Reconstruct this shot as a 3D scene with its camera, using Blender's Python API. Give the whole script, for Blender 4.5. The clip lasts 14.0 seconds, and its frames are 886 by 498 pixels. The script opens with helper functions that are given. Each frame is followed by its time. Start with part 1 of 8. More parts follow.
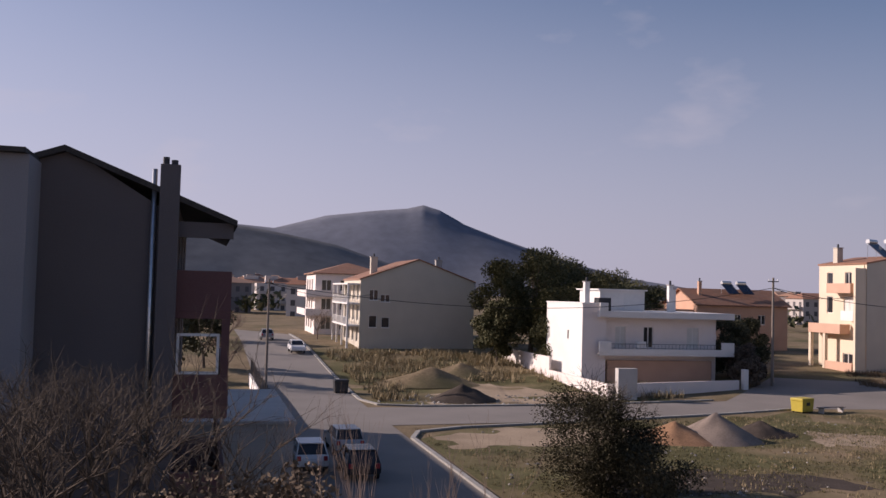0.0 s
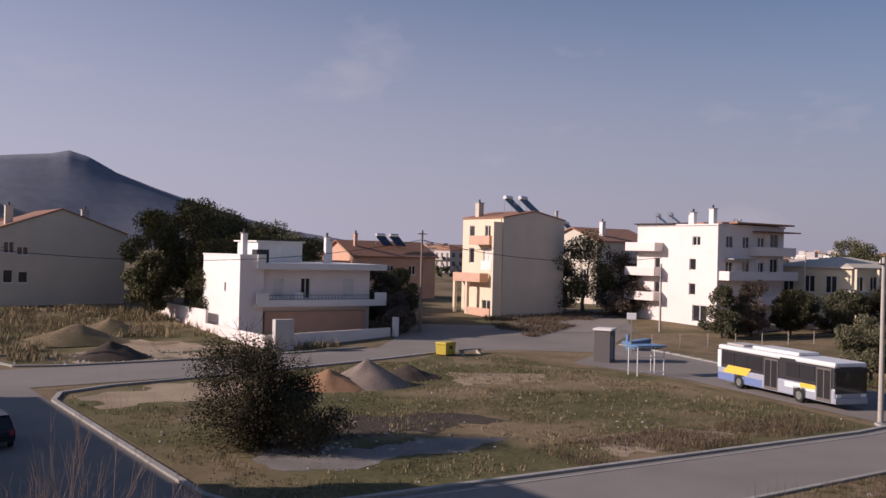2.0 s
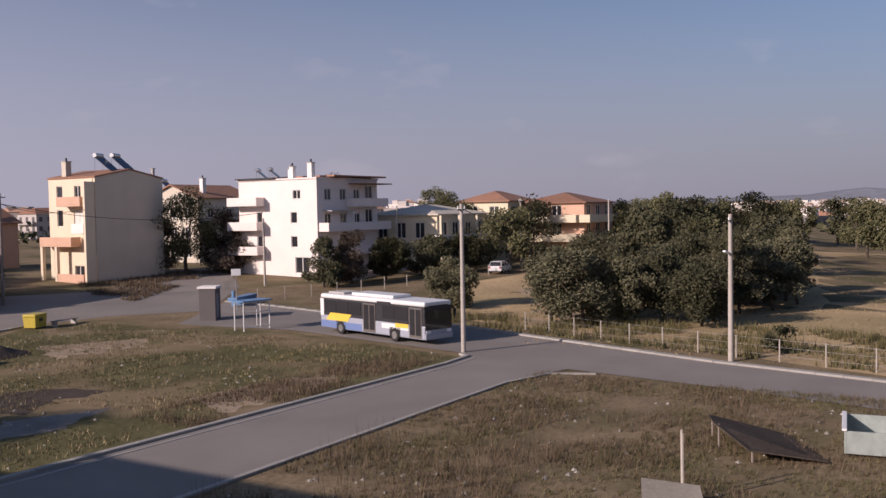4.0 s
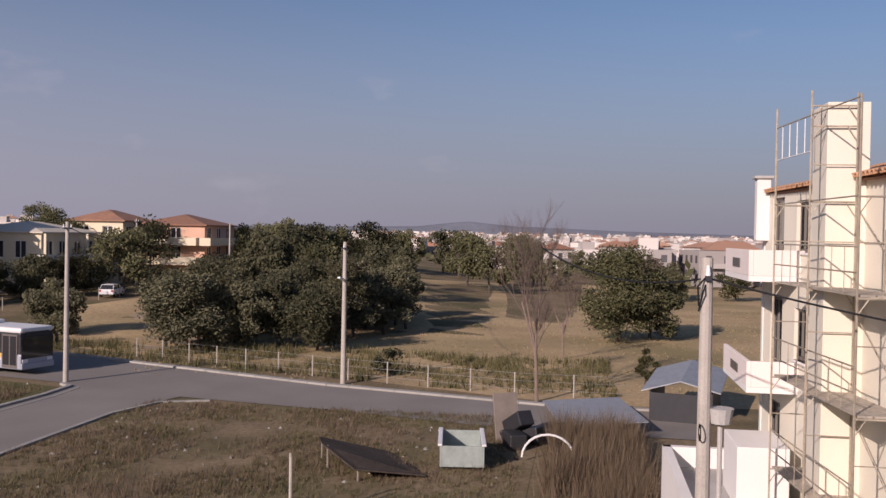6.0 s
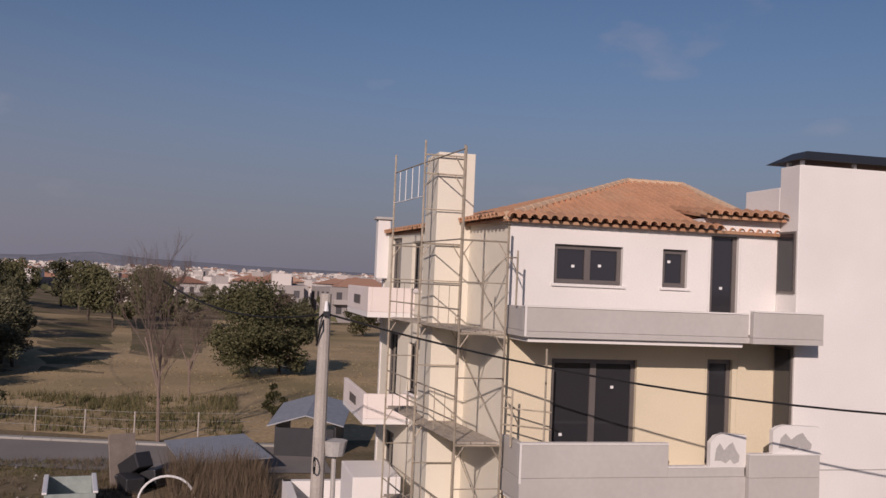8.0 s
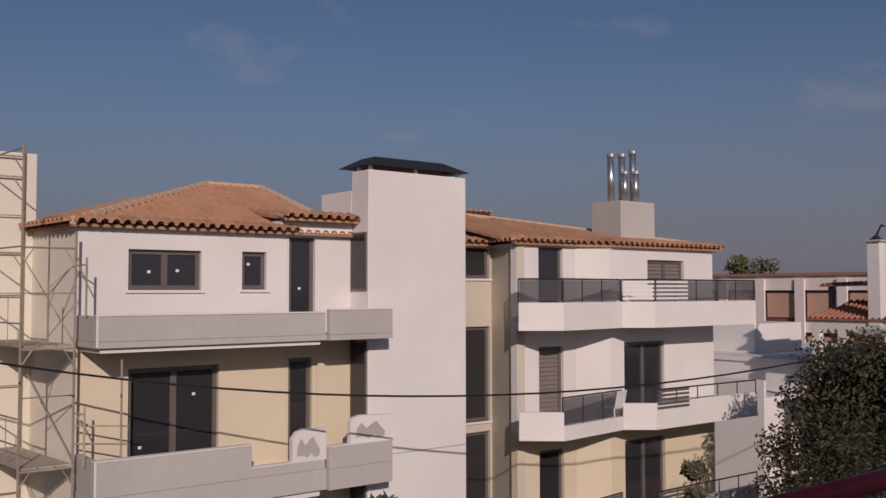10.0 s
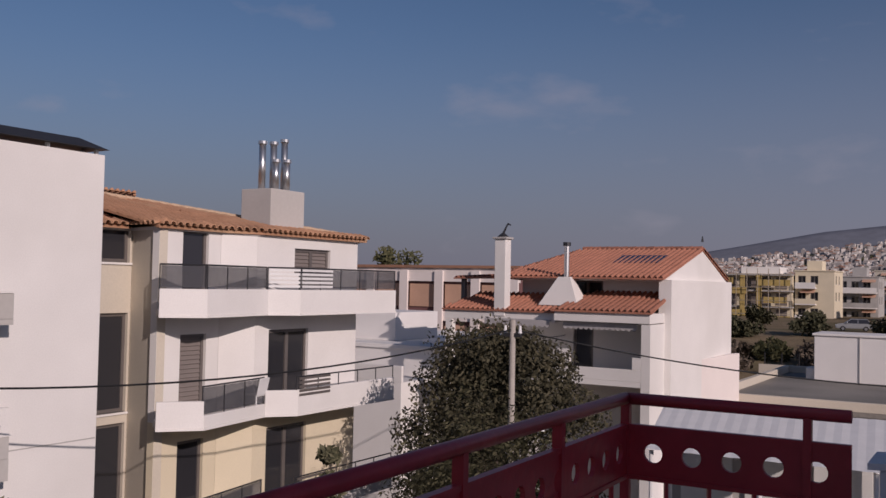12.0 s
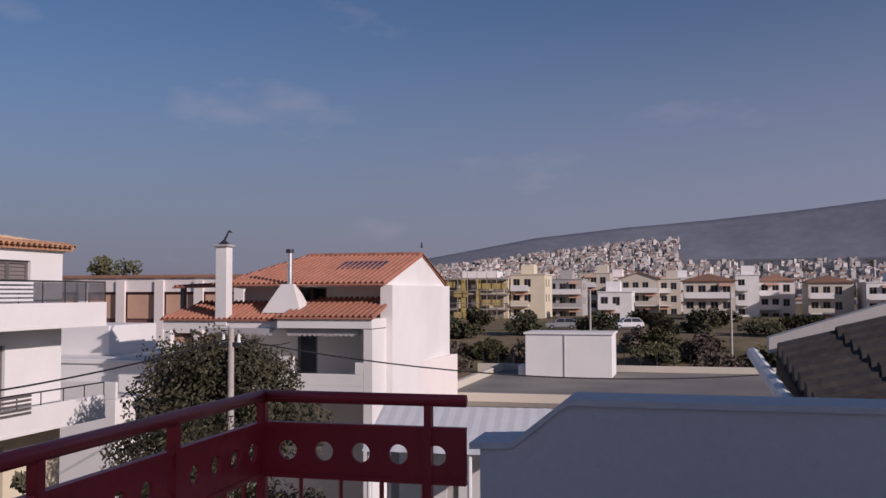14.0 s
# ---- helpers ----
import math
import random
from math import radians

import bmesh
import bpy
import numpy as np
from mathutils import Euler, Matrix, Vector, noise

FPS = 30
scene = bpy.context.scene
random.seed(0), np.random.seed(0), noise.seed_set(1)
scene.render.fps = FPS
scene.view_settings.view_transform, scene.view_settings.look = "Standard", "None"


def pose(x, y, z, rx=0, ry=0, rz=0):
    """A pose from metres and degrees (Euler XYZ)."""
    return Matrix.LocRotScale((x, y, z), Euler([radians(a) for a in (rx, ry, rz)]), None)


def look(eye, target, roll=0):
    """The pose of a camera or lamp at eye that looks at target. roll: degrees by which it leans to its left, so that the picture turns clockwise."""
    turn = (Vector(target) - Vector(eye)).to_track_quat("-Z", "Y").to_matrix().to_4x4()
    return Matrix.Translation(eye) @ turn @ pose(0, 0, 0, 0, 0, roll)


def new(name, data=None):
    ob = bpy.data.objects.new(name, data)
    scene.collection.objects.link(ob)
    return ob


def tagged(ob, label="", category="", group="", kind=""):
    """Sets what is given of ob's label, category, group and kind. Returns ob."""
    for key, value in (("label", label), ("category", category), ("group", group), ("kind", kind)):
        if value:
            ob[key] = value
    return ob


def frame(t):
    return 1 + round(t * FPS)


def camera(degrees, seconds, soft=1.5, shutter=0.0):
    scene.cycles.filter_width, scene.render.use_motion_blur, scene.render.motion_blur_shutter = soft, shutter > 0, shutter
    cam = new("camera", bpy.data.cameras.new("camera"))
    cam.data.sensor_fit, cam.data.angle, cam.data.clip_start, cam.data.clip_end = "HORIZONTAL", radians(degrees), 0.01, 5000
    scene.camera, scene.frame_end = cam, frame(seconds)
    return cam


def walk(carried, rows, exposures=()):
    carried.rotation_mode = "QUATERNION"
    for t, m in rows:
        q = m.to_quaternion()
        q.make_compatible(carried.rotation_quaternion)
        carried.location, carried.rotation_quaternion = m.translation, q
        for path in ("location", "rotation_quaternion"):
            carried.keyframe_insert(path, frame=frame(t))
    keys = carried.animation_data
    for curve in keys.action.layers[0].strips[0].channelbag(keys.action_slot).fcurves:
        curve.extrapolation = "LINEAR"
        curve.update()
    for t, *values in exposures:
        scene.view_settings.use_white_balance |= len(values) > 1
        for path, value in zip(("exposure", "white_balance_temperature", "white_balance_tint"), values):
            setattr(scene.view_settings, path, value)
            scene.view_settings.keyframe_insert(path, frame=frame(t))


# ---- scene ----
# ---- camera and its path ----
cam = camera(50.64, 14.0, soft=1.5)
ARM = 0.7
PATH = [
    (0, -14.33, 2.65, -1.58), (0.5, -20.82, 1.91, -0.86), (1, -26.43, 1.25, -1.15), (1.5, -31.12, 0.60, -1.51), (2, -34.88, 0.25, -1.44), (2.5,
    -38.50, 0.10, -1.96), (3, -43.70, -1.85, -0.49), (3.5, -52.19, -2.19, 0.94), (3.7, -55.06, -2.23, 1.13), (5.8, -78.38, -1.40, -1.40), (6, -81.45,
    -0.86, -1.03), (6.5, -89.16, 0.94, -0.46), (7, -94.10, 1.46, -1.51), (7.2, -95.59, 1.60, -1.58), (9.3, -119.21, 2.45, -0.64), (9.5, -121.47, 2.45,
    0.43), (10, -128.06, 2.63, 0.09), (10.5, -133.71, 2.11, 0.10), (11, -139.45, 0.97, -0.34), (11.5, -145.00, 1.12, -0.61), (12, -149.00, 2.04,
    -1.15), (12.5, -153.87, 2.51, 0.04), (13, -158.30, 3.00, -0.07), (13.5, -160.72, 2.94, -0.66), (14, -165.39, 2.65, 0.16)]
# small sway of the arm: time, sideways to the left, upwards
SWAY = [(0, 0, 0), (9.5, 0, 0), (10.5, 0.05, 0.02), (11.5, 0.06, 0.025), (12.5, 0.08, 0.03), (13.0, 0.05, 0.02), (13.5, 0.025, 0.01), (14.0, 0, 0)]


def sway(t):
    for (t0, s0, u0), (t1, s1, u1) in zip(SWAY, SWAY[1:]):
        if t <= t1:
            k = (t - t0) / (t1 - t0)
            return s0 + (s1 - s0) * k, u0 + (u1 - u0) * k
    return 0.0, 0.0


ROWS = []
for t, a, p, r in PATH:
    left, lift = sway(t)
    sa, ca = math.sin(radians(a)), math.cos(radians(a))
    ROWS.append((t, pose(-ARM * sa - left * ca, ARM * ca - left * sa, 9.5 + lift, 90 + p, r, a)))
walk(cam, ROWS, exposures=[(t, e, 6450 - 120 * max(0, t - 10), 21) for t, e in ((0.0, 0.08), (1.5, 0.03), (3.7, 0.02), (6.0, -0.05), (6.5, -0.08), (7.2, -0.3), (9.3, -0.93), (10.2, -0.98), (11.0, -0.92), (12.0, -0.8), (13.0, -0.64), (14.0, -0.54))])

# ---- sky and sun ----
SUN_AZ, SUN_EL = 62.0, 23.0
world = bpy.data.worlds.new("sky")
scene.world = world
world.use_nodes = True
wn, wl = world.node_tree.nodes, world.node_tree.links
bg = wn["Background"]
sky = wn.new("ShaderNodeTexSky")
sky.sky_type = 'NISHITA'
sky.sun_disc = False
sky.sun_elevation = radians(SUN_EL)
sky.sun_rotation = radians(-SUN_AZ)
sky.air_density, sky.dust_density, sky.ozone_density = 1.0, 1.1, 4.0
tc = wn.new("ShaderNodeTexCoord")
sep = wn.new("ShaderNodeSeparateXYZ")
wl.new(tc.outputs["Generated"], sep.inputs[0])
haze = wn.new("ShaderNodeMapRange")
haze.interpolation_type = 'SMOOTHSTEP'
haze.inputs[1].default_value, haze.inputs[2].default_value = -0.02, 0.30
haze.inputs[3].default_value, haze.inputs[4].default_value = 0.88, 0.0
wl.new(sep.outputs[2], haze.inputs[0])
# the haze climbs higher on the sunny side
reach = wn.new("ShaderNodeMapRange")
reach.inputs[1].default_value, reach.inputs[2].default_value = -1, 1
reach.inputs[3].default_value, reach.inputs[4].default_value = 0.27, 0.58
wl.new(reach.outputs[0], haze.inputs[2])
# thin drifting cloud
squash = wn.new("ShaderNodeMapping")
squash.inputs["Scale"].default_value = (3.4, 3.4, 8.0)
wl.new(tc.outputs["Generated"], squash.inputs[0])
cloud = wn.new("ShaderNodeTexNoise")
cloud.inputs["Scale"].default_value, cloud.inputs["Detail"].default_value = 2.2, 6
wl.new(squash.outputs[0], cloud.inputs["Vector"])
puff = wn.new("ShaderNodeMapRange")
puff.inputs[1].default_value, puff.inputs[2].default_value = 0.60, 0.80
puff.inputs[4].default_value = 0.34
wl.new(cloud.outputs[0], puff.inputs[0])
mixed = wn.new("ShaderNodeMix")
mixed.data_type = 'RGBA'
wl.new(haze.outputs[0], mixed.inputs[0]), wl.new(sky.outputs[0], mixed.inputs[6])
# the haze is brighter towards the sun
side = wn.new("ShaderNodeVectorMath")
side.operation = 'DOT_PRODUCT'
side.inputs[1].default_value = (-math.sin(radians(SUN_AZ)), math.cos(radians(SUN_AZ)), 0)
wl.new(tc.outputs["Generated"], side.inputs[0])
glow = wn.new("ShaderNodeMapRange")
glow.inputs[1].default_value, glow.inputs[2].default_value = -1, 1
glow.inputs[3].default_value, glow.inputs[4].default_value = 0.95, 2.1
wl.new(side.outputs["Value"], glow.inputs[0]), wl.new(side.outputs["Value"], reach.inputs[0])
tone = wn.new("ShaderNodeVectorMath")
tone.operation = 'SCALE'
tone.inputs[0].default_value = (3.3, 3.25, 3.95)
wl.new(glow.outputs[0], tone.inputs["Scale"])
wl.new(tone.outputs[0], mixed.inputs[7])
veil = wn.new("ShaderNodeMix")
veil.data_type = 'RGBA'
wl.new(puff.outputs[0], veil.inputs[0]), wl.new(mixed.outputs[2], veil.inputs[6])
veil.inputs[7].default_value = (6.4, 6.0, 6.5, 1)
wl.new(veil.outputs[2], bg.inputs[0])
bg.inputs[1].default_value = 0.083
sun_data = bpy.data.lights.new("sun", 'SUN')
sun_data.energy, sun_data.angle, sun_data.color = 5.0, radians(0.6), (1.0, 0.87, 0.75)
sun = new("sun", sun_data)
sun.matrix_world = look((-math.sin(radians(SUN_AZ)) * 50, math.cos(radians(SUN_AZ)) * 50, 50 * math.tan(radians(SUN_EL))), (0, 0, 0))
# ---- materials ----
def mat(name, col, rough=0.8, metal=0.0, var=0.18, scale=3.0, fine=40.0, bump=0.15, stain=None, stain_amt=0.0, coords="Object", rand=0.0, spec=0.4):
    m = bpy.data.materials.new(name)
    m.use_nodes = True
    n, l = m.node_tree.nodes, m.node_tree.links
    b = n["Principled BSDF"]
    b.inputs["Roughness"].default_value, b.inputs["Metallic"].default_value = rough, metal
    b.inputs["Specular IOR Level"].default_value = spec
    tc = n.new("ShaderNodeTexCoord")
    src = tc.outputs[coords]
    big = n.new("ShaderNodeTexNoise")
    big.inputs["Scale"].default_value, big.inputs["Detail"].default_value = scale, 5
    small = n.new("ShaderNodeTexNoise")
    small.inputs["Scale"].default_value, small.inputs["Detail"].default_value = fine, 4
    l.new(src, big.inputs["Vector"]), l.new(src, small.inputs["Vector"])
    add = n.new("ShaderNodeMath")
    add.operation = 'ADD'
    l.new(big.outputs[0], add.inputs[0]), l.new(small.outputs[0], add.inputs[1])
    ramp = n.new("ShaderNodeMapRange")
    ramp.inputs[1].default_value, ramp.inputs[2].default_value = 0.7, 1.3
    ramp.inputs[3].default_value, ramp.inputs[4].default_value = 1 - var, 1 + var
    l.new(add.outputs[0], ramp.inputs[0])
    fac = ramp.outputs[0]
    if rand:
        oi = n.new("ShaderNodeObjectInfo")
        rr = n.new("ShaderNodeMapRange")
        rr.inputs[3].default_value, rr.inputs[4].default_value = 1 - rand, 1 + rand
        l.new(oi.outputs["Random"], rr.inputs[0])
        mu = n.new("ShaderNodeMath")
        mu.operation = 'MULTIPLY'
        l.new(fac, mu.inputs[0]), l.new(rr.outputs[0], mu.inputs[1])
        fac = mu.outputs[0]
    sc = n.new("ShaderNodeVectorMath")
    sc.operation = 'SCALE'
    sc.inputs[0].default_value = col
    l.new(fac, sc.inputs["Scale"])
    out = sc.outputs[0]
    if stain:
        sn = n.new("ShaderNodeTexNoise")
        sn.inputs["Scale"].default_value, sn.inputs["Detail"].default_value = scale * 0.35, 8
        l.new(src, sn.inputs["Vector"])
        sr = n.new("ShaderNodeMapRange")
        sr.inputs[1].default_value, sr.inputs[2].default_value = 0.48, 0.66
        sr.inputs[4].default_value = stain_amt
        l.new(sn.outputs[0], sr.inputs[0])
        mx = n.new("ShaderNodeMix")
        mx.data_type = 'RGBA'
        l.new(sr.outputs[0], mx.inputs[0]), l.new(out, mx.inputs[6])
        mx.inputs[7].default_value = (*stain, 1)
        out = mx.outputs[2]
    l.new(out, b.inputs["Base Color"])
    if bump:
        bp = n.new("ShaderNodeBump")
        bp.inputs["Strength"].default_value, bp.inputs["Distance"].default_value = bump, 0.02
        l.new(small.outputs[0], bp.inputs["Height"])
        l.new(bp.outputs[0], b.inputs["Normal"])
    return m


def island_mat(name, col_a, col_b, rough=0.8, spec=0.2):
    """Each loose piece of a mesh takes its own tone between two colours."""
    m = bpy.data.materials.new(name)
    m.use_nodes = True
    n, l = m.node_tree.nodes, m.node_tree.links
    b = n["Principled BSDF"]
    b.inputs["Roughness"].default_value, b.inputs["Specular IOR Level"].default_value = rough, spec
    g = n.new("ShaderNodeNewGeometry")
    mx = n.new("ShaderNodeMix")
    mx.data_type = 'RGBA'
    l.new(g.outputs["Random Per Island"], mx.inputs[0])
    mx.inputs[6].default_value, mx.inputs[7].default_value = (*col_a, 1), (*col_b, 1)
    l.new(mx.outputs[2], b.inputs["Base Color"])
    return m


def glass_mat(name, tint, rough=0.06):
    m = bpy.data.materials.new(name)
    m.use_nodes = True
    b = m.node_tree.nodes["Principled BSDF"]
    b.inputs["Base Color"].default_value = (*tint, 1)
    b.inputs["Roughness"].default_value = rough
    b.inputs["Specular IOR Level"].default_value = 0.6
    return m


ASPHALT = mat("asphalt", (0.23, 0.205, 0.185), 0.85, var=0.12, scale=0.25, fine=25, bump=0.3, stain=(0.165, 0.15, 0.135), stain_amt=0.5)
KERB = mat("kerb_concrete", (0.35, 0.335, 0.31), 0.85, var=0.2, scale=1.2, fine=20, stain=(0.18, 0.16, 0.13), stain_amt=0.6, rand=0.1)
GRASS_G = mat("grass_ground", (0.115, 0.105, 0.05), 0.95, var=0.4, scale=0.3, fine=3.5, bump=0.6, stain=(0.25, 0.185, 0.115), stain_amt=1.0, spec=0.1)
DRY = mat("dry_ground", (0.21, 0.16, 0.10), 0.95, var=0.35, scale=0.3, fine=4, bump=0.6, stain=(0.10, 0.095, 0.045), stain_amt=0.85, spec=0.1)
FIELD = mat("dry_field", (0.42, 0.31, 0.18), 0.95, var=0.3, scale=0.12, fine=3, bump=0.25, stain=(0.20, 0.175, 0.085), stain_amt=0.7, spec=0.1)
SAND = mat("bare_sand", (0.36, 0.28, 0.20), 0.95, var=0.2, scale=0.4, fine=6, bump=0.5, stain=(0.2, 0.15, 0.1), stain_amt=0.7, spec=0.1)
MUD = mat("pale_mud", (0.22, 0.20, 0.18), 0.8, var=0.25, scale=0.5, fine=5, bump=0.4, stain=(0.11, 0.095, 0.07), stain_amt=0.8, spec=0.2)
GRAVEL = mat("gravel_heap", (0.23, 0.185, 0.155), 0.95, var=0.25, scale=1.0, fine=12, bump=0.8, spec=0.1)
REDSOIL = mat("red_soil", (0.33, 0.19, 0.11), 0.95, var=0.25, scale=1.0, fine=9, bump=0.8, spec=0.1)
DARKSOIL = mat("dark_soil", (0.075, 0.06, 0.05), 0.95, var=0.3, scale=1.0, fine=9, bump=0.8, spec=0.1)
WHITE = mat("white_render", (0.78, 0.75, 0.72), 0.85, var=0.05, scale=0.6, fine=30, bump=0.1, stain=(0.62, 0.59, 0.55), stain_amt=0.35)
PINKW = mat("pinkish_white_render", (0.80, 0.72, 0.68), 0.85, var=0.05, scale=0.5, fine=30, bump=0.1, stain=(0.70, 0.62, 0.58), stain_amt=0.4)
CREAM = mat("cream_render", (0.70, 0.61, 0.45), 0.85, var=0.06, scale=0.6, fine=30, bump=0.1, stain=(0.66, 0.58, 0.42), stain_amt=0.4)
PALECREAM = mat("pale_cream_render", (0.74, 0.69, 0.58), 0.85, var=0.05, scale=0.6, fine=30, bump=0.1, stain=(0.68, 0.62, 0.50), stain_amt=0.4)
YELLOW = mat("yellow_render", (0.74, 0.62, 0.47), 0.85, var=0.06, scale=0.5, fine=25, bump=0.1)
BEIGE = mat("beige_render", (0.58, 0.52, 0.43), 0.88, var=0.07, scale=0.4, fine=25, bump=0.12, stain=(0.48, 0.43, 0.36), stain_amt=0.4)
ORANGE = mat("orange_render", (0.62, 0.39, 0.28), 0.85, var=0.08, scale=0.6, fine=25, bump=0.1)
SALMON = mat("salmon_render", (0.55, 0.34, 0.24), 0.85, var=0.08, scale=0.6, fine=25, bump=0.1)
GREY = mat("grey_concrete", (0.44, 0.42, 0.40), 0.88, var=0.12, scale=0.8, fine=18, bump=0.2, stain=(0.30, 0.28, 0.26), stain_amt=0.4)
PARAPET = mat("parapet_render", (0.50, 0.475, 0.45), 0.88, var=0.05, scale=0.7, fine=9, bump=0.08, stain=(0.42, 0.39, 0.36), stain_amt=0.5)
# shade of the gable house is put into this dark tone; kiosk shares it
SHADEHOUSE = mat("shade_house_render", (0.13, 0.115, 0.115), 0.88, var=0.08, scale=0.5, fine=25, bump=0.12)
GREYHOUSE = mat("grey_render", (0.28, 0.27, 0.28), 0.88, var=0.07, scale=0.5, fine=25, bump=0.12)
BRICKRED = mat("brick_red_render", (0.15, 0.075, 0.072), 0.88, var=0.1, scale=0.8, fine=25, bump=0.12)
TILE = mat("terracotta_tile", (0.30, 0.155, 0.10), 0.85, var=0.2, scale=1.5, fine=14, bump=0.3, stain=(0.24, 0.15, 0.11), stain_amt=0.6, rand=0.2)
TILE_NEW = mat("new_clay_tile", (0.47, 0.25, 0.145), 0.85, var=0.16, scale=1.5, fine=14, bump=0.3, stain=(0.47, 0.33, 0.21), stain_amt=0.5, rand=0.2)
TILE_RED = mat("red_clay_tile", (0.36, 0.155, 0.10), 0.85, var=0.18, scale=1.5, fine=14, bump=0.3, rand=0.2)
# near-black tile tone: the shade on these roofs is put into the colour
TILE_SHADED = mat("shaded_old_tile", (0.055, 0.048, 0.043), 0.9, var=0.3, scale=1.5, fine=14, bump=0.4, rand=0.25)
MORTAR = mat("pale_mortar", (0.56, 0.40, 0.27), 0.9, var=0.15, scale=2, fine=20)
FRAME = mat("dark_aluminium_frame", (0.17, 0.15, 0.14), 0.45, metal=0.3, var=0.08, scale=3, fine=30, bump=0)
FRAME_W = mat("white_window_frame", (0.75, 0.73, 0.70), 0.5, var=0.05, bump=0)
# also colours the house cores, as the dimness of rooms behind windows
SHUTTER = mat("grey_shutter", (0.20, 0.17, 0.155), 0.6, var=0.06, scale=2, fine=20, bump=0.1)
SHUTTER_W = mat("white_shutter", (0.66, 0.64, 0.60), 0.6, var=0.06, scale=2, fine=20, bump=0.1)
GLASS = glass_mat("window_glass", (0.03, 0.03, 0.035))
SMOKED = glass_mat("smoked_balustrade_glass", (0.10, 0.10, 0.11), 0.1)
SMOKED.node_tree.nodes["Principled BSDF"].inputs["Alpha"].default_value = 0.62
STEEL = mat("galvanised_steel", (0.62, 0.62, 0.62), 0.32, metal=0.9, var=0.12, scale=4, fine=30, bump=0)
SCAFF = mat("scaffold_steel", (0.42, 0.36, 0.28), 0.6, metal=0.3, var=0.25, scale=4, fine=25, bump=0.1, rand=0.2)
PLANK = mat("scaffold_plank", (0.40, 0.35, 0.29), 0.85, var=0.25, scale=2, fine=15, rand=0.15)
POLE = mat("weathered_pole", (0.42, 0.38, 0.34), 0.85, var=0.15, scale=2, fine=25, bump=0.2)
POLE_W = mat("dark_wood_pole", (0.24, 0.20, 0.17), 0.9, var=0.2, scale=2, fine=25, bump=0.2)
DARKMETAL = mat("dark_metal", (0.05, 0.05, 0.055), 0.5, metal=0.5, var=0.1, bump=0)
CABLE = mat("black_cable", (0.012, 0.012, 0.013), 0.6, var=0.05, bump=0)
REDPAINT = mat("red_painted_steel", (0.42, 0.035, 0.045), 0.38, var=0.16, scale=5, fine=30, bump=0.06, stain=(0.30, 0.035, 0.04), stain_amt=0.6)
BARK = mat("bark", (0.10, 0.08, 0.065), 0.95, var=0.25, scale=3, fine=20, bump=0.5, spec=0.1)
TWIG = mat("bare_twig", (0.22, 0.165, 0.135), 0.95, var=0.2, scale=3, fine=20, bump=0, spec=0.1)
PINE = island_mat("pine_needles", (0.04, 0.045, 0.02), (0.14, 0.13, 0.066))
OLIVE = island_mat("olive_leaves", (0.055, 0.056, 0.03), (0.165, 0.152, 0.092))
DARKLEAF = island_mat("dark_evergreen_leaves", (0.03, 0.033, 0.019), (0.095, 0.09, 0.05))
EVERG = island_mat("brownish_evergreen_leaves", (0.028, 0.028, 0.018), (0.105, 0.092, 0.055))
BRUSH = island_mat("dry_brush", (0.055, 0.042, 0.033), (0.16, 0.125, 0.095))
STRAW = island_mat("straw_blades", (0.18, 0.145, 0.08), (0.38, 0.30, 0.18))
WEED = island_mat("weed_blades", (0.07, 0.075, 0.03), (0.17, 0.14, 0.07))
RUST = island_mat("rusty_stalks", (0.09, 0.065, 0.042), (0.19, 0.14, 0.095))
STONES = island_mat("pale_stones", (0.15, 0.135, 0.115), (0.42, 0.39, 0.35), 0.9)
CITY = island_mat("far_city_walls", (0.24, 0.215, 0.21), (0.74, 0.68, 0.63), 0.9)
CITYROOF = island_mat("far_roofs", (0.30, 0.15, 0.10), (0.45, 0.28, 0.2), 0.9)
CITYWIN = mat("far_window_dark", (0.09, 0.085, 0.09), 0.5, bump=0)
# hill colours have the distance haze mixed in, paler and bluer when far
HILL_N = mat("near_hill_scrub_haze", (0.15, 0.155, 0.165), 1.0, var=0.2, scale=0.004, fine=0.03, bump=0, spec=0.0)
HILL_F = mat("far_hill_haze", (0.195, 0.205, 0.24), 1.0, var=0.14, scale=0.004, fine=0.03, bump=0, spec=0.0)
OCHRE = mat("ochre_boards", (0.46, 0.34, 0.12), 0.7, var=0.2, scale=1.5, fine=10, bump=0.05)
PLASTICY = mat("yellow_plastic", (0.50, 0.39, 0.05), 0.5, var=0.1, bump=0.05)
BUSW = mat("bus_white_paint", (0.72, 0.72, 0.72), 0.35, var=0.05, bump=0)
BUSG = mat("bus_grey_paint", (0.34, 0.36, 0.42), 0.35, var=0.06, bump=0)
BUSB = mat("bus_blue_paint", (0.15, 0.21, 0.40), 0.35, var=0.05, bump=0)
BUSY = mat("bus_yellow_paint", (0.78, 0.52, 0.08), 0.35, var=0.05, bump=0)
RUBBER = mat("tyre_rubber", (0.02, 0.02, 0.021), 0.85, var=0.2, bump=0.1)
CARW = mat("car_white_paint", (0.7, 0.7, 0.71), 0.3, var=0.04, bump=0)
CARB = mat("car_dark_paint", (0.03, 0.032, 0.04), 0.25, var=0.05, bump=0)
CARS = mat("car_silver_paint", (0.4, 0.41, 0.42), 0.3, metal=0.4, var=0.05, bump=0)
BLUE = mat("blue_steel", (0.12, 0.24, 0.42), 0.5, var=0.1, bump=0.05)
WHITEP = mat("white_painted_metal", (0.74, 0.73, 0.72), 0.45, var=0.06, bump=0)
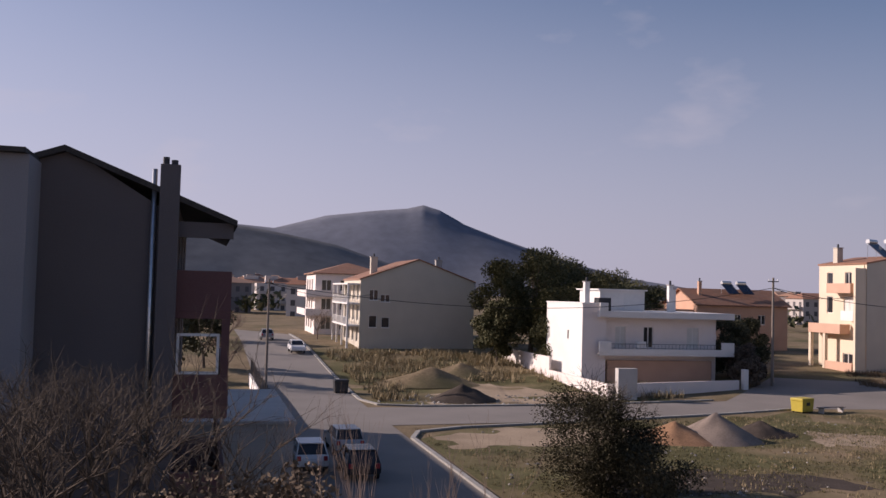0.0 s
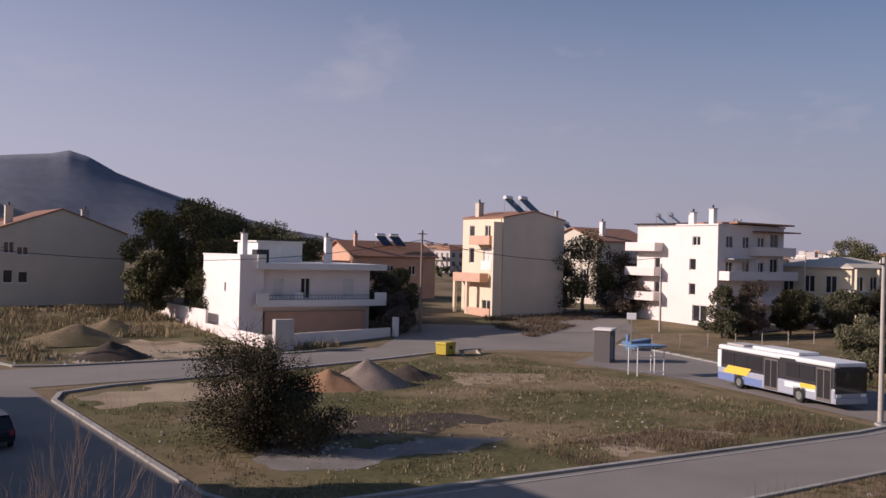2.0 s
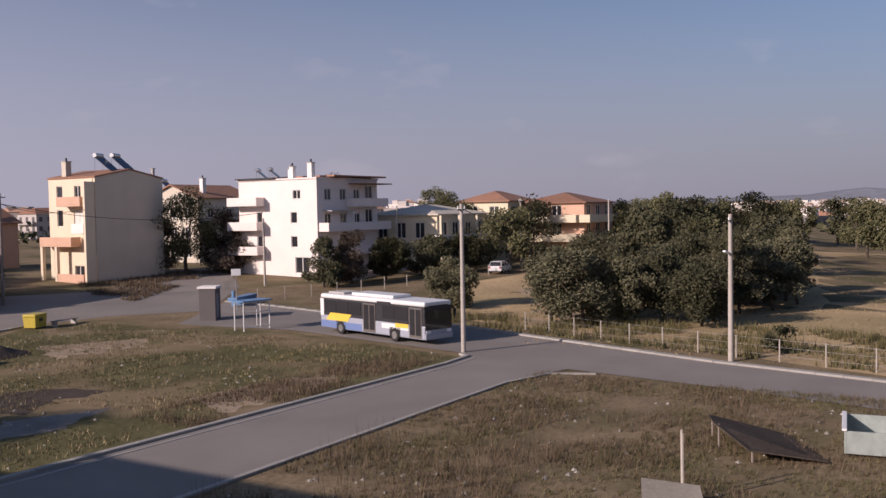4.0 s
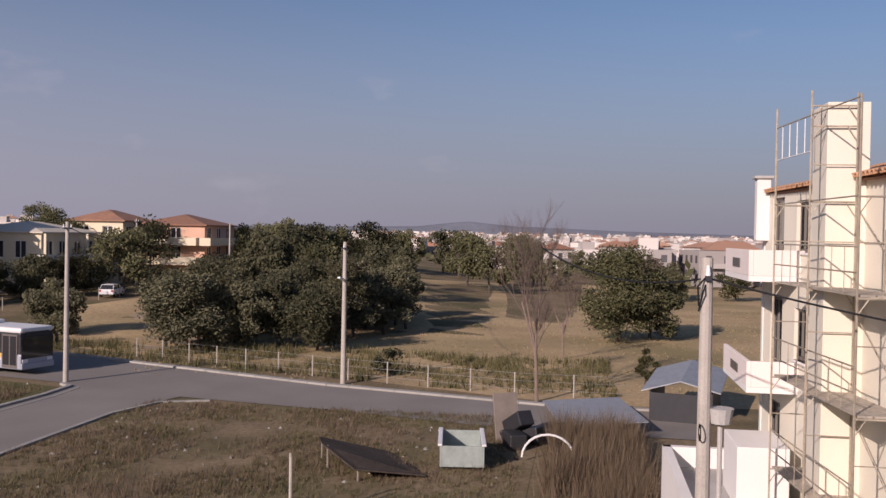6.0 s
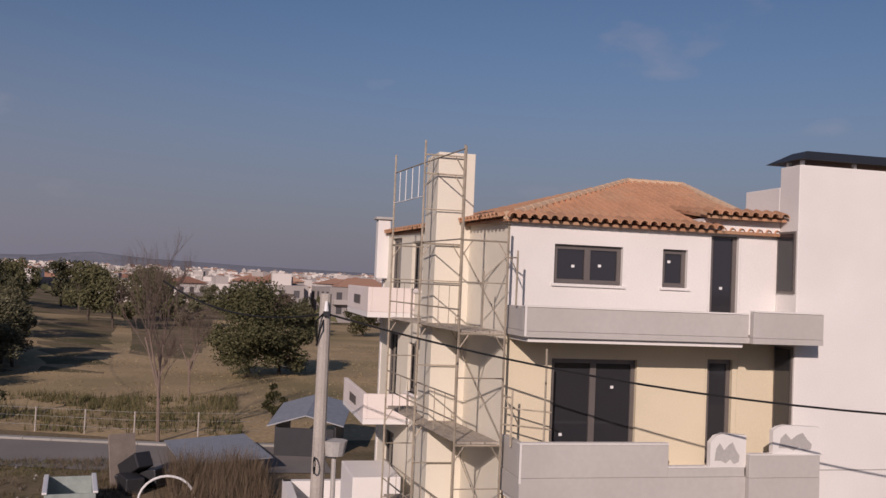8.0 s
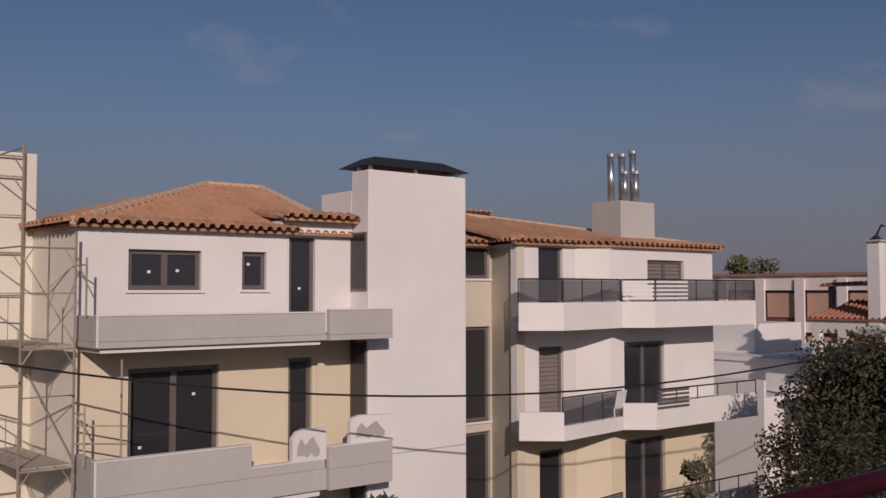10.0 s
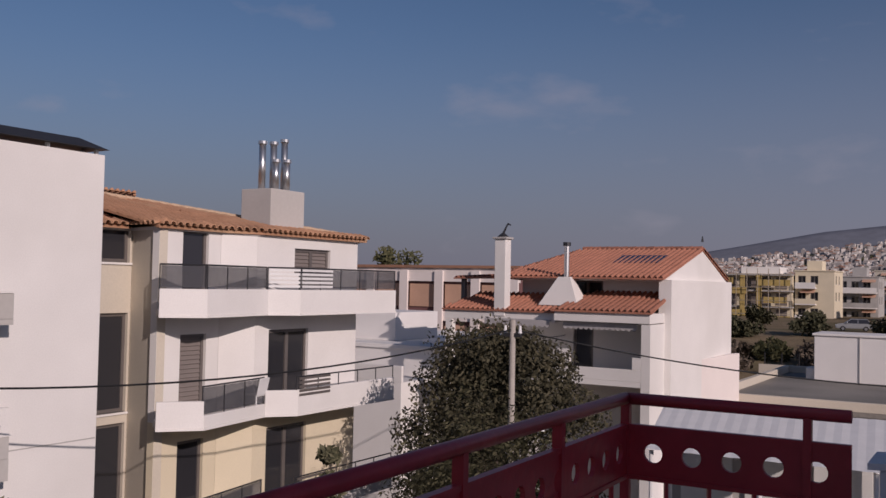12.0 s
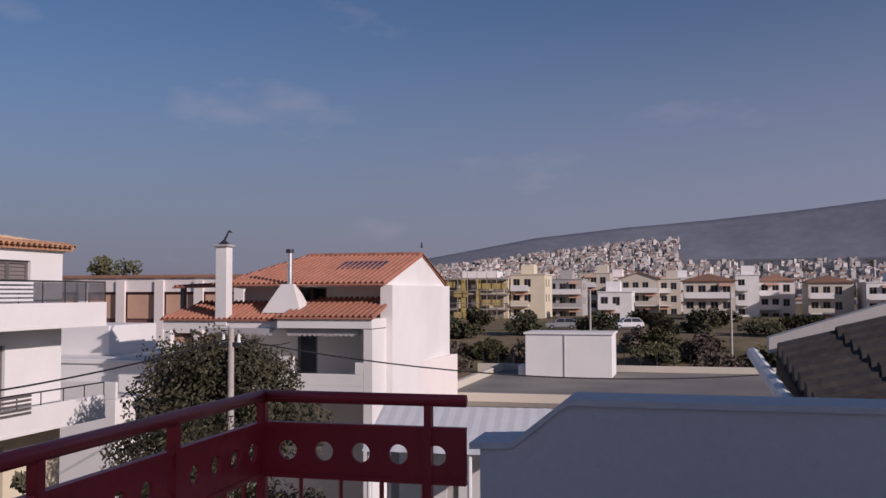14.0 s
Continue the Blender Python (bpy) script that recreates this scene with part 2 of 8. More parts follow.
PLASTERP = mat("terrace_wall_paint", (0.74, 0.70, 0.68), 0.8, var=0.06, scale=1.2, fine=40, bump=0.12, stain=(0.62, 0.58, 0.56), stain_amt=0.4)
PANELB = glass_mat("solar_panel_glass", (0.02, 0.025, 0.05), 0.15)
SKIPM = mat("pale_green_metal", (0.30, 0.34, 0.32), 0.6, var=0.2, bump=0.05)
SHEET = mat("corrugated_sheet", (0.34, 0.35, 0.37), 0.5, metal=0.3, var=0.2, bump=0.05)
CANVAS = mat("grey_awning_cloth", (0.40, 0.38, 0.38), 0.9, var=0.1, bump=0.1)
ROOFDARK = mat("stained_flat_roof", (0.20, 0.185, 0.165), 0.9, var=0.2, scale=0.3, fine=8, bump=0.2, stain=(0.32, 0.29, 0.25), stain_amt=0.7)
LAMPG = mat("lamp_lens", (0.8, 0.8, 0.8), 0.4, var=0.02, bump=0)


# ---- building blocks ----
def ss(v):
    v = min(1.0, max(0.0, v))
    return v * v * (3 - 2 * v)


def gz(x, y):
    """Height of the ground: flat near by, rising a little to the north and to the south."""
    return 2.2 * ss((math.hypot(x, y) - 80) / 60) * ss((y - 5) / 35) + 4.5 * ss((-y - 70) / 50) * ss((110 - abs(x)) / 50)


def bx(bm, x0, y0, z0, x1, y1, z1):
    v = [bm.verts.new(p) for p in ((x0, y0, z0), (x1, y0, z0), (x1, y1, z0), (x0, y1, z0), (x0, y0, z1), (x1, y0, z1), (x1, y1, z1), (x0, y1, z1))]
    for f in ((0, 3, 2, 1), (4, 5, 6, 7), (0, 1, 5, 4), (1, 2, 6, 5), (2, 3, 7, 6), (3, 0, 4, 7)):
        bm.faces.new([v[i] for i in f])


def box(x0, y0, z0, x1, y1, z1, bevel=0.0):
    bm = bmesh.new()
    bx(bm, x0, y0, z0, x1, y1, z1)
    if bevel:
        bmesh.ops.bevel(bm, geom=bm.edges[:], offset=bevel, segments=2, affect='EDGES', profile=0.5)
    return bm


def tube(bm, p, q, r, r2=None, seg=8, caps=True):
    p, q = Vector(p), Vector(q)
    r2 = r if r2 is None else r2
    d = (q - p).normalized()
    a = d.orthogonal().normalized()
    b = d.cross(a)
    A, B = [], []
    for i in range(seg):
        c, s = math.cos(2 * math.pi * i / seg), math.sin(2 * math.pi * i / seg)
        A.append(bm.verts.new(p + (a * c + b * s) * r))
        B.append(bm.verts.new(q + (a * c + b * s) * r2))
    for i in range(seg):
        j = (i + 1) % seg
        bm.faces.new((A[i], A[j], B[j], B[i]))
    if caps and seg > 2:
        bm.faces.new(A[::-1]), bm.faces.new(B)


def rod(p, q, r, r2=None, seg=8):
    bm = bmesh.new()
    tube(bm, p, q, r, r2, seg)
    return bm


def chain(bm, pts, r, seg=6):
    """One continuous bent tube along the points."""
    rings = []
    pts = [Vector(p) for p in pts]
    for i, p in enumerate(pts):
        d = (pts[min(i + 1, len(pts) - 1)] - pts[max(i - 1, 0)]).normalized()
        a = d.cross(Vector((0.31, 0.17, 0.93))).normalized()
        b = d.cross(a)
        rings.append([bm.verts.new(p + (a * math.cos(2 * math.pi * k / seg) + b * math.sin(2 * math.pi * k / seg)) * r) for k in range(seg)])
    for A, B in zip(rings, rings[1:]):
        for k in range(seg):
            j = (k + 1) % seg
            bm.faces.new((A[k], A[j], B[j], B[k]))
    bm.faces.new(rings[0][::-1]), bm.faces.new(rings[-1])


def prism(poly, z0, z1):
    bm = bmesh.new()
    a = [bm.verts.new((x, y, z0)) for x, y in poly]
    b = [bm.verts.new((x, y, z1)) for x, y in poly]
    n = len(poly)
    for i in range(n):
        j = (i + 1) % n
        bm.faces.new((a[i], a[j], b[j], b[i]))
    bm.faces.new(a[::-1]), bm.faces.new(b)
    return bm


def solid(faces, thick):
    """A slab from planar faces (lists of points), thickened downwards."""
    bm = bmesh.new()
    for f in faces:
        a = [bm.verts.new(p) for p in f]
        b = [bm.verts.new((p[0], p[1], p[2] - thick)) for p in f]
        n = len(f)
        bm.faces.new(a), bm.faces.new(b[::-1])
        for i in range(n):
            j = (i + 1) % n
            bm.faces.new((a[j], a[i], b[i], b[j]))
    return bm


def mesh_of(bm, name, material, smooth=False):
    bmesh.ops.recalc_face_normals(bm, faces=bm.faces[:])
    me = bpy.data.meshes.new(name)
    bm.to_mesh(me)
    bm.free()
    me.materials.append(material)
    if smooth:
        me.polygons.foreach_set("use_smooth", [True] * len(me.polygons))
    return me


def part(name, bm, material, parent, label="", smooth=False):
    ob = new(name, mesh_of(bm, name, material, smooth))
    ob.parent = parent
    if label:
        ob["label"] = label
    return ob


def thing(name, x, y, z, rot, label, category, group="", kind=""):
    ob = new(name)
    ob.matrix_basis = pose(x, y, z, 0, 0, rot)
    return tagged(ob, label, category, group, kind)


def lump(name, verts, faces, material, parent=None, smooth=False):
    me = bpy.data.meshes.new(name)
    me.from_pydata(verts, [], faces)
    me.materials.append(material)
    if smooth:
        me.polygons.foreach_set("use_smooth", [True] * len(me.polygons))
    ob = new(name, me)
    ob.parent = parent
    return ob


def shift(bm, m):
    bmesh.ops.transform(bm, matrix=m, verts=bm.verts[:])
    return bm


def along(p0, p1):
    """The matrix of a wall from p0 to p1: x along it, y into the house, z up."""
    d = Vector((p1[0] - p0[0], p1[1] - p0[1], 0))
    n = d.length
    d /= n
    m = Matrix(((d.x, -d.y, 0, p0[0]), (d.y, d.x, 0, p0[1]), (0, 0, 1, 0), (0, 0, 0, 1)))
    return m, n


def window(parent, m, u0, u1, z0, z1, kind, frame_mat):
    """A window, door or shuttered opening set back in its wall."""
    w = 0.10 if frame_mat == FRAME else 0.07
    bm = bmesh.new()
    y0, y1 = 0.10, 0.18
    bx(bm, u0, y0, z0, u0 + w, y1, z1), bx(bm, u1 - w, y0, z0, u1, y1, z1)
    bx(bm, u0 + w, y0, z0, u1 - w, y1, z0 + w), bx(bm, u0 + w, y0, z1 - w, u1 - w, y1, z1)
    wide = u1 - u0 > 1.1
    if wide:
        c = (u0 + u1) / 2
        bx(bm, c - w * 0.7, y0 - 0.01, z0 + w, c + w * 0.7, y1, z1 - w)
    win = part("door" if kind == "d" else "window", shift(bm, m), frame_mat, parent)
    if kind == "s":
        bm = bmesh.new()
        k = max(4, int((z1 - z0 - 2 * w) / 0.12))
        h = (z1 - z0 - 2 * w) / k
        rows = []
        for i in range(k):
            rows += [(y0 + 0.05, z0 + w + i * h), (y0 + 0.015, z0 + w + i * h + 0.02)]
        rows.append((y0 + 0.05, z1 - w))
        A, B = [bm.verts.new((u0 + w, yy, zz)) for yy, zz in rows], [bm.verts.new((u1 - w, yy, zz)) for yy, zz in rows]
        for i in range(len(rows) - 1):
            bm.faces.new((A[i], B[i], B[i + 1], A[i + 1]))
        part("shutter", shift(bm, m), SHUTTER if frame_mat == FRAME else SHUTTER_W, win)
    else:
        cuts = [u0 + w, u1 - w] if not wide else [u0 + w, (u0 + u1) / 2 - w * 0.7, (u0 + u1) / 2 + w * 0.7, u1 - w]
        for a, b in zip(cuts[::2], cuts[1::2]):
            part("pane", shift(box(a, y0 + 0.035, z0 + w, b, y0 + 0.05, z1 - w), m), GLASS, win)
    if kind == "w":
        part("sill", shift(box(u0 - 0.06, -0.05, z0 - 0.06, u1 + 0.06, y0, z0), m), WHITE, win)
    return win


def wall(parent, p0, p1, z0, z1, material, openings=(), frame_mat=None, thick=0.25, name="wall", label="", top=None):
    """A wall with real openings; walked anticlockwise round the house, it faces outwards. openings: u0, u1, z0, z1, kind."""
    m, n = along(p0, p1)
    us = sorted({0.003, n - 0.003, *[o[0] for o in openings], *[o[1] for o in openings]})
    zs = sorted({z0, z1, *[o[2] for o in openings], *[o[3] for o in openings]})
    bm = bmesh.new()
    for a, b in zip(us, us[1:]):
        for c, d in zip(zs, zs[1:]):
            cu, cz = (a + b) / 2, (c + d) / 2
            if not any(o[0] < cu < o[1] and o[2] < cz < o[3] for o in openings):
                bx(bm, a, 0, c, b, thick, d)
    if top:
        # gable above the wall: (u, height) of its peak
        pts = [(0, z1), (n, z1), (top[0], z1 + top[1])]
        f = [bm.verts.new((u, 0, z)) for u, z in pts]
        g = [bm.verts.new((u, thick, z)) for u, z in pts]
        bm.faces.new(f), bm.faces.new(g[::-1])
        for i in range(3):
            j = (i + 1) % 3
            bm.faces.new((f[j], f[i], g[i], g[j]))
    bmesh.ops.remove_doubles(bm, verts=bm.verts[:], dist=0.0005)
    w = part(name, shift(bm, m), material, parent, label)
    for u0, u1, a, b, kind in openings:
        if kind != "o":
            window(parent, m, u0, u1, a, b, kind, frame_mat or FRAME_W)
    return w


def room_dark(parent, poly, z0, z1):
    """Floors and a core inside, coloured dark as a dim room, so that one doesn't look through the house."""
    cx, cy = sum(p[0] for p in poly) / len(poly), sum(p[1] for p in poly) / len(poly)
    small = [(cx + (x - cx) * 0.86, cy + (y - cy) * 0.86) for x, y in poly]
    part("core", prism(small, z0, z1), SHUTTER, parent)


def gable_roof(parent, x0, y0, x1, y1, z, rise, over=0.4, axis="x", material=None, name="roof", thick=0.18):
    """A two-sided roof on a rectangle; the ridge runs along axis."""
    x0, y0, x1, y1 = x0 - over, y0 - over, x1 + over, y1 + over
    if axis == "x":
        c = (y0 + y1) / 2
        k = rise / ((y1 - y0) / 2 - over)
        za = z - k * over
        f = [[(x0, y0, za), (x1, y0, za), (x1, c, z + rise), (x0, c, z + rise)], [(x1, y1, za), (x0, y1, za), (x0, c, z + rise), (x1, c, z + rise)]]
    else:
        c = (x0 + x1) / 2
        k = rise / ((x1 - x0) / 2 - over)
        za = z - k * over
        f = [[(x0, y1, za), (x0, y0, za), (c, y0, z + rise), (c, y1, z + rise)], [(x1, y0, za), (x1, y1, za), (c, y1, z + rise), (c, y0, z + rise)]]
    f = [[(p[0], p[1], p[2] + thick) for p in q] for q in f]
    return part(name, solid(f, thick), material or TILE, parent)


def railing(parent, pts, z, h, material, step=0.14, r=0.012, name="railing"):
    """A railing of bars along a line."""
    bm = bmesh.new()
    for p, q in zip(pts, pts[1:]):
        a, b = Vector((*p, z)), Vector((*q, z))
        tube(bm, a + Vector((0, 0, h)), b + Vector((0, 0, h)), 0.025, seg=6)
        tube(bm, a + Vector((0, 0, 0.08)), b + Vector((0, 0, 0.08)), 0.018, seg=6)
        n = max(1, int((b - a).length / step))
        for i in range(n + 1):
            c = a.lerp(b, i / n)
            tube(bm, c, c + Vector((0, 0, h)), r, seg=4)
    return part(name, bm, material, parent)


def chimney(parent, x, y, z0, z1, w=0.6, d=0.5, material=None, pot=True):
    c = part("chimney", box(x - w / 2, y - d / 2, z0, x + w / 2, y + d / 2, z1, 0.02), material or WHITE, parent)
    part("chimney_cap", box(x - w / 2 - 0.08, y - d / 2 - 0.08, z1 + 0.002, x + w / 2 + 0.08, y + d / 2 + 0.08, z1 + 0.09, 0.02), GREY, c)
    if pot:
        part("pot", rod((x, y, z1 + 0.092), (x, y, z1 + 0.5), 0.13, 0.11, 10), DARKMETAL, c)
    return c


def solar_heater(x, y, z, rot, s=1.0):
    """A flat-plate solar water heater with its tank on a stand."""
    t = thing("solar_water_heater", x, y, z, rot, "solar water heater with a steel tank above a dark panel", "solar heater", "solar water heaters")
    bm = bmesh.new()
    for px in (-0.9, 0.9):
        tube(bm, (px, -0.9 * s, 0), (px, 0.6 * s, 1.25 * s), 0.03, seg=6)
        tube(bm, (px, 0.6 * s, 0), (px, 0.6 * s, 1.25 * s), 0.03, seg=6)
    part("stand", bm, STEEL, t)
    for px in (-0.52, 0.52):
        p = box(px - 0.5, -0.95 * s, -0.04, px + 0.5, 0.95 * s, 0.04, 0.01)
        part("panel", shift(p, pose(0, -0.2 * s, 0.66 * s, 40)), PANELB, t)
    part("tank", rod((-0.85, 0.62 * s, 1.42 * s), (0.85, 0.62 * s, 1.42 * s), 0.27, seg=14), STEEL, t, smooth=False)
    return t


# ---- ground, roads and kerbs ----
def sheet(name, poly, z, material, label, category, step=6.0, ragged=0.0):
    """A flat piece of ground that follows the terrain, z above it; ragged: how far its edge wanders."""
    if ragged:
        fine = []
        for (x0, y0), (x1, y1) in zip(poly, poly[1:] + poly[:1]):
            n = max(1, int(math.hypot(x1 - x0, y1 - y0) / 0.5))
            for i in range(n):
                x, y = x0 + (x1 - x0) * i / n, y0 + (y1 - y0) * i / n
                fine.append((x + ragged * (noise.noise((x * 0.5, y * 0.5, 3)) + 0.5 * noise.noise((x * 1.7, y * 1.7, 5))), y + ragged * (noise.noise((x * 0.5, y * 0.5, 9)) + 0.5 * noise.noise((x * 1.7, y * 1.7, 7)))))
        poly = fine
    bm = bmesh.new()
    f = bm.faces.new([bm.verts.new((x, y, 0)) for x, y in poly])
    xs, ys = [p[0] for p in poly], [p[1] for p in poly]
    for axis, lo, hi in ((0, min(xs), max(xs)), (1, min(ys), max(ys))):
        c = lo + step
        while c < hi:
            co, no = ((c, 0, 0), (1, 0, 0)) if axis == 0 else ((0, c, 0), (0, 1, 0))
            bmesh.ops.bisect_plane(bm, geom=bm.verts[:] + bm.edges[:] + bm.faces[:], plane_co=co, plane_no=no)
            c += step
    for v in bm.verts:
        v.co.z = gz(v.co.x, v.co.y) + z
    bmesh.ops.recalc_face_normals(bm, faces=bm.faces[:])
    me = bpy.data.meshes.new(name)
    bm.to_mesh(me)
    bm.free()
    me.materials.append(material)
    if me.polygons[0].normal.z < 0:
        me.flip_normals()
    return tagged(new(name, me), label, category, kind="structure")


def ground():
    rings = [0, 8, 16, 24, 32, 40, 48, 56, 64, 72, 80, 88, 96, 104, 112, 120, 130, 140, 155, 180, 220, 300, 420, 600, 900, 1400, 2200, 3300, 4500]
    n = 72
    verts, faces = [(0, 0, 0)], []
    for r in rings[1:]:
        for i in range(n):
            a = 2 * math.pi * i / n
            x, y = r * math.cos(a), r * math.sin(a)
            verts.append((x, y, gz(x, y)))
    for i in range(n):
        faces.append((0, 1 + i, 1 + (i + 1) % n))
    for k in range(len(rings) - 2):
        b, c = 1 + k * n, 1 + (k + 1) * n
        for i in range(n):
            j = (i + 1) % n
            faces.append((b + i, c + i, c + j, b + j))
    g = lump("ground", verts, faces, DRY)
    tagged(g, "dry brown and green rough ground reaching the horizon", "ground", kind="structure")


ground()
WEST, EAST = 5.4, 13.4
sheet("road_1", [(WEST, -60), (EAST, -60), (EAST, 150), (WEST, 165)], 0.03, ASPHALT, "grey worn asphalt street between the houses", "road")
sheet("road_2", [(EAST, 66.0), (30, 67.5), (50, 73), (58, 71.5), (65, 66), (80, 76), (94, 92), (88, 98), (70, 86), (61, 92), (55, 86), (47, 78), (30, 76.5), (EAST, 76)], 0.034, ASPHALT, "grey asphalt side street past the white house", "road")
sheet("road_3", [(57.5, 62), (58.5, 50), (56, 40), (53.8, 31), (52.6, 27), (51, 22.5), (49, 12), (46.5, 3), (46, -6), (53, -6), (53.5, 2), (57, 14.5), (61, 26), (63.5, 33), (66, 38), (69.3, 52), (70.4, 64), (70.5, 69), (65, 66.01)], 0.038, ASPHALT, "grey asphalt bend with the bus stop", "road")
sheet("road_4", [(EAST, 24.3), (46, 24.1), (51, 22.6), (52.59, 27), (53.79, 31), (50, 29.9), (EAST, 31.6)], 0.042, ASPHALT, "narrow grey asphalt road between two empty lots", "road")
sheet("grass_lot", [(14.1, 33), (18, 31.8), (49, 30.2), (52.4, 30.6), (55, 40), (57.6, 50), (57, 61), (56.5, 69), (50, 71.5), (30, 66.8), (18, 64), (14.1, 60)], 0.012, GRASS_G, "rough green and brown grass of an empty lot", "ground")
sheet("bare_patch_1", [(16, 57), (27, 56.5), (33, 60), (31, 65), (20, 63.6), (15.5, 60.5)], 0.02, SAND, "bare pale sandy soil", "ground", ragged=1.6)
sheet("bare_patch_2", [(19, 78), (38, 77), (36, 84), (27, 92), (22, 88)], 0.02, SAND, "bare pale sandy soil of the vacant plot", "ground", ragged=2.2)
sheet("mud_patch", [(17, 38), (20, 36), (24, 37.5), (27, 36.4), (31, 38.5), (27.5, 40), (24, 39.4), (21, 41.5), (18, 41)], 0.022, MUD, "pale dried mud in the grass", "ground", ragged=0.8)
# dark patch paints the shadow that falls on the grass beside the bush
sheet("shadow_patch", [(20, 42), (27, 41.5), (34, 42.5), (33, 46), (26, 48), (20, 47)], 0.018, DARKSOIL, "dark soil colour standing in for shadow on the grass", "ground", ragged=1.4)
sheet("soil_patch_2", [(33, 33), (41, 32.4), (44, 34), (39, 36.5), (34, 36)], 0.018, SAND, "bare worn soil in the grass", "ground", ragged=1.4)
sheet("soil_patch_3", [(40, 55), (47, 54), (50, 58), (44, 61)], 0.018, SAND, "bare worn soil in the grass", "ground", ragged=1.6)
sheet("grass_plot", [(14, 78), (44, 79), (44, 122), (14, 122)], 0.01, GRASS_G, "vacant plot of dry grass and brush", "ground")
sheet("weed_lot", [(14, 2), (46, 2), (48.6, 12), (50.4, 22), (45, 23.6), (14, 23.8)], 0.014, DRY, "overgrown lot of dry weeds", "ground")
sheet("field", [(58, 10), (64, 24), (70, 40), (92, 55), (150, 40), (190, 5), (180, -40), (60, -45), (54, 0)], 0.012, FIELD, "open field of short dry grass", "ground")
sheet("field_path", [(68, 33), (78, 38), (92, 46), (96, 43), (82, 34), (70, 27.5)], 0.02, SAND, "pale trodden dirt path", "ground", ragged=1.2)

KERB_MESH = None


def kerb(name, pts, label, width=0.32, h=0.15):
    """Kerb stones one by one along a line."""
    global KERB_MESH
    if KERB_MESH is None:
        KERB_MESH = mesh_of(box(-0.5, -0.5, 0, 0.5, 0.5, 1, 0.03), "kerb_stone", KERB)
    k = thing(name, 0, 0, 0, 0, label, "kerb", kind="structure")
    for p, q in zip(pts, pts[1:]):
        a, b = Vector((*p, 0)), Vector((*q, 0))
        n = max(1, round((b - a).length / 1.5))
        ang = math.degrees(math.atan2(b.y - a.y, b.x - a.x))
        for i in range(n):
            c = a.lerp(b, (i + 0.5) / n)
            s = new("kerb_stone", KERB_MESH)
            s.parent = k
            s.matrix_basis = pose(c.x, c.y, gz(c.x, c.y), 0, 0, ang) @ Matrix.Diagonal(((b - a).length / n - 0.02, width, h, 1))


kerb("kerb_1", [(13.6, 60), (14.6, 62.8), (18, 64.6), (30, 67.3), (50, 72.6)], "weathered concrete kerb round the grass lot")
kerb("kerb_2", [(13.6, 60), (13.5, 35), (14.2, 32.6), (16, 31.7), (49.5, 30.1), (52.6, 30.3), (53.3, 31.2)], "weathered concrete kerb round the grass lot", 0.3)
kerb("kerb_6", [(15.6, 31.1), (17, 30.95), (49.5, 29.4), (52.4, 29.6)], "thin pale concrete gutter strip beside the road", 0.16, 0.065)
kerb("kerb_3", [(14, 24.1), (45.5, 23.9), (49.2, 22.9), (50.2, 20.5)], "low concrete kerb beside the weeds", 0.25, 0.10)
kerb("kerb_4", [(70.6, 69), (70.4, 62), (69.2, 54.5), (67.5, 45), (65.4, 37.2), (62.7, 30.4), (57, 15.6), (53.4, 2), (53.2, -4)], "pale concrete kerb along the road bend", 0.5, 0.16)
kerb("kerb_5", [(13.6, 150), (13.6, 81), (14.6, 77.6), (18, 76.6), (30, 77), (46, 78.6)], "weathered concrete kerb of the vacant plot")


# ---- hills and far city ----
def hills(name, pts, dist, depth, material, label):
    """A ridge given by directions and heights in degrees, sloping down to the plain on both sides."""
    verts, faces = [], []
    n = len(pts)
    fine = []
    for (a0, e0), (a1, e1) in zip(pts, pts[1:]):
        for k in range(6):
            s = k / 6
            fine.append((a0 + (a1 - a0) * s, e0 + (e1 - e0) * s + 0.03 * noise.noise((a0 + s, e0, dist))))
    fine.append(pts[-1])
    rows = 14
    wide = []
    for a, e in fine:
        near = [(1 - abs(b - a) / 6.0, f) for b, f in fine if abs(b - a) < 6.0]
        wide.append(sum(w * f for w, f in near) / sum(w for w, f in near))
    for i, (a, e) in enumerate(fine):
        for k in range(rows):
            u = k / (rows - 1)
            d = dist - depth * (1 - u)
            blend = u ** 5
            h = 9.5 + math.tan(radians(e * blend + wide[i] * (1 - blend))) * dist
            w = noise.noise((a * 0.35, u * 1.6, dist)) * 0.03 * h * (1 - u)
            z = -4 + (h + 4) * (u ** 0.8) + w
            verts.append((-math.sin(radians(a)) * d, math.cos(radians(a)) * d, z))
        verts.append((-math.sin(radians(a)) * (dist + 300), math.cos(radians(a)) * (dist + 300), -4))
    m = rows + 1
    for i in range(len(fine) - 1):
        for k in range(m - 1):
            faces.append((i * m + k, (i + 1) * m + k, (i + 1) * m + k + 1, i * m + k + 1))
    o = lump(name, verts, faces, material, smooth=True)
    tagged(o, label, "hill", kind="structure")


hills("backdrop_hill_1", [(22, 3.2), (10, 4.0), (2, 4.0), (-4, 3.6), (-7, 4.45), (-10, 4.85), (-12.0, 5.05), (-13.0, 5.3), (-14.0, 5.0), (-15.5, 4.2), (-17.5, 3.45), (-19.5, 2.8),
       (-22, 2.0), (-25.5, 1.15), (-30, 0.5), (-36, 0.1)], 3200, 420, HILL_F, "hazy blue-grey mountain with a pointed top")
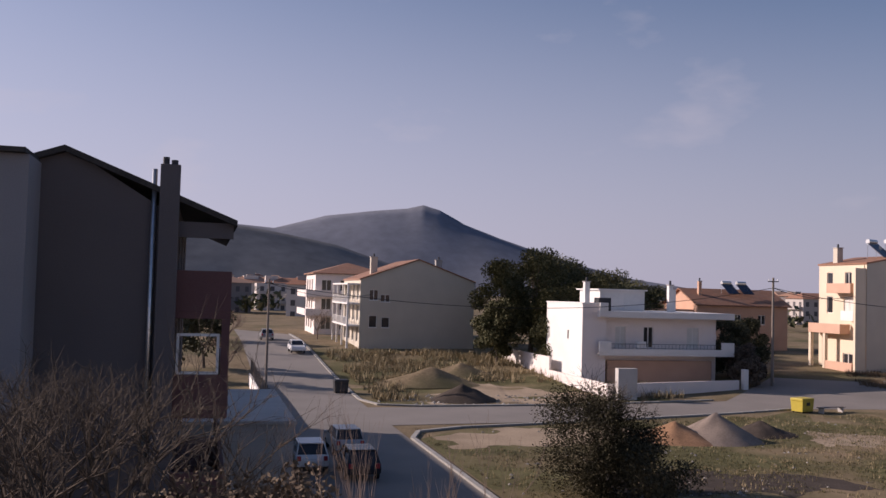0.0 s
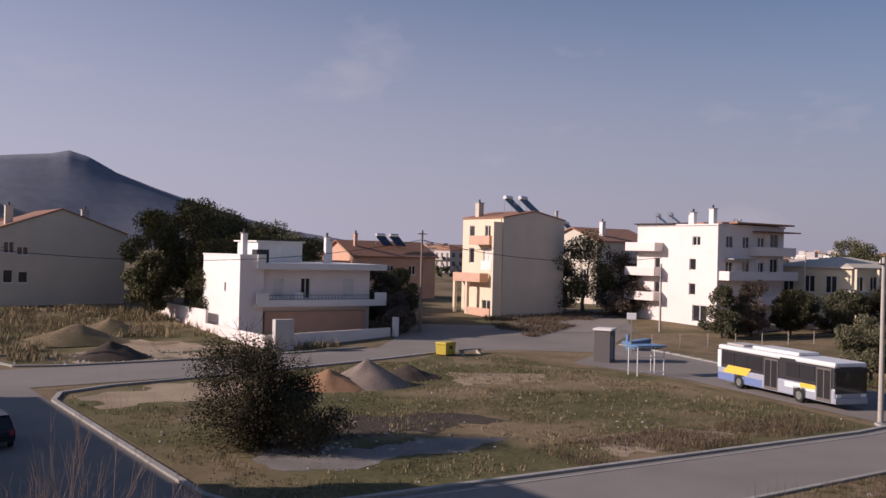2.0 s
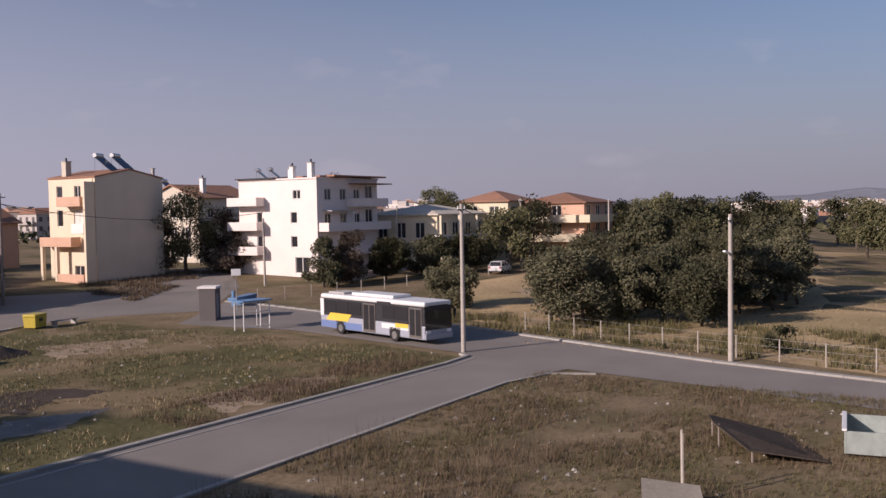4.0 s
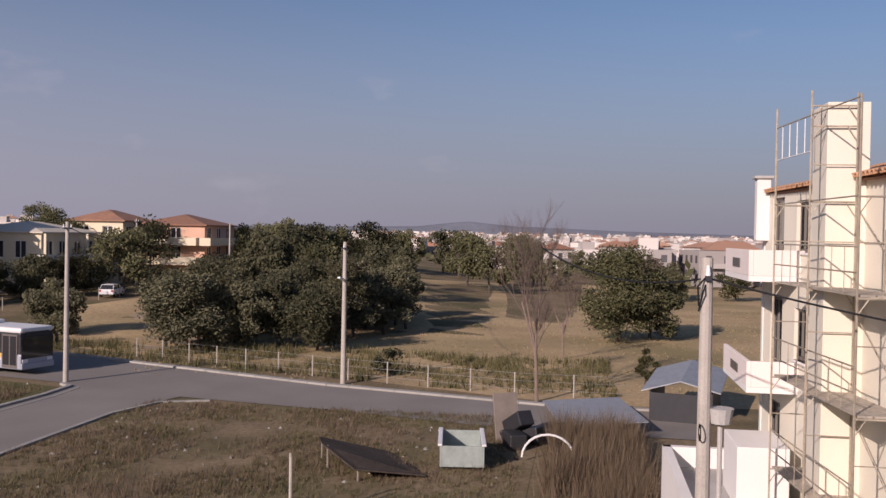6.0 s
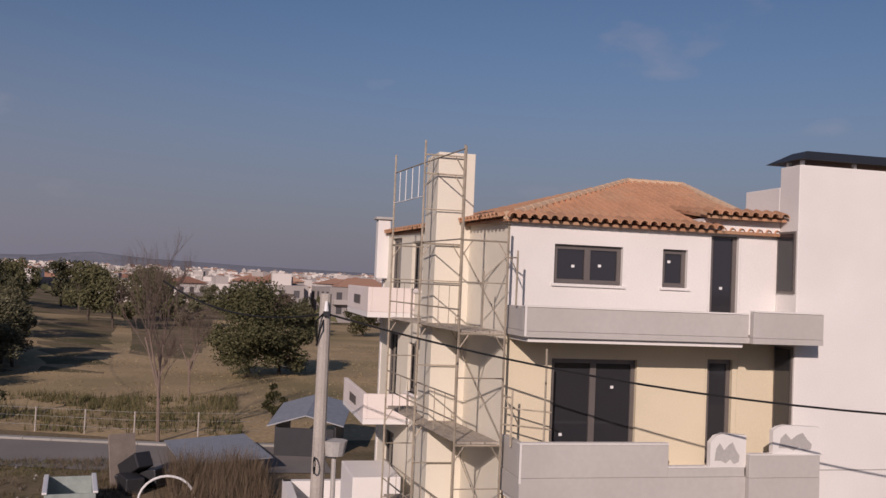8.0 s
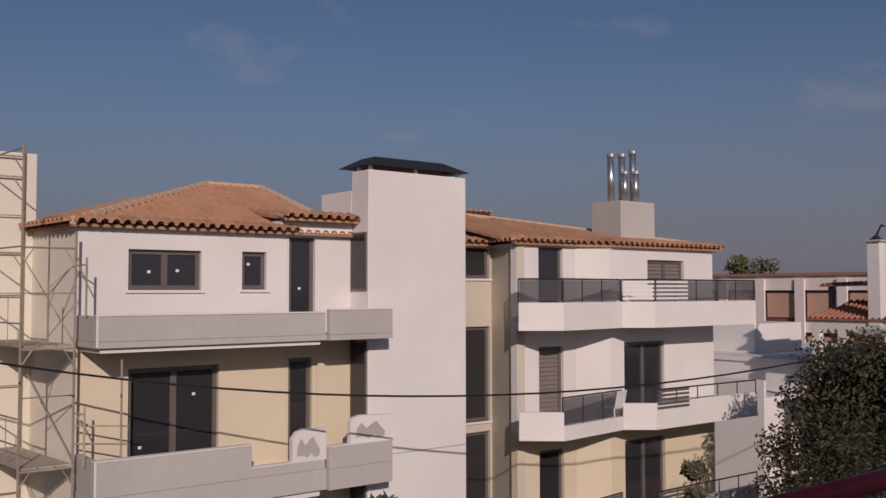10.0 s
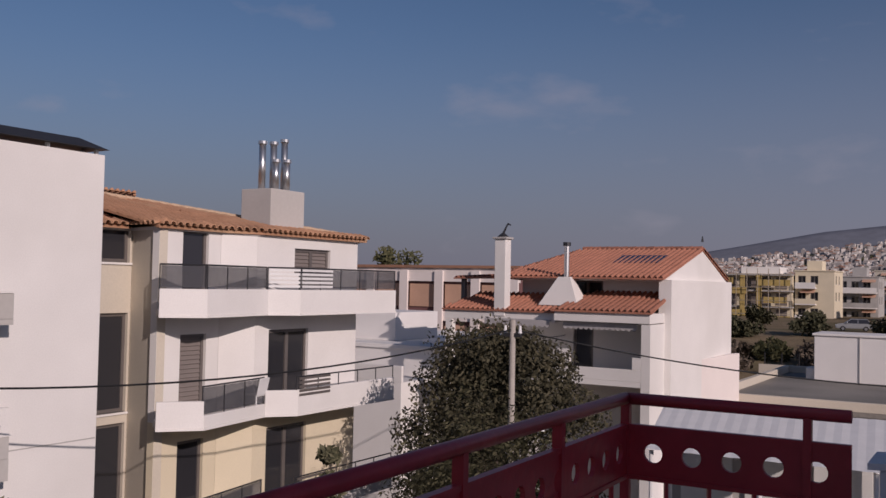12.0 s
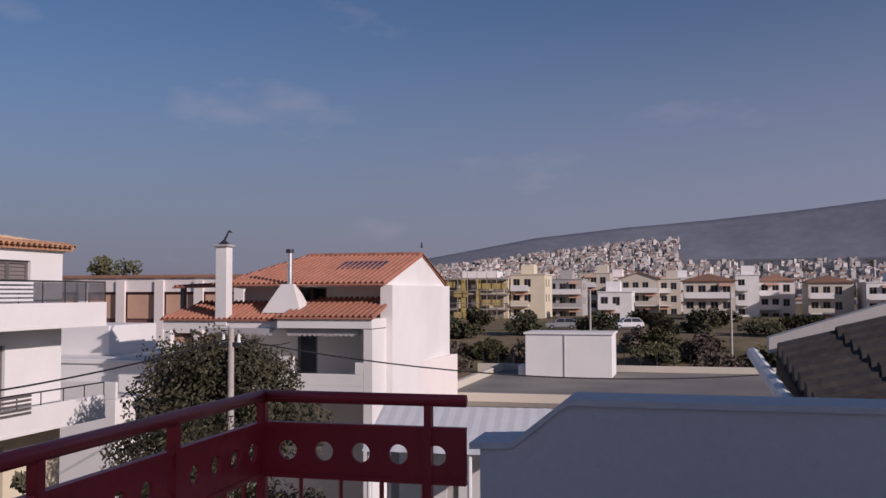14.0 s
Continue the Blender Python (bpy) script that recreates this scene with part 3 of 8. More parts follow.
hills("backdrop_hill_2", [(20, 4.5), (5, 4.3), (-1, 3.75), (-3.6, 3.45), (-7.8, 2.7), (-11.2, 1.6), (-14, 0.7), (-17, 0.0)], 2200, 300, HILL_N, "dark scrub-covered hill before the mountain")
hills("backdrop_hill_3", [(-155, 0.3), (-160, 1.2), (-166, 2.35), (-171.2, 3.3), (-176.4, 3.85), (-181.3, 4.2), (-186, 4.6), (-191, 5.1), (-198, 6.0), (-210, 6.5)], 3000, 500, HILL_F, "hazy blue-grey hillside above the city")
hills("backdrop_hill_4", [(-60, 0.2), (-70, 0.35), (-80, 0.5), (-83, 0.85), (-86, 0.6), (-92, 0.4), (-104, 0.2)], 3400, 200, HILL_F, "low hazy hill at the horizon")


def far_city(name, a0, a1, d0, d1, count, e_low, e_high, label, seed, size=(7, 16), roof_share=0.25, heights=(6.5, 9.5, 9.5, 12.5)):
    """White and cream blocks of flats far off, with dark window strips and some tiled roofs, rising with the slope."""
    rng = random.Random(seed)
    V, F, VW, FW, VR, FR = [], [], [], [], [], []

    def block(V, F, m, x0, y0, z0, x1, y1, z1):
        b = len(V)
        V.extend(m @ Vector(p) for p in ((x0, y0, z0), (x1, y0, z0), (x1, y1, z0), (x0, y1, z0), (x0, y0, z1), (x1, y0, z1), (x1, y1, z1), (x0, y1, z1)))
        F.extend(tuple(b + i for i in f) for f in ((0, 3, 2, 1), (4, 5, 6, 7), (0, 1, 5, 4), (1, 2, 6, 5), (2, 3, 7, 6), (3, 0, 4, 7)))

    for _ in range(count):
        a = rng.uniform(a0, a1)
        u = rng.random() ** 0.8
        d = d0 + (d1 - d0) * u
        top = e_high(a) if callable(e_high) else e_high
        el = e_low + (top - e_low) * u
        z = 9.5 + math.tan(radians(el)) * d
        w, dep, h = rng.uniform(*size), rng.uniform(8, 12), rng.choice(heights)
        m = pose(-math.sin(radians(a)) * d, math.cos(radians(a)) * d, z - h, 0, 0, rng.choice((0, 0, 90, 12, -15, 30)))
        block(V, F, m, -w / 2, -dep / 2, -7, w / 2, dep / 2, h)
        if rng.random() < 0.5:
            block(V, F, m, -w / 5, -2, h + 0.01, w / 5, 2, h + 2.4)
        if rng.random() < roof_share:
            b = len(VR)
            x, y = w / 2 + 0.5, dep / 2 + 0.5
            VR.extend(m @ Vector(p) for p in ((-x, -y, h + 0.05), (x, -y, h + 0.05), (x, y, h + 0.05), (-x, y, h + 0.05), (-x * 0.5, 0, h + 2), (x * 0.5, 0, h + 2)))
            FR.extend(tuple(b + i for i in f) for f in ((0, 1, 5, 4), (1, 2, 5), (2, 3, 4, 5), (3, 0, 4), (0, 3, 2, 1)))
        if d < 900:
            for k in range(int(h // 3)):
                zz = 1.0 + 3 * k
                n = max(2, int(w / 3))
                for i in range(n):
                    x = -w / 2 + (i + 0.3) * w / n
                    block(VW, FW, m, x, -dep / 2 - 0.05, zz, x + 1.2, dep / 2 + 0.05, zz + 1.5)
                for i in range(3):
                    y = -dep / 2 + (i + 0.3) * dep / 3
                    block(VW, FW, m, -w / 2 - 0.05, y, zz, w / 2 + 0.05, y + 1.2, zz + 1.5)
                if rng.random() < 0.7:
                    block(V, F, m, -w / 2 - 1.2, -dep / 2 + 0.5, zz - 1.0, -w / 2 - 0.06, dep / 2 - 0.5, zz)
                    block(V, F, m, w / 2 + 0.06, -dep / 2 + 0.5, zz - 1.0, w / 2 + 1.2, dep / 2 - 0.5, zz)
    VT, FT = [], []
    for _ in range(count // 2):
        a, u = rng.uniform(a0, a1), rng.random()
        d = d0 + (d1 - d0) * u
        z = 9.5 + math.tan(radians(e_low + ((e_high(a) if callable(e_high) else e_high) - e_low) * u)) * d - 5
        c = Vector((-math.sin(radians(a)) * d, math.cos(radians(a)) * d, z))
        for _ in range(34):
            p = c + Vector((rng.gauss(0, 2.4), rng.gauss(0, 2.4), rng.gauss(0, 1.3)))
            n = Vector((rng.uniform(-1, 1), rng.uniform(-1, 1), rng.uniform(-1, 1))).normalized()
            o = n.orthogonal().normalized()
            k = len(VT)
            VT += [p - n * 1.3, p + o * 0.8, p + n * 1.3, p - o * 0.8]
            FT.append((k, k + 1, k + 2, k + 3))
    e = thing(name, 0, 0, 0, 0, label, "city", kind="stuff")
    lump("trees", VT, FT, PINE, e)
    lump("walls", V, F, CITY, e)
    if VW:
        lump("windows", VW, FW, CITYWIN, e)
    if VR:
        lump("roofs", VR, FR, CITYROOF, e)


def city_slope():
    """The rising ground under the far hillside city."""
    V, F = [], []
    n, m = 34, 12
    for i in range(n + 1):
        a = -158 - 47 * i / n
        top = 0.8 + 2.5 * min(1.0, (-158 - a) / 20) if a > -179.5 else 2.1
        for k in range(m + 1):
            u = k / m
            d = 290 + 2160 * u
            z = 9.5 + math.tan(radians(-1.0 + (top + 1.0) * u)) * d - 9 + 4 * noise.noise((a, u * 6, 2))
            V.append((-math.sin(radians(a)) * d, math.cos(radians(a)) * d, z))
    for i in range(n):
        for k in range(m):
            b = i * (m + 1) + k
            F.append((b, b + 1, b + m + 2, b + m + 1))
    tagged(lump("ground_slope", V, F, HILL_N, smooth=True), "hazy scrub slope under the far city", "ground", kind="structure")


city_slope()
far_city("distant_city_east_edge", -100, -91.5, 190, 250, 10, -0.7, -0.4, "pale low houses at the edge of the field", 13, (8, 13), 0.45, (5.5, 6.5, 6.5))
far_city("distant_city_east", -108, -76, 240, 1900, 900, -0.75, 0.2, "pale distant city of low white blocks on the plain", 3)
far_city("distant_city_north_east", -66, -33, 230, 700, 60, 0.1, 0.5, "pale distant houses between the trees", 5)
far_city("distant_city_north", -16, 0, 240, 900, 70, 0.2, 0.7, "pale distant houses below the hills", 6)
far_city("distant_city_slope", -179.5, -158, 420, 2400, 1900, -0.6, lambda a: 0.8 + 2.5 * min(1.0, (-158 - a) / 20), "dense white city climbing the far hillside", 7, (5, 10), 0.3, (2.5, 3.5, 4.5, 6.5))
far_city("distant_city_slope_edge", -205, -179.5, 420, 2200, 700, -0.6, 1.9, "dense white city under the far hill", 8, (5, 10), 0.3, (2.5, 3.5, 4.5, 6.5))
far_city("distant_city_south", -166, -140, 260, 1500, 260, -0.5, 0.5, "pale distant city beyond the houses", 9)


# ---- the house with the scaffold, across the street ----
def tile_row(parent, p, q, r=0.11, mesh=None, material=None):
    """Half-round eave tiles from p to q, each a piece of its own; they point outwards, to the right of p-q."""
    a, b = Vector(p), Vector(q)
    n = max(2, int((b - a).length / 0.23))
    ang = math.degrees(math.atan2(b.y - a.y, b.x - a.x))
    if mesh not in tile_row.cache:
        bm = bmesh.new()
        seg = 6
        ring = []
        for y in (-0.14, 0.25):
            for rr in (r, r - 0.02):
                ring.append([bm.verts.new((math.cos(math.pi * i / seg) * rr, y, math.sin(math.pi * i / seg) * rr + (0.10 if y > 0 else 0))) for i in range(seg + 1)])
        for i in range(seg):
            bm.faces.new((ring[0][i], ring[0][i + 1], ring[2][i + 1], ring[2][i]))
            bm.faces.new((ring[1][i + 1], ring[1][i], ring[3][i], ring[3][i + 1]))
            bm.faces.new((ring[0][i + 1], ring[0][i], ring[1][i], ring[1][i + 1]))
        tile_row.cache[mesh] = mesh_of(bm, "tile", material)
    for i in range(n):
        c = a.lerp(b, (i + 0.5) / n)
        t = new("tile", tile_row.cache[mesh])
        t.parent = parent
        t.matrix_basis = pose(c.x, c.y, c.z, 0, 0, ang)


tile_row.cache = {}


def ribs(parent, poly, z_of, direction, material, pitch=0.23, r=0.075):
    """Rows of cover tiles lying on a roof plane: ribs along direction, clipped to the plan polygon."""
    dx, dy = direction
    px, py = -dy, dx
    vals = [x * px + y * py for x, y in poly]
    verts, faces = [], []
    s = min(vals) + pitch / 2
    while s < max(vals):
        hits = []
        n = len(poly)
        for i in range(n):
            a, b = poly[i], poly[(i + 1) % n]
            va, vb = vals[i] - s, vals[(i + 1) % n] - s
            if va * vb < 0:
                k = va / (va - vb)
                x, y = a[0] + (b[0] - a[0]) * k, a[1] + (b[1] - a[1]) * k
                hits.append(x * dx + y * dy)
        hits.sort()
        for t0, t1 in zip(hits[::2], hits[1::2]):
            m = max(1, int((t1 - t0) / 0.42))
            for k in range(m):
                u0, u1 = t0 + (t1 - t0) * k / m, t0 + (t1 - t0) * (k + 1) / m
                base = len(verts)
                for u, lift in ((u0, 0.0), (u1, 0.025)):
                    for o, hgt in ((-r, -0.01), (-r * 0.6, r * 0.8), (0, r), (r * 0.6, r * 0.8), (r, -0.01)):
                        x, y = px * (s + o) + dx * u, py * (s + o) + dy * u
                        verts.append((x, y, z_of(x, y) + hgt + lift))
                for i in range(4):
                    faces.append((base + i, base + i + 1, base + 6 + i, base + 5 + i))
                faces.append((base + 9, base + 8, base + 7, base + 6, base + 5))
        s += pitch
    o = lump("tiling", verts, faces, material, parent)
    o["kind"] = "stuff"
    return o


def plane_z(p, q, r):
    a, b, c = Vector(p), Vector(q), Vector(r)
    n = (b - a).cross(c - a)
    return lambda x, y: a.z - ((x - a.x) * n.x + (y - a.y) * n.y) / n.z


def roof_plane(parent, pts, direction, material, name="roof_plane"):
    pts = [tuple(p) for p in pts]
    o = part(name, solid([pts], 0.06), material, parent)
    ribs(o, [(p[0], p[1]) for p in pts], plane_z(*pts[:3]), direction, material)
    return o


def ridge_tiles(parent, p, q, material):
    a, b = Vector(p), Vector(q)
    n = max(1, int((b - a).length / 0.4))
    step = (b - a) / n
    bm = bmesh.new()
    tube(bm, (0, 0, 0), step * 1.08, 0.10, 0.085, 8)
    me = mesh_of(bm, "ridge_tile", material)
    for i in range(n):
        t = new("ridge_tile", me)
        t.parent = parent
        t.matrix_basis = Matrix.Translation(a + step * i)


def scaffold_house():
    h = thing("apartment_house", 0, 0, 0, 0, "unfinished white and cream apartment house with new clay roof", "house")
    X, E = 20.0, 10.9
    # dark inner block, its colour imitating unlit rooms
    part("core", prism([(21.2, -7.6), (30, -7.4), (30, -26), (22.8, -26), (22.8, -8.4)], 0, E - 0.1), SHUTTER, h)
    # north side wall, cream, a little askew to the street
    wall(h, (30.4, -5.3), (X, -6.26), 0, E, PALECREAM, [(1.0, 2.1, 8.65, 10.75, "d"), (1.0, 2.1, 5.7, 7.9, "d"), (1.0, 2.1, 2.7, 4.9, "d"), (3.2, 4.2, 6.3, 7.7, "w"), (3.2, 4.2, 9.2, 10.6, "w")], FRAME, name="side_wall")
    # street front, upper floor white, lower floors cream
    up = [(1.03, 2.64, 9.56, 10.42, "w"), (3.61, 4.22, 9.57, 10.43, "w")]
    wall(h, (X, -6.26), (X, -11.02), 8.4, E, WHITE, up, FRAME, name="front_wall", label="white rendered upper wall")
    for z, nm in ((5.5, "front_wall"), (2.6, "front_wall"), (0, "front_wall")):
        ops = [(1.06, 3.07, z + 0.12, z + 2.42, "d")] if z else []
        wall(h, (X, -6.26), (X, -11.02), z, 8.4 if z == 5.5 else (5.5 if z else 2.6), CREAM, ops, FRAME, name=nm, label="cream rendered wall")
    # the bay with the tall narrow doors
    wall(h, (X, -11.02), (X - 0.02, -11.8), 8.4, E, WHITE, [(0.04, 0.73, 8.6, 10.86, "d")], FRAME, name="bay_wall")
    wall(h, (X, -11.02), (X - 0.02, -11.8), 0, 8.4, CREAM, [(0.04, 0.66, 5.62, 7.98, "d"), (0.04, 0.66, 2.7, 5.0, "d")], FRAME, name="bay_wall")
    wall(h, (X - 0.02, -11.8), (X - 0.02, -12.74), 8.4, E, WHITE, name="bay_wall")
    wall(h, (X - 0.02, -11.8), (X - 0.02, -12.74), 0, 8.4, CREAM, name="bay_wall")
    part("bay_frieze", box(X - 0.12, -12.73, E + 0.002, X + 0.4, -10.8, E + 0.27), WHITE, h)
    # stair tower, glazed on its narrow side
    tower = part("stair_tower", box(19.2, -15.75, 0, 19.95, -12.75, 12.45, 0.02), WHITE, h, "tall plain white stair tower")
    part("tower_joint", box(19.19, -15.7, 5.62, 19.199, -12.8, 5.645), GREY, tower)
    for z0, z1 in ((9.55, 10.95), (5.9, 8.35), (2.8, 5.3), (0.3, 2.4)):
        g = part("stair_glazing", box(19.26, -12.748, z0, 19.93, -12.71, z1), FRAME, tower, "narrow dark glazed strip")
        part("pane", box(19.31, -12.709, z0 + 0.05, 19.88, -12.70, z1 - 0.05), GLASS, g)
    part("tower_plinth", box(19.952, -15.75, 0, 21.4, -12.75, 12.0, 0.02), WHITE, h)
    for x, y in ((19.35, -12.9), (19.35, -14.25), (19.35, -15.6), (19.85, -12.9), (19.85, -15.6)):
        part("tower_post", box(x - 0.04, y - 0.04, 12.452, x + 0.04, y + 0.04, 12.6), WHITEP, h)
    a = [(19.1, -15.8, 12.57), (20.5, -15.8, 12.57), (20.5, -12.7, 12.57), (19.1, -12.7, 12.57)]
    b = [(19.6, -15.3, 12.84), (20.2, -15.3, 12.84), (20.2, -13.2, 12.84), (19.6, -13.2, 12.84)]
    bm = bmesh.new()
    A, B = [bm.verts.new(p) for p in a], [bm.verts.new(p) for p in b]
    for i in range(4):
        j = (i + 1) % 4
        bm.faces.new((A[i], A[j], B[j], B[i]))
    bm.faces.new(A[::-1]), bm.faces.new(B)
    part("tower_roof", bm, DARKMETAL, h, "low dark hipped metal cap")
    # right wing, stepped
    strip = [(0.3, 2.8, 9.9, 10.88, "w"), (0.3, 2.8, 5.75, 8.5, "w"), (0.3, 2.8, 2.7, 5.45, "w")]
    wall(h, (21.5, -15.75), (21.5, -18.63), 0, E, BEIGE, strip, FRAME, name="recess_wall")
    wall(h, (21.5, -18.63), (X, -18.25), 0, E, BEIGE, name="recess_side", label="beige rendered wall in shade")
    plan = [((X, -18.25), (X, -20.57), [(0.85, 1.83, 0.1, 2.33, "d")]), ((X, -20.57), (19.55, -21.62), []), ((19.55, -21.62), (19.55, -26.65), [(0.6, 2.48, 0.1, 2.38, "d")])]
    for p, q, ops in plan:
        for z, zt, top in ((8.55, E, True), (5.6, 8.55, False), (2.65, 5.6, False), (0, 2.65, False)):
            o = [(u0, u1, z + a, min(z + b, zt - 0.04), k) for u0, u1, a, b, k in ops] if z else []
            if top and p[1] == -21.62:
                o = [(1.72, 3.52, 9.7, 10.5, "s")]
            if z == 5.6 and p[1] == -18.25:
                o = [(o[0][0], o[0][1], o[0][2], o[0][3], "s")]
            wall(h, p, q, z, zt, WHITE if z > 3 else CREAM, o, FRAME, name="wing_wall")
            for u0, u1, z0, z1, k in o:
                if k == "d":
                    # pale curtains behind the glass
                    m, n = along(p, q)
                    bm = bmesh.new()
                    for c0, c1 in ((u0 + 0.12, u0 + (u1 - u0) * 0.3), (u1 - (u1 - u0) * 0.42, u1 - 0.15)):
                        K = 10
                        A = [bm.verts.new((c0 + (c1 - c0) * i / K, 0.17 + 0.025 * (i % 2), z0 + 0.12)) for i in range(K + 1)]
                        B = [bm.verts.new((c0 + (c1 - c0) * i / K, 0.17 + 0.025 * (i % 2), z1 - 0.12)) for i in range(K + 1)]
                        for i in range(K):
                            bm.faces.new((A[i], A[i + 1], B[i + 1], B[i]))
                    part("curtain", shift(bm, m), CANVAS, h)
    wall(h, (19.55, -26.65), (30, -26.65), 0, E, WHITE, name="side_wall")
    wall(h, (30, -26.65), (30.4, -5.3), 0, E, WHITE, name="back_wall")
    # balconies of the left part: raw grey parapets
    for z, cut in ((8.46, False), (5.5, True), (2.55, True)):
        poly = [(X, -6.2), (18.7, -6.24), (18.7, -11.3), (18.55, -11.3), (18.55, -13.0), (19.18, -13.0), (19.18, -12.76), (X, -12.76)]
        part("balcony_slab", prism(poly, z - (0.36 if cut else 0.02), z + 0.10), PARAPET, h)
        part("slab_lip", prism([(X, -6.3), (18.8, -6.34), (18.8, -11.2), (X, -11.2)], z - (0.5 if cut else 0.12), z - (0.362 if cut else 0.022)), WHITE, h)
        top = 0.78 if cut else 0.59
        end = -9.5 if cut else -11.28
        b = part("balcony_parapet", box(18.7, end, z + 0.102, 18.85, -6.24, z + top, 0.012), PARAPET, h, "raw grey rendered parapet with a pale edge")
        part("coping", box(18.68, end, z + top + 0.002, 18.87, -6.22, z + top + 0.03), WHITE, b)
        part("corner_bead", box(18.685, -6.27, z + 0.0, 18.699, -6.225, z + top), WHITE, b)
        part("parapet_end", box(18.852, -6.39, z + 0.102, 19.99, -6.24, z + top, 0.012), PARAPET, b)
        part("parapet_bay", box(18.55, -13.0, z + 0.102, 18.70, -11.302, z + (0.58 if cut else 0.65), 0.012), PARAPET, b)
        part("coping", box(18.53, -13.02, z + (0.582 if cut else 0.652), 18.72, -11.3, z + (0.61 if cut else 0.68)), WHITE, b)
        if cut:
            part("parapet_low", box(18.7, -11.28, z + 0.102, 18.85, -9.502, z + 0.30, 0.012), PARAPET, b)
            part("coping", box(18.68, -10.46, z + 0.302, 18.87, -9.502, z + 0.33), WHITE, b)
            for x, y0, y1, z0, z1, drop in ((18.7, -11.3, -10.46, z + 0.302, z + 1.02, 0.2), (18.56, -13.0, -11.85, z + 0.612, z + 1.22, 0.12)):
                # a fin with one rounded shoulder and a ragged unpainted patch
                prof = [(y0, z0), (y1, z0), (y1, z1 - drop), (y1 - 0.12, z1 - drop * 0.3), (y1 - 0.3, z1), (y0, z1 - 0.04)]
                bm = bmesh.new()
                A, B = [bm.verts.new((x, q[0], q[1])) for q in prof], [bm.verts.new((x + 0.14, q[0], q[1])) for q in prof]
                bm.faces.new(A), bm.faces.new(B[::-1])
                for i in range(6):
                    j = (i + 1) % 6
                    bm.faces.new((A[i], A[j], B[j], B[i]))
                fin = part("parapet_fin", bm, WHITE, b, "pale shaped fin")
                bm = bmesh.new()
                w = y1 - y0
                blob = [(0.12, 0.2), (0.16, 0.55), (0.26, 0.72), (0.38, 0.5), (0.5, 0.66), (0.62, 0.74), (0.72, 0.5), (0.82, 0.34), (0.8, 0.16), (0.66, 0.1), (0.56, 0.24), (0.44, 0.12), (0.3, 0.2)]
                A, B = [bm.verts.new((x - 0.004, y1 - w * u, z0 + (z1 - z0) * v)) for u, v in blob], [bm.verts.new((x + 0.002, y1 - w * u, z0 + (z1 - z0) * v)) for u, v in blob]
                bm.faces.new(A)
                for i in range(len(blob)):
                    j = (i + 1) % len(blob)
                    bm.faces.new((A[i], A[j], B[j], B[i]))
                part("bare_patch", bm, GREY, fin, "ragged bare grey patch")
    # balconies of the right wing: white, with smoked glass
    line = [(19.3, -17.67), (18.5, -18.58), (18.9, -21.4), (18.3, -22.15), (18.3, -27.2)]
    for z in (8.62, 5.67, 2.72):
        poly = [(X - 0.01, -18.2)] + line + [(19.54, -27.2), (19.54, -21.62), (19.99, -20.57)]
        part("balcony_slab", prism(poly, z - 0.14, z + 0.04), WHITE, h)
        for k, (p, q) in enumerate(zip(line, line[1:])):
            m, n = along(p, q)
            gap = z < 8 and k == 1
            hh = 0.22 if gap else 0.60
            bmw = box(0, -0.01, z - 0.10, n, 0.13, z + hh, 0.015)
            b = part("balcony_parapet", shift(bmw, m), WHITE, h, "smooth white parapet")
            if z > 8 or gap or k == 3:
                lo, hi = (z + hh, z + 1.24) if z > 8 else (z + hh, z + 0.98)
                if k != 2 and not (z < 8 and k == 3):
                    seg = max(1, round(n / 1.1))
                    for i in range(seg):
                        part("glass_panel", shift(box(n * i / seg + 0.03, 0.05, lo + 0.04, n * (i + 1) / seg - 0.03, 0.062, hi - 0.03), m), SMOKED, b, "dark smoked glass")
                bm = bmesh.new()
                tube(bm, (0, 0.056, hi), (n, 0.056, hi), 0.025, seg=6)
                for i in range(max(1, round(n / 1.1)) + 1):
                    u = n * i / max(1, round(n / 1.1))
                    tube(bm, (u, 0.056, z + hh - 0.05), (u, 0.056, hi), 0.018, seg=6)
                part("handrail", shift(bm, m), DARKMETAL, b)
            if z > 8 and k == 2:
                bm = bmesh.new()
                for i in range(5):
                    bx(bm, 0.02, -0.035, z + 0.66 + i * 0.12, n - 0.02, -0.012, z + 0.73 + i * 0.12)
                part("slatted_panel", shift(bm, m), WHITEP, b, "panel of horizontal slats")
            part("drip_edge", shift(box(0, -0.03, z - 0.16, n, 0.1, z - 0.102), m), WHITE, b)
            if k == 3:
                bm = bmesh.new()
                lo = z + 0.66 if z > 8 else z + 0.42
                for i in range(5):
                    bx(bm, 0.05, -0.035, lo + i * 0.12, 1.5, -0.012, lo + i * 0.12 + 0.07)
                part("slatted_panel", shift(bm, m), WHITEP if z > 8 else FRAME, b, "panel of horizontal slats")
    # roofs
    r1, r2 = (25.2, -11.3, 12.5), (25.2, -13.0, 12.5)
    c = [(19.82, -6.1, E), (30.7, -5.3, E), (30.7, -13.4, E), (19.82, -12.72, E)]
    roof = part("roof", box(X - 0.04, -12.7, E - 0.10, 30.5, -6.2, E - 0.02), WHITE, h, "new hipped clay tile roof")
    roof_plane(roof, [c[0], r1, r2, c[3]], (1, 0), TILE_NEW)
    roof_plane(roof, [c[0], c[1], r1], (0, -1), TILE_NEW)
    roof_plane(roof, [c[1], c[2], r2, r1], (-1, 0), TILE_NEW)
    roof_plane(roof, [c[2], c[3], r2], (0, 1), TILE_NEW)
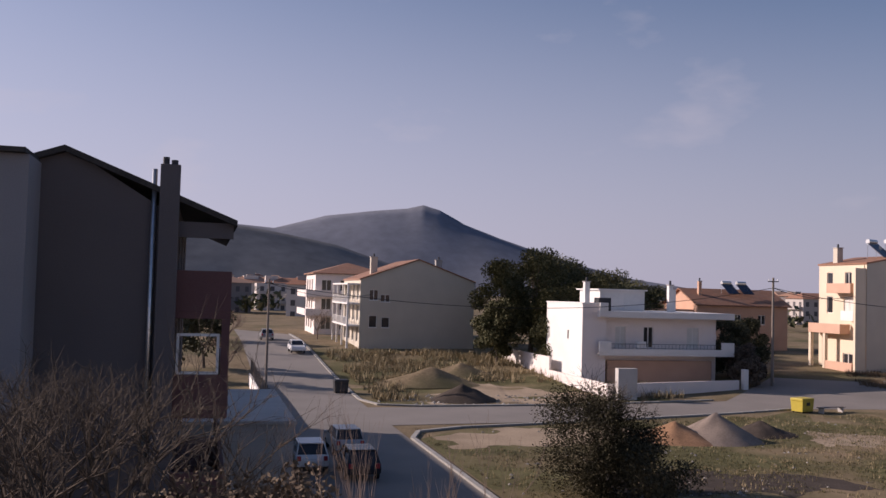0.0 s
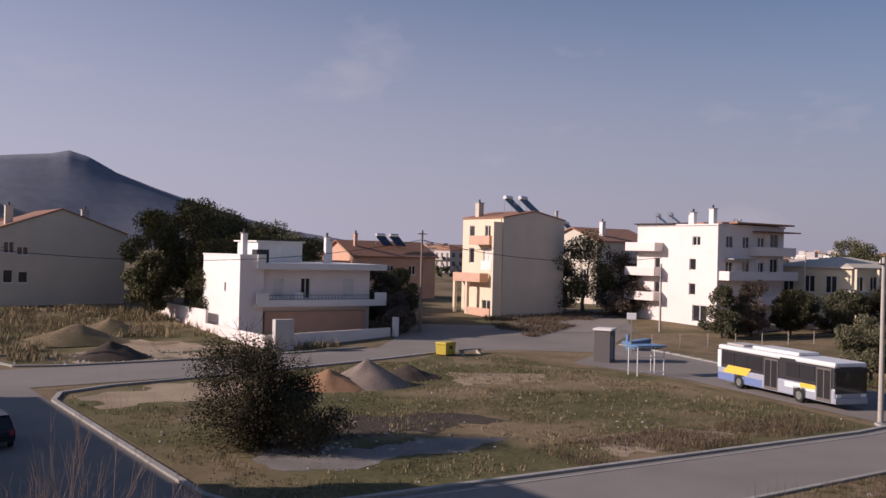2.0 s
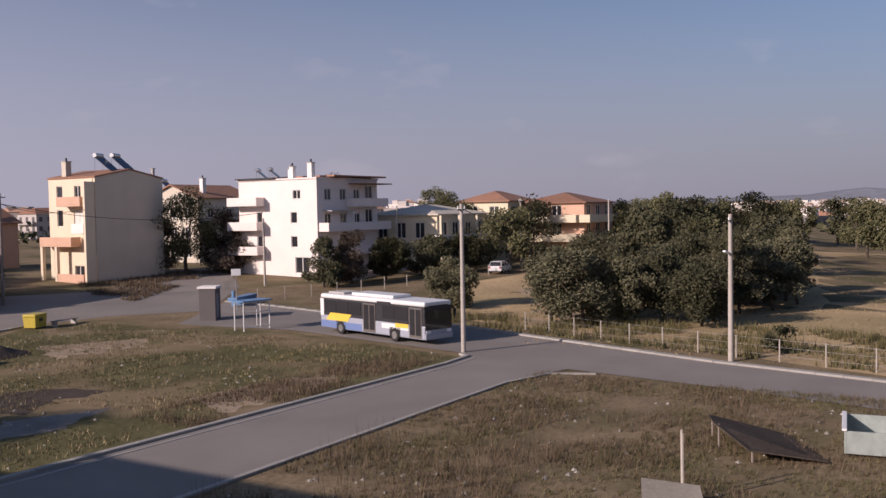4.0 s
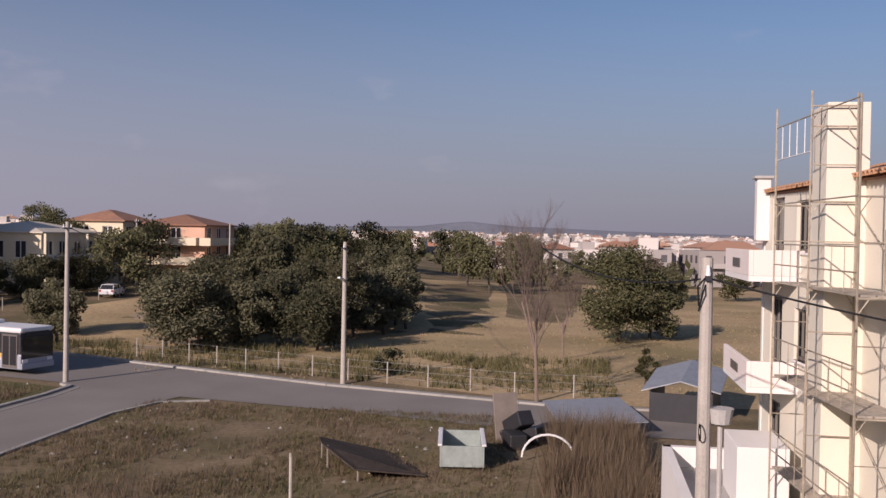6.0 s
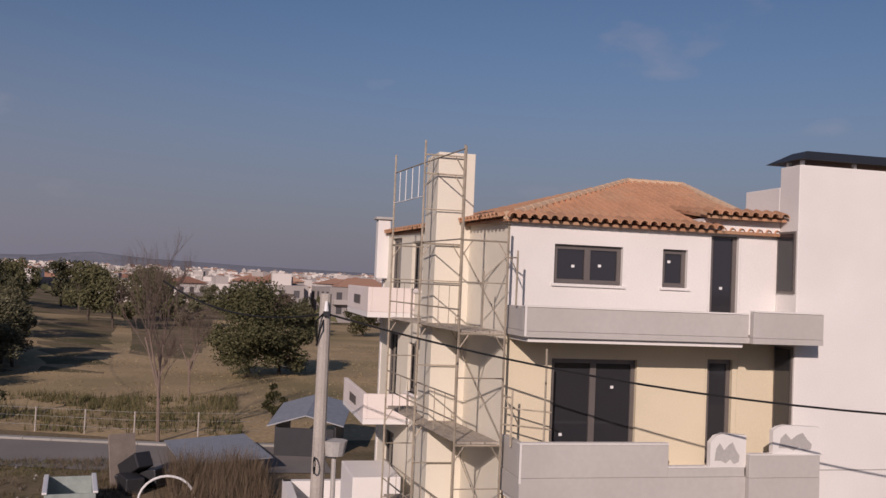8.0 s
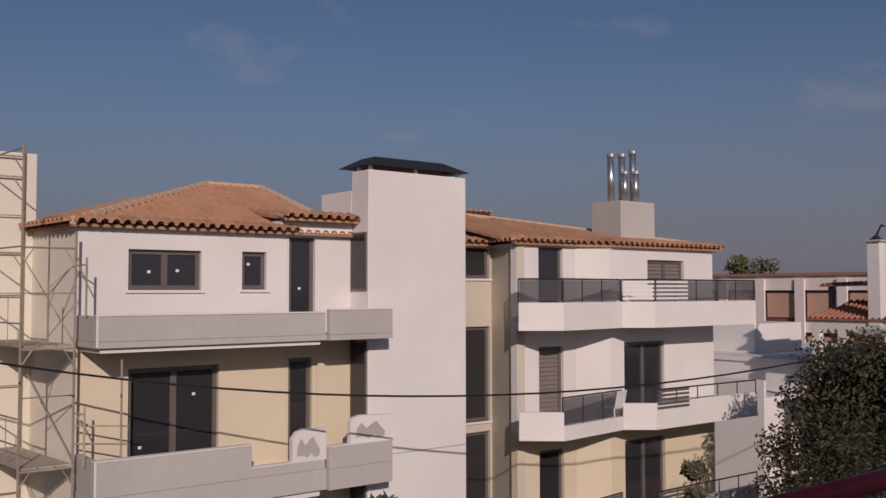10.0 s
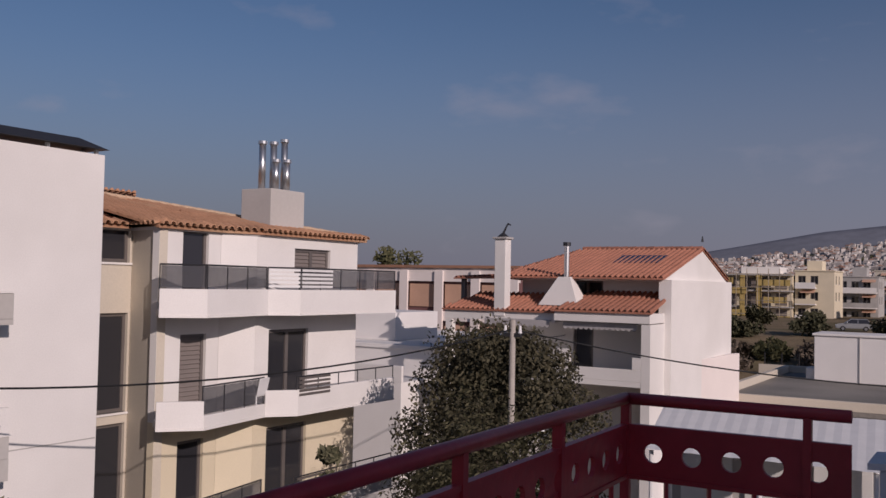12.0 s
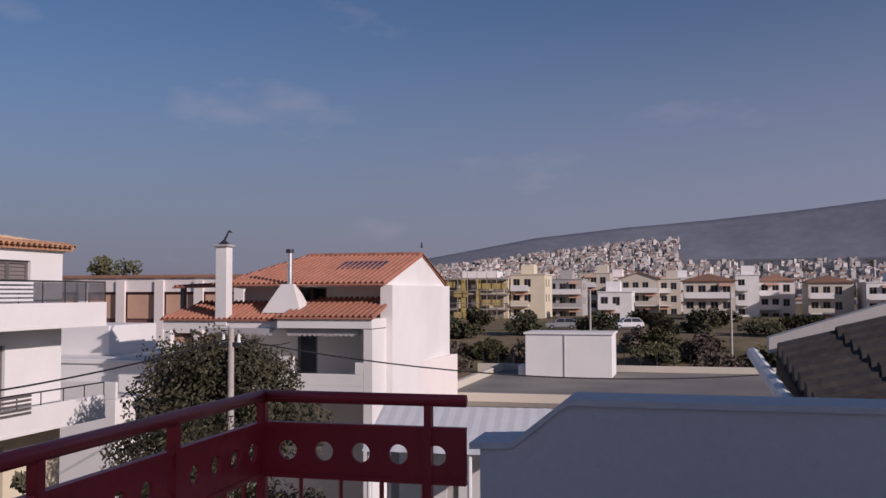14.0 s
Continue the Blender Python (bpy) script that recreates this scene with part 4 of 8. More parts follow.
    ridge_tiles(roof, (c[0][0], c[0][1], E + 0.06), (r1[0], r1[1], r1[2] + 0.04), MORTAR)
    ridge_tiles(roof, (r1[0], r1[1], r1[2] + 0.04), (r2[0], r2[1], r2[2] + 0.04), MORTAR)
    ridge_tiles(roof, (r2[0], r2[1], r2[2] + 0.04), (c[3][0] + 1.6, c[3][1], E + 0.55), MORTAR)
    roof_plane(roof, [(19.62, -10.75, E + 0.32), (21.9, -10.95, E + 0.62), (21.9, -12.72, E + 0.62), (19.62, -12.73, E + 0.32)], (1, 0), TILE_NEW, "bay_roof")
    tile_row(roof, (19.78, -6.1, E + 0.02), (19.78, -11.2, E + 0.02), mesh="new", material=TILE_NEW)
    tile_row(roof, (30.6, -5.26, E + 0.02), (19.82, -6.05, E + 0.02), mesh="new", material=TILE_NEW)
    tile_row(roof, (19.6, -10.72, E + 0.34), (19.6, -12.72, E + 0.34), mesh="new", material=TILE_NEW)
    ea = [(21.35, -15.9), (21.3, -18.4), (19.85, -18.1), (19.85, -20.6), (19.4, -21.7), (19.38, -26.95)]
    rg = [(25.4, -15.9, 12.3), (25.4, -22.0, 12.05)]
    wing = part("wing_roof", prism([(21.46, -15.8), (21.46, -18.6), (X - 0.04, -18.22), (X - 0.04, -20.6), (19.5, -21.64), (19.5, -26.7), (31, -26.8), (31, -15.8)], E - 0.1, E - 0.02), WHITE, h, "new clay tile roof over the wing")
    p = [(x, y, E) for x, y in ea]
    roof_plane(wing, [p[0], p[1], (25.4, -18.4, 12.2), rg[0]], (1, 0), TILE_NEW)
    roof_plane(wing, [p[2], p[3], (25.4, -20.6, 12.14), (25.4, -18.1, 12.14)], (1, 0), TILE_NEW)
    roof_plane(wing, [p[3], p[4], rg[1], (25.4, -20.6, 12.1)], (1, 0), TILE_NEW)
    roof_plane(wing, [p[4], p[5], rg[1]], (1, 0), TILE_NEW)
    roof_plane(wing, [p[5], (31.3, -26.95, E), rg[1]], (0, 1), TILE_NEW)
    roof_plane(wing, [(31.3, -26.95, E), (31.3, -15.9, E), rg[0], rg[1]], (-1, 0), TILE_NEW)
    for a, b in zip(p[:-1], p[1:]):
        tile_row(wing, (a[0], a[1], E + 0.04), (b[0], b[1], E + 0.04), mesh="new", material=TILE_NEW)
    ridge_tiles(wing, (*rg[0][:2], rg[0][2] + 0.04), (*rg[1][:2], rg[1][2] + 0.04), MORTAR)
    ridge_tiles(wing, (*rg[1][:2], rg[1][2] + 0.04), (19.4, -26.95, E + 0.06), MORTAR)
    stack = part("chimney_block", box(21.0, -25.5, 10.9, 22.3, -23.8, 12.5, 0.02), PARAPET, h, "grey rendered chimney block")
    for i, (dx, dy, top) in enumerate(((0.6, 0.25, 14.0), (0.22, 0.5, 13.4), (0.6, 0.8, 14.05), (0.22, 1.05, 13.45), (0.6, 1.35, 14.2))):
        f = part("flue", rod((21.0 + dx, -23.75 - dy, 12.502), (21.0 + dx, -23.75 - dy, top), 0.115, seg=12), STEEL, stack, "shiny steel flue pipe", True)
        part("cowl", rod((21.0 + dx, -23.75 - dy, top + 0.002), (21.0 + dx, -23.75 - dy, top + 0.1), 0.15, seg=12), STEEL, f)
    # tall rendered chimney on the north side, inside the scaffold
    part("tall_chimney", box(22.5, -6.1, 0, 23.8, -5.19, 12.6, 0.015), PALECREAM, h, "tall cream rendered chimney breast")
    chimney(h, 30.0, -5.2, 9.5, 11.35, 0.4, 0.4, WHITE, False)
    # side balconies and the lower annex on the north-east
    for z in (8.5, 5.5):
        part("side_balcony_slab", box(26.8, -5.99, z - 0.1, 31.0, -4.3, z + 0.05), WHITE, h)
        part("side_balcony_parapet", box(26.8, -4.42, z + 0.052, 31.0, -4.3, z + 0.75, 0.012), PINKW, h)
        part("side_balcony_parapet", box(26.8, -5.99, z + 0.052, 26.92, -4.422, z + 0.75, 0.012), PINKW, h)
        bm = bmesh.new()
        bx(bm, 28.2, -4.285, z + 0.25, 29.4, -4.27, z + 0.5)
        part("parapet_slot", bm, FRAME, h)


    for y, z in ((-7.77, 9.95), (-8.4, 9.98), (-10.08, 10.15), (-7.62, 6.25), (-8.8, 7.3), (-11.4, 9.6)):
        part("sticker", box(20.118, y - 0.035, z - 0.03, 20.13, y + 0.035, z + 0.03), LAMPG, h)


scaffold_house()


def annex():
    a = thing("garden_annex", 0, 0, 0, 0, "low white annex with a flat terrace behind the house", "annex")
    wall(a, (30.0, -2.4), (23.2, -2.4), 0, 3.2, WHITE, name="wall")
    wall(a, (23.2, -2.4), (23.2, -5.2), 0, 3.2, WHITE, name="wall")
    wall(a, (30.0, -5.2), (30.0, -2.4), 0, 3.2, WHITE, name="wall")
    part("terrace", box(23.45, -5.2, 2.4, 29.8, -2.65, 2.6), GREY, a)
    part("stair_block", box(25.5, -5.2, 2.602, 27.8, -3.9, 4.2, 0.02), WHITE, a)


annex()


def scaffold():
    s = thing("scaffold", 0, 0, 0, 0, "rusty steel tube scaffold with planks against the house", "scaffold")
    # frames across the gap to the wall: x, outer y, inner y, tops of both uprights
    frames = [(19.6, -5.1, -6.1, 12.35, 10.72), (22.4, -4.83, -5.8, 12.84, 12.8), (25.0, -4.6, -5.55, 12.78, 11.0)]
    decks = (1.45, 3.8, 6.1, 8.42)

    def bar(name, p, q, r=0.02):
        part(name, rod(p, q, r, seg=6), SCAFF, s)

    for x, yo, yi, to, ti in frames:
        bar("upright", (x, yo, 0), (x, yo, to), 0.027)
        bar("upright", (x, yi, 0), (x, yi, ti), 0.027)
        for z in decks + (10.38, 12.05, 12.5):
            if z < min(to, ti):
                bar("transom", (x, yo, z), (x, yi, z))
                # knee braces under the transom
                bar("knee", (x, yo, z - 0.34), (x, yo - 0.22, z), 0.014)
                bar("knee", (x, yi, z - 0.34), (x, yi + 0.22, z), 0.014)
        for z in (2.9, 5.2, 7.5, 9.5, 11.2):
            if z < min(to, ti) - 0.3:
                bar("transom", (x, yo, z), (x, yi, z), 0.014)
    for (x0, a0, b0, to0, ti0), (x1, a1, b1, to1, ti1) in zip(frames, frames[1:]):
        for z in decks:
            for k in range(3):
                u, w = 0.06 + k * 0.31, 0.06 + k * 0.31 + 0.28
                bm = bmesh.new()
                low = [bm.verts.new(p) for p in ((x0, a0 - u, z + 0.03), (x1, a1 - u, z + 0.03), (x1, a1 - w, z + 0.03), (x0, a0 - w, z + 0.03))]
                top = [bm.verts.new((v.co.x, v.co.y, z + 0.075)) for v in low]
                bm.faces.new(low[::-1]), bm.faces.new(top)
                for i in range(4):
                    j = (i + 1) % 4
                    bm.faces.new((low[i], low[j], top[j], top[i]))
                part("plank", bm, PLANK, s)
            # guard rails with thin uprights on the outer side
            for dz in (0.5, 1.0):
                bar("guard_rail", (x0, a0, z + dz), (x1, a1, z + dz), 0.017)
            for i in (1, 2, 3):
                f = i / 4
                xx, yy = x0 + (x1 - x0) * f, a0 + (a1 - a0) * f
                bar("baluster", (xx, yy, z + 0.1), (xx, yy, z + 1.0), 0.010)
            bar("brace", (x0, b0, z + 0.1), (x1, b1, z + 1.9), 0.014)
        for z in (10.4, 12.3):
            if z < min(to0, to1):
                bar("ledger", (x0, a0, z), (x1, a1, z), 0.017)
    # ladder guard hung between the two taller frames
    for i in range(4):
        xx = 22.9 + i * 0.55
        part("guard_bar", rod((xx, -4.8 + i * 0.05, 11.5), (xx, -4.8 + i * 0.05, 12.3), 0.012, seg=5), WHITEP, s)
    part("guard_bar", rod((22.4, -4.83, 11.5), (25.0, -4.6, 11.5), 0.014, seg=5), WHITEP, s)
    # the short return round the corner on to the balconies
    for z0 in (6.15, 9.05):
        bar("upright", (19.2, -6.19, z0), (19.2, -6.19, z0 + 1.15), 0.024)
        bar("guard_rail", (19.2, -6.19, z0 + 1.0), (19.6, -6.1, z0 + 1.0), 0.016)
        bar("knee", (19.2, -6.19, z0 + 0.7), (19.5, -6.12, z0 + 1.0), 0.014)
    bar("upright", (18.9, -6.8, 5.6), (18.9, -6.8, 8.2), 0.024)
    for z in (6.55, 6.9):
        bar("guard_rail", (18.9, -6.95, z), (19.6, -6.1, z), 0.018)
    bar("upright", (19.6, -5.59, 8.5), (19.6, -5.59, 9.75), 0.02)
    bar("knee", (19.6, -5.59, 9.6), (19.6, -6.1, 10.1), 0.016)


scaffold()


# ---- own terrace ----
def terrace():
    f = tagged(new("floor", mesh_of(box(-3.4, -3.05, 7.95, 1.45, 2.2, 8.2), "floor", GREY)), "grey concrete terrace floor", "floor", kind="structure")
    b = thing("own_building", 0, 0, 0, 0, "pale rendered building below and behind the terrace", "building", kind="structure")
    wall(b, (1.4, 2.1), (-9, 2.1), 0, 7.94, PLASTERP, name="wall_north")
    wall(b, (-9, 2.1), (-9, -14), 0, 11.5, PLASTERP, name="wall_west")
    wall(b, (1.4, -3.0), (1.4, 2.1), 0, 7.94, PLASTERP, name="wall_east")
    wall(b, (-3.4, 2.1), (-3.4, -3.0), 7.96, 11.4, PLASTERP, name="wall_terrace")
    wall(b, (-9, -3.0), (1.4, -3.0), 0, 7.94, PLASTERP, name="wall_south")
    part("flat_roof", box(-9.2, -3.1, 11.42, -3.2, 2.3, 11.6), GREY, b)
    # the end wall with its sloped shoulder
    bm = bmesh.new()
    prof = [(-3.3, 8.2), (0.665, 8.2), (0.665, 9.122), (0.585, 9.127), (0.455, 9.232), (-3.3, 9.232)]
    A, B = [bm.verts.new((x, -3.06, z)) for x, z in prof], [bm.verts.new((x, -2.90, z)) for x, z in prof]
    for i in range(6):
        j = (i + 1) % 6
        bm.faces.new((A[i], A[j], B[j], B[i]))
    bm.faces.new(A), bm.faces.new(B[::-1])
    w = tagged(new("wall_parapet", mesh_of(bm, "wall_parapet", PLASTERP)), "smooth pale grey terrace end wall with a sloped shoulder", "wall", kind="structure")
    bm = bmesh.new()
    top = [(0.69, 9.123, 9.138), (0.585, 9.128, 9.143), (0.455, 9.233, 9.247), (-3.3, 9.233, 9.247)]
    for (x0, a0, b0), (x1, a1, b1) in zip(top, top[1:]):
        v = [bm.verts.new(p) for p in ((x0, -3.075, a0), (x1, -3.075, a1), (x1, -2.892, a1), (x0, -2.892, a0), (x0, -3.075, b0), (x1, -3.075, b1), (x1, -2.892, b1), (x0, -2.892, b0))]
        for fc in ((0, 3, 2, 1), (4, 5, 6, 7), (0, 1, 5, 4), (1, 2, 6, 5), (2, 3, 7, 6), (3, 0, 4, 7)):
            bm.faces.new([v[i] for i in fc])
    part("coping", bm, PLASTERP, w)
    # low wall under the front edge
    tagged(new("wall_low", mesh_of(box(1.2, -0.95, 8.2, 1.4, 2.1, 8.62, 0.01), "wall_low", PLASTERP)), "low terrace edge wall", "wall", kind="structure")


terrace()


def red_railing():
    r = thing("terrace_railing", 0, 0, 0, 0, "red painted steel railing with a band of round holes", "railing")
    c = (1.35, -3.14)
    ends = [(1.31, -0.95), c, (0.755, -3.14)]
    Z = 9.208
    for p, q in zip(ends, ends[1:]):
        part("top_rail", rod((*p, Z), (*q, Z), 0.017, seg=12), REDPAINT, r, smooth=True)
        part("lower_rail", rod((*p, 8.30), (*q, 8.30), 0.018, seg=8), REDPAINT, r)
        a, b = Vector((*p, 0)), Vector((*q, 0))
        n = (b - a).length
        m, _ = along(p, q)
        # band with round holes
        bm = bmesh.new()
        z0, z1 = 8.995, 9.125
        pitch = 0.108
        k = int(n / pitch)
        off = (n - k * pitch) / 2
        seg = 16
        loops = {}
        for side in (-0.006, 0.006):
            for i in range(k):
                u0 = off + i * pitch if i else 0.0
                u1 = off + (i + 1) * pitch if i < k - 1 else n
                cu, cz, rad = off + (i + 0.5) * pitch, (z0 + z1) / 2, 0.027
                outer, inner = [], []
                for s in range(seg):
                    t = 2 * math.pi * (s + 0.5) / seg
                    cx, cy = math.cos(t), math.sin(t)
                    inner.append(bm.verts.new((cu + cx * rad, side, cz + cy * rad)))
                    wx = (u1 - cu) if cx > 0 else (cu - u0)
                    q1 = min(wx / max(abs(cx), 1e-6), (z1 - cz) / max(abs(cy), 1e-6))
                    outer.append(bm.verts.new((cu + cx * q1, side, cz + cy * q1)))
                for s in range(seg):
                    j = (s + 1) % seg
                    bm.faces.new((inner[s], inner[j], outer[j], outer[s]))
                if i in loops:
                    for s in range(seg):
                        j = (s + 1) % seg
                        bm.faces.new((loops[i][s], loops[i][j], inner[j], inner[s]))
                loops[i] = inner
                for cxs, czs in ((u0, z0), (u1, z0), (u1, z1), (u0, z1)):
                    cv = bm.verts.new((cxs, side, czs))
                    near = sorted(outer, key=lambda v: (v.co - cv.co).length)[:2]
                    if len({round(near[0].co.x, 5), round(near[1].co.x, 5), round(cxs, 5)}) > 1:
                        try:
                            bm.faces.new((cv, near[0], near[1]))
                        except ValueError:
                            pass
        bmesh.ops.remove_doubles(bm, verts=bm.verts[:], dist=0.0008)
        part("holed_band", shift(bm, m), REDPAINT, r, "flat red steel band with round holes")
        bm = bmesh.new()
        bx(bm, 0, -0.010, z0 - 0.012, n, 0.010, z0), bx(bm, 0, -0.010, z1, n, 0.010, z1 + 0.012)
        part("band_edge", shift(bm, m), REDPAINT, r)
        first = n if p != c else 0.0
        for i in range(int(n / 0.49) + 1):
            u = abs(first - 0.49 * i)
            bm = bmesh.new()
            bx(bm, u - 0.010, -0.013, 8.202, u + 0.010, 0.013, Z - 0.012)
            part("post", shift(bm, m), REDPAINT, r)
        bars = int(n / 0.11)
        for i in range(1, bars):
            part("bar", shift(rod((n * i / bars, 0, 8.31), (n * i / bars, 0, z0 - 0.012), 0.007, seg=5), m), REDPAINT, r)


red_railing()


def near_roof():
    r = thing("neighbour_roof", 0, 0, 0, 0, "old tiled roof of the next building, shade in its dark colour, with a pale verge", "roof")
    p = [(-0.5, -8.6, 8.98), (-0.55, -6.0, 8.70), (-6.5, -6.0, 10.5), (-6.5, -8.6, 10.8)]
    o = part("roof_plane", solid([p], 0.16), TILE_SHADED, r)
    ribs(o, [(q[0], q[1]) for q in p], plane_z(*p[:3]), (1, 0), TILE_SHADED, 0.3, 0.11)
    bm = bmesh.new()
    v = []
    for x, z in ((-0.45, 9.0), (-6.5, 10.9)):
        v += [bm.verts.new((x, -8.82, z)), bm.verts.new((x, -8.6, z)), bm.verts.new((x, -8.6, z + 0.13)), bm.verts.new((x, -8.82, z + 0.13))]
    for i in range(4):
        j = (i + 1) % 4
        bm.faces.new((v[i], v[j], v[4 + j], v[4 + i]))
    bm.faces.new(v[:4][::-1]), bm.faces.new(v[4:])
    part("verge", bm, PARAPET, r)
    part("gutter", rod((-0.33, -8.7, 9.0), (-0.5, -6.0, 8.66), 0.05, seg=8), WHITEP, r)
    part("wall", box(-6.4, -8.5, 0, -0.6, -6.1, 8.6), PLASTERP, r)


near_roof()


# ---- other houses ----
def simple_house(name, x, y, w, d, z0, z1, material, label, front=(), left=(), roof="flat", rise=2.0, axis="x", roof_mat=None, frame_mat=None,
                 front_mat=None, left_mat=None, over=0.45, back=(), group="houses of the quarter"):
    """A house on a rectangle; x, y is its south-west corner. front: openings of the south wall; left: of the west wall."""
    h = thing(name, x, y, 0, 0, label, "house", group)
    fm = frame_mat or FRAME_W
    top_f = (w / 2, rise) if roof == "gable" and axis == "y" else None
    top_l = (d / 2, rise) if roof == "gable" and axis == "x" else None
    wall(h, (0, 0), (w, 0), z0, z1, front_mat or material, front, fm, name="wall", top=top_f)
    wall(h, (w, 0), (w, d), z0, z1, material, (), fm, name="wall", top=top_l)
    wall(h, (w, d), (0, d), z0, z1, material, back, fm, name="wall", top=top_f)
    wall(h, (0, d), (0, 0), z0, z1, left_mat or material, left, fm, name="wall", top=top_l)
    # dark filler: its tone stands in for the dim inside
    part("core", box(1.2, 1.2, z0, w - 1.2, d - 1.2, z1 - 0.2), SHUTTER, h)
    if roof == "gable":
        gable_roof(h, 0, 0, w, d, z1, rise, over, axis, roof_mat or TILE)
    elif roof == "hip":
        x0, y0, x1, y1 = -over, -over, w + over, d + over
        k = min(w, d) / 2
        if w >= d:
            a, b = (x0 + k, d / 2), (x1 - k, d / 2)
        else:
            a, b = (w / 2, y0 + k), (w / 2, y1 - k)
        A, B = (*a, z1 + rise), (*b, z1 + rise)
        c = [(x0, y0, z1 + 0.1), (x1, y0, z1 + 0.1), (x1, y1, z1 + 0.1), (x0, y1, z1 + 0.1)]
        f = [[c[0], c[1], B, A], [c[1], c[2], B], [c[2], c[3], A, B], [c[3], c[0], A]] if w >= d else [[c[0], c[1], A], [c[1], c[2], B, A], [c[2], c[3], B], [c[3], c[0], A, B]]
        part("roof", solid(f, 0.16), roof_mat or TILE, h)
    else:
        part("roof", box(-0.15, -0.15, z1 + 0.002, w + 0.15, d + 0.15, z1 + 0.2, 0.02), material, h)
    return h


def balcony(h, x0, y0, x1, y1, z, material, height=0.9, slab=0.18, rail=None):
    """A balcony slab with a parapet on its three free sides, or a railing."""
    part("balcony_slab", box(x0, y0, z - slab, x1, y1, z, 0.01), material, h)
    if rail:
        railing(h, [(x0 + 0.05, y1), (x0 + 0.05, y0 + 0.05), (x1 - 0.05, y0 + 0.05), (x1 - 0.05, y1)], z, height, rail)
    else:
        t = 0.12
        part("balcony_parapet", box(x0, y0, z + 0.002, x1, y0 + t, z + height, 0.012), material, h)
        part("balcony_parapet", box(x0, y0 + t + 0.002, z + 0.002, x0 + t, y1, z + height, 0.012), material, h)
        part("balcony_parapet", box(x1 - t, y0 + t + 0.002, z + 0.002, x1, y1, z + height, 0.012), material, h)


def grid(us, zs, w, hgt, kind="w"):
    return [(u, u + w, z, z + hgt, kind) for u in us for z in zs]


def gable_flats():
    h = simple_house("apartment_house", 20.2, 123, 15.6, 15, 1.8, 10.9, BEIGE, "beige apartment house with a blank gable and lit balconies",
                     front=[(1.2, 2.4, 8.2, 9.6, "w"), (2.7, 4.0, 8.0, 9.0, "w"), (1.2, 2.3, 4.6, 6.2, "w"), (2.9, 4.0, 4.6, 6.0, "w")],
                     left=grid((1.5, 5, 8.5, 12), (2.6, 5.4, 8.2), 1.8, 2.1, "d"), roof="gable", rise=2.8, axis="y", roof_mat=TILE, over=0.15)
    for z in (4.9, 7.8, 10.4):
        part("balcony_slab", box(-1.7, 0.2, z - 0.2, -0.01, 14.8, z), WHITE, h)
        if z < 10:
            railing(h, [(-1.62, 14.7), (-1.62, 0.3), (-0.05, 0.3)], z, 1.0, WHITEP, 0.3, 0.03)
    for y in (0.35, 5, 10, 14.6):
        part("balcony_post", box(-1.68, y - 0.12, 1.8, -1.45, y + 0.12, 10.2), WHITE, h)
    chimney(h, 2.2, 3.0, 11.0, 14.0, 0.9, 0.8, BEIGE)
    chimney(h, 11.5, 4.0, 11.5, 13.9, 0.9, 0.7, GREY)
    g = simple_house("apartment_house", 17.6, 152, 12, 14, 2, 12.0, PINKW, "white apartment house with deep balconies down the street",
                     front=grid((1, 4, 7), (3, 6, 9), 1.6, 2.0, "d"), left=grid((1.5, 5, 8.5), (3, 6, 9), 1.8, 2.1, "d"), roof="hip", rise=2.0)
    for z in (5.4, 8.4):
        balcony(g, -1.6, -1.4, 9, 0, z, PINKW)
        balcony(g, -1.6, 0.5, -0.01, 13, z, PINKW)


gable_flats()


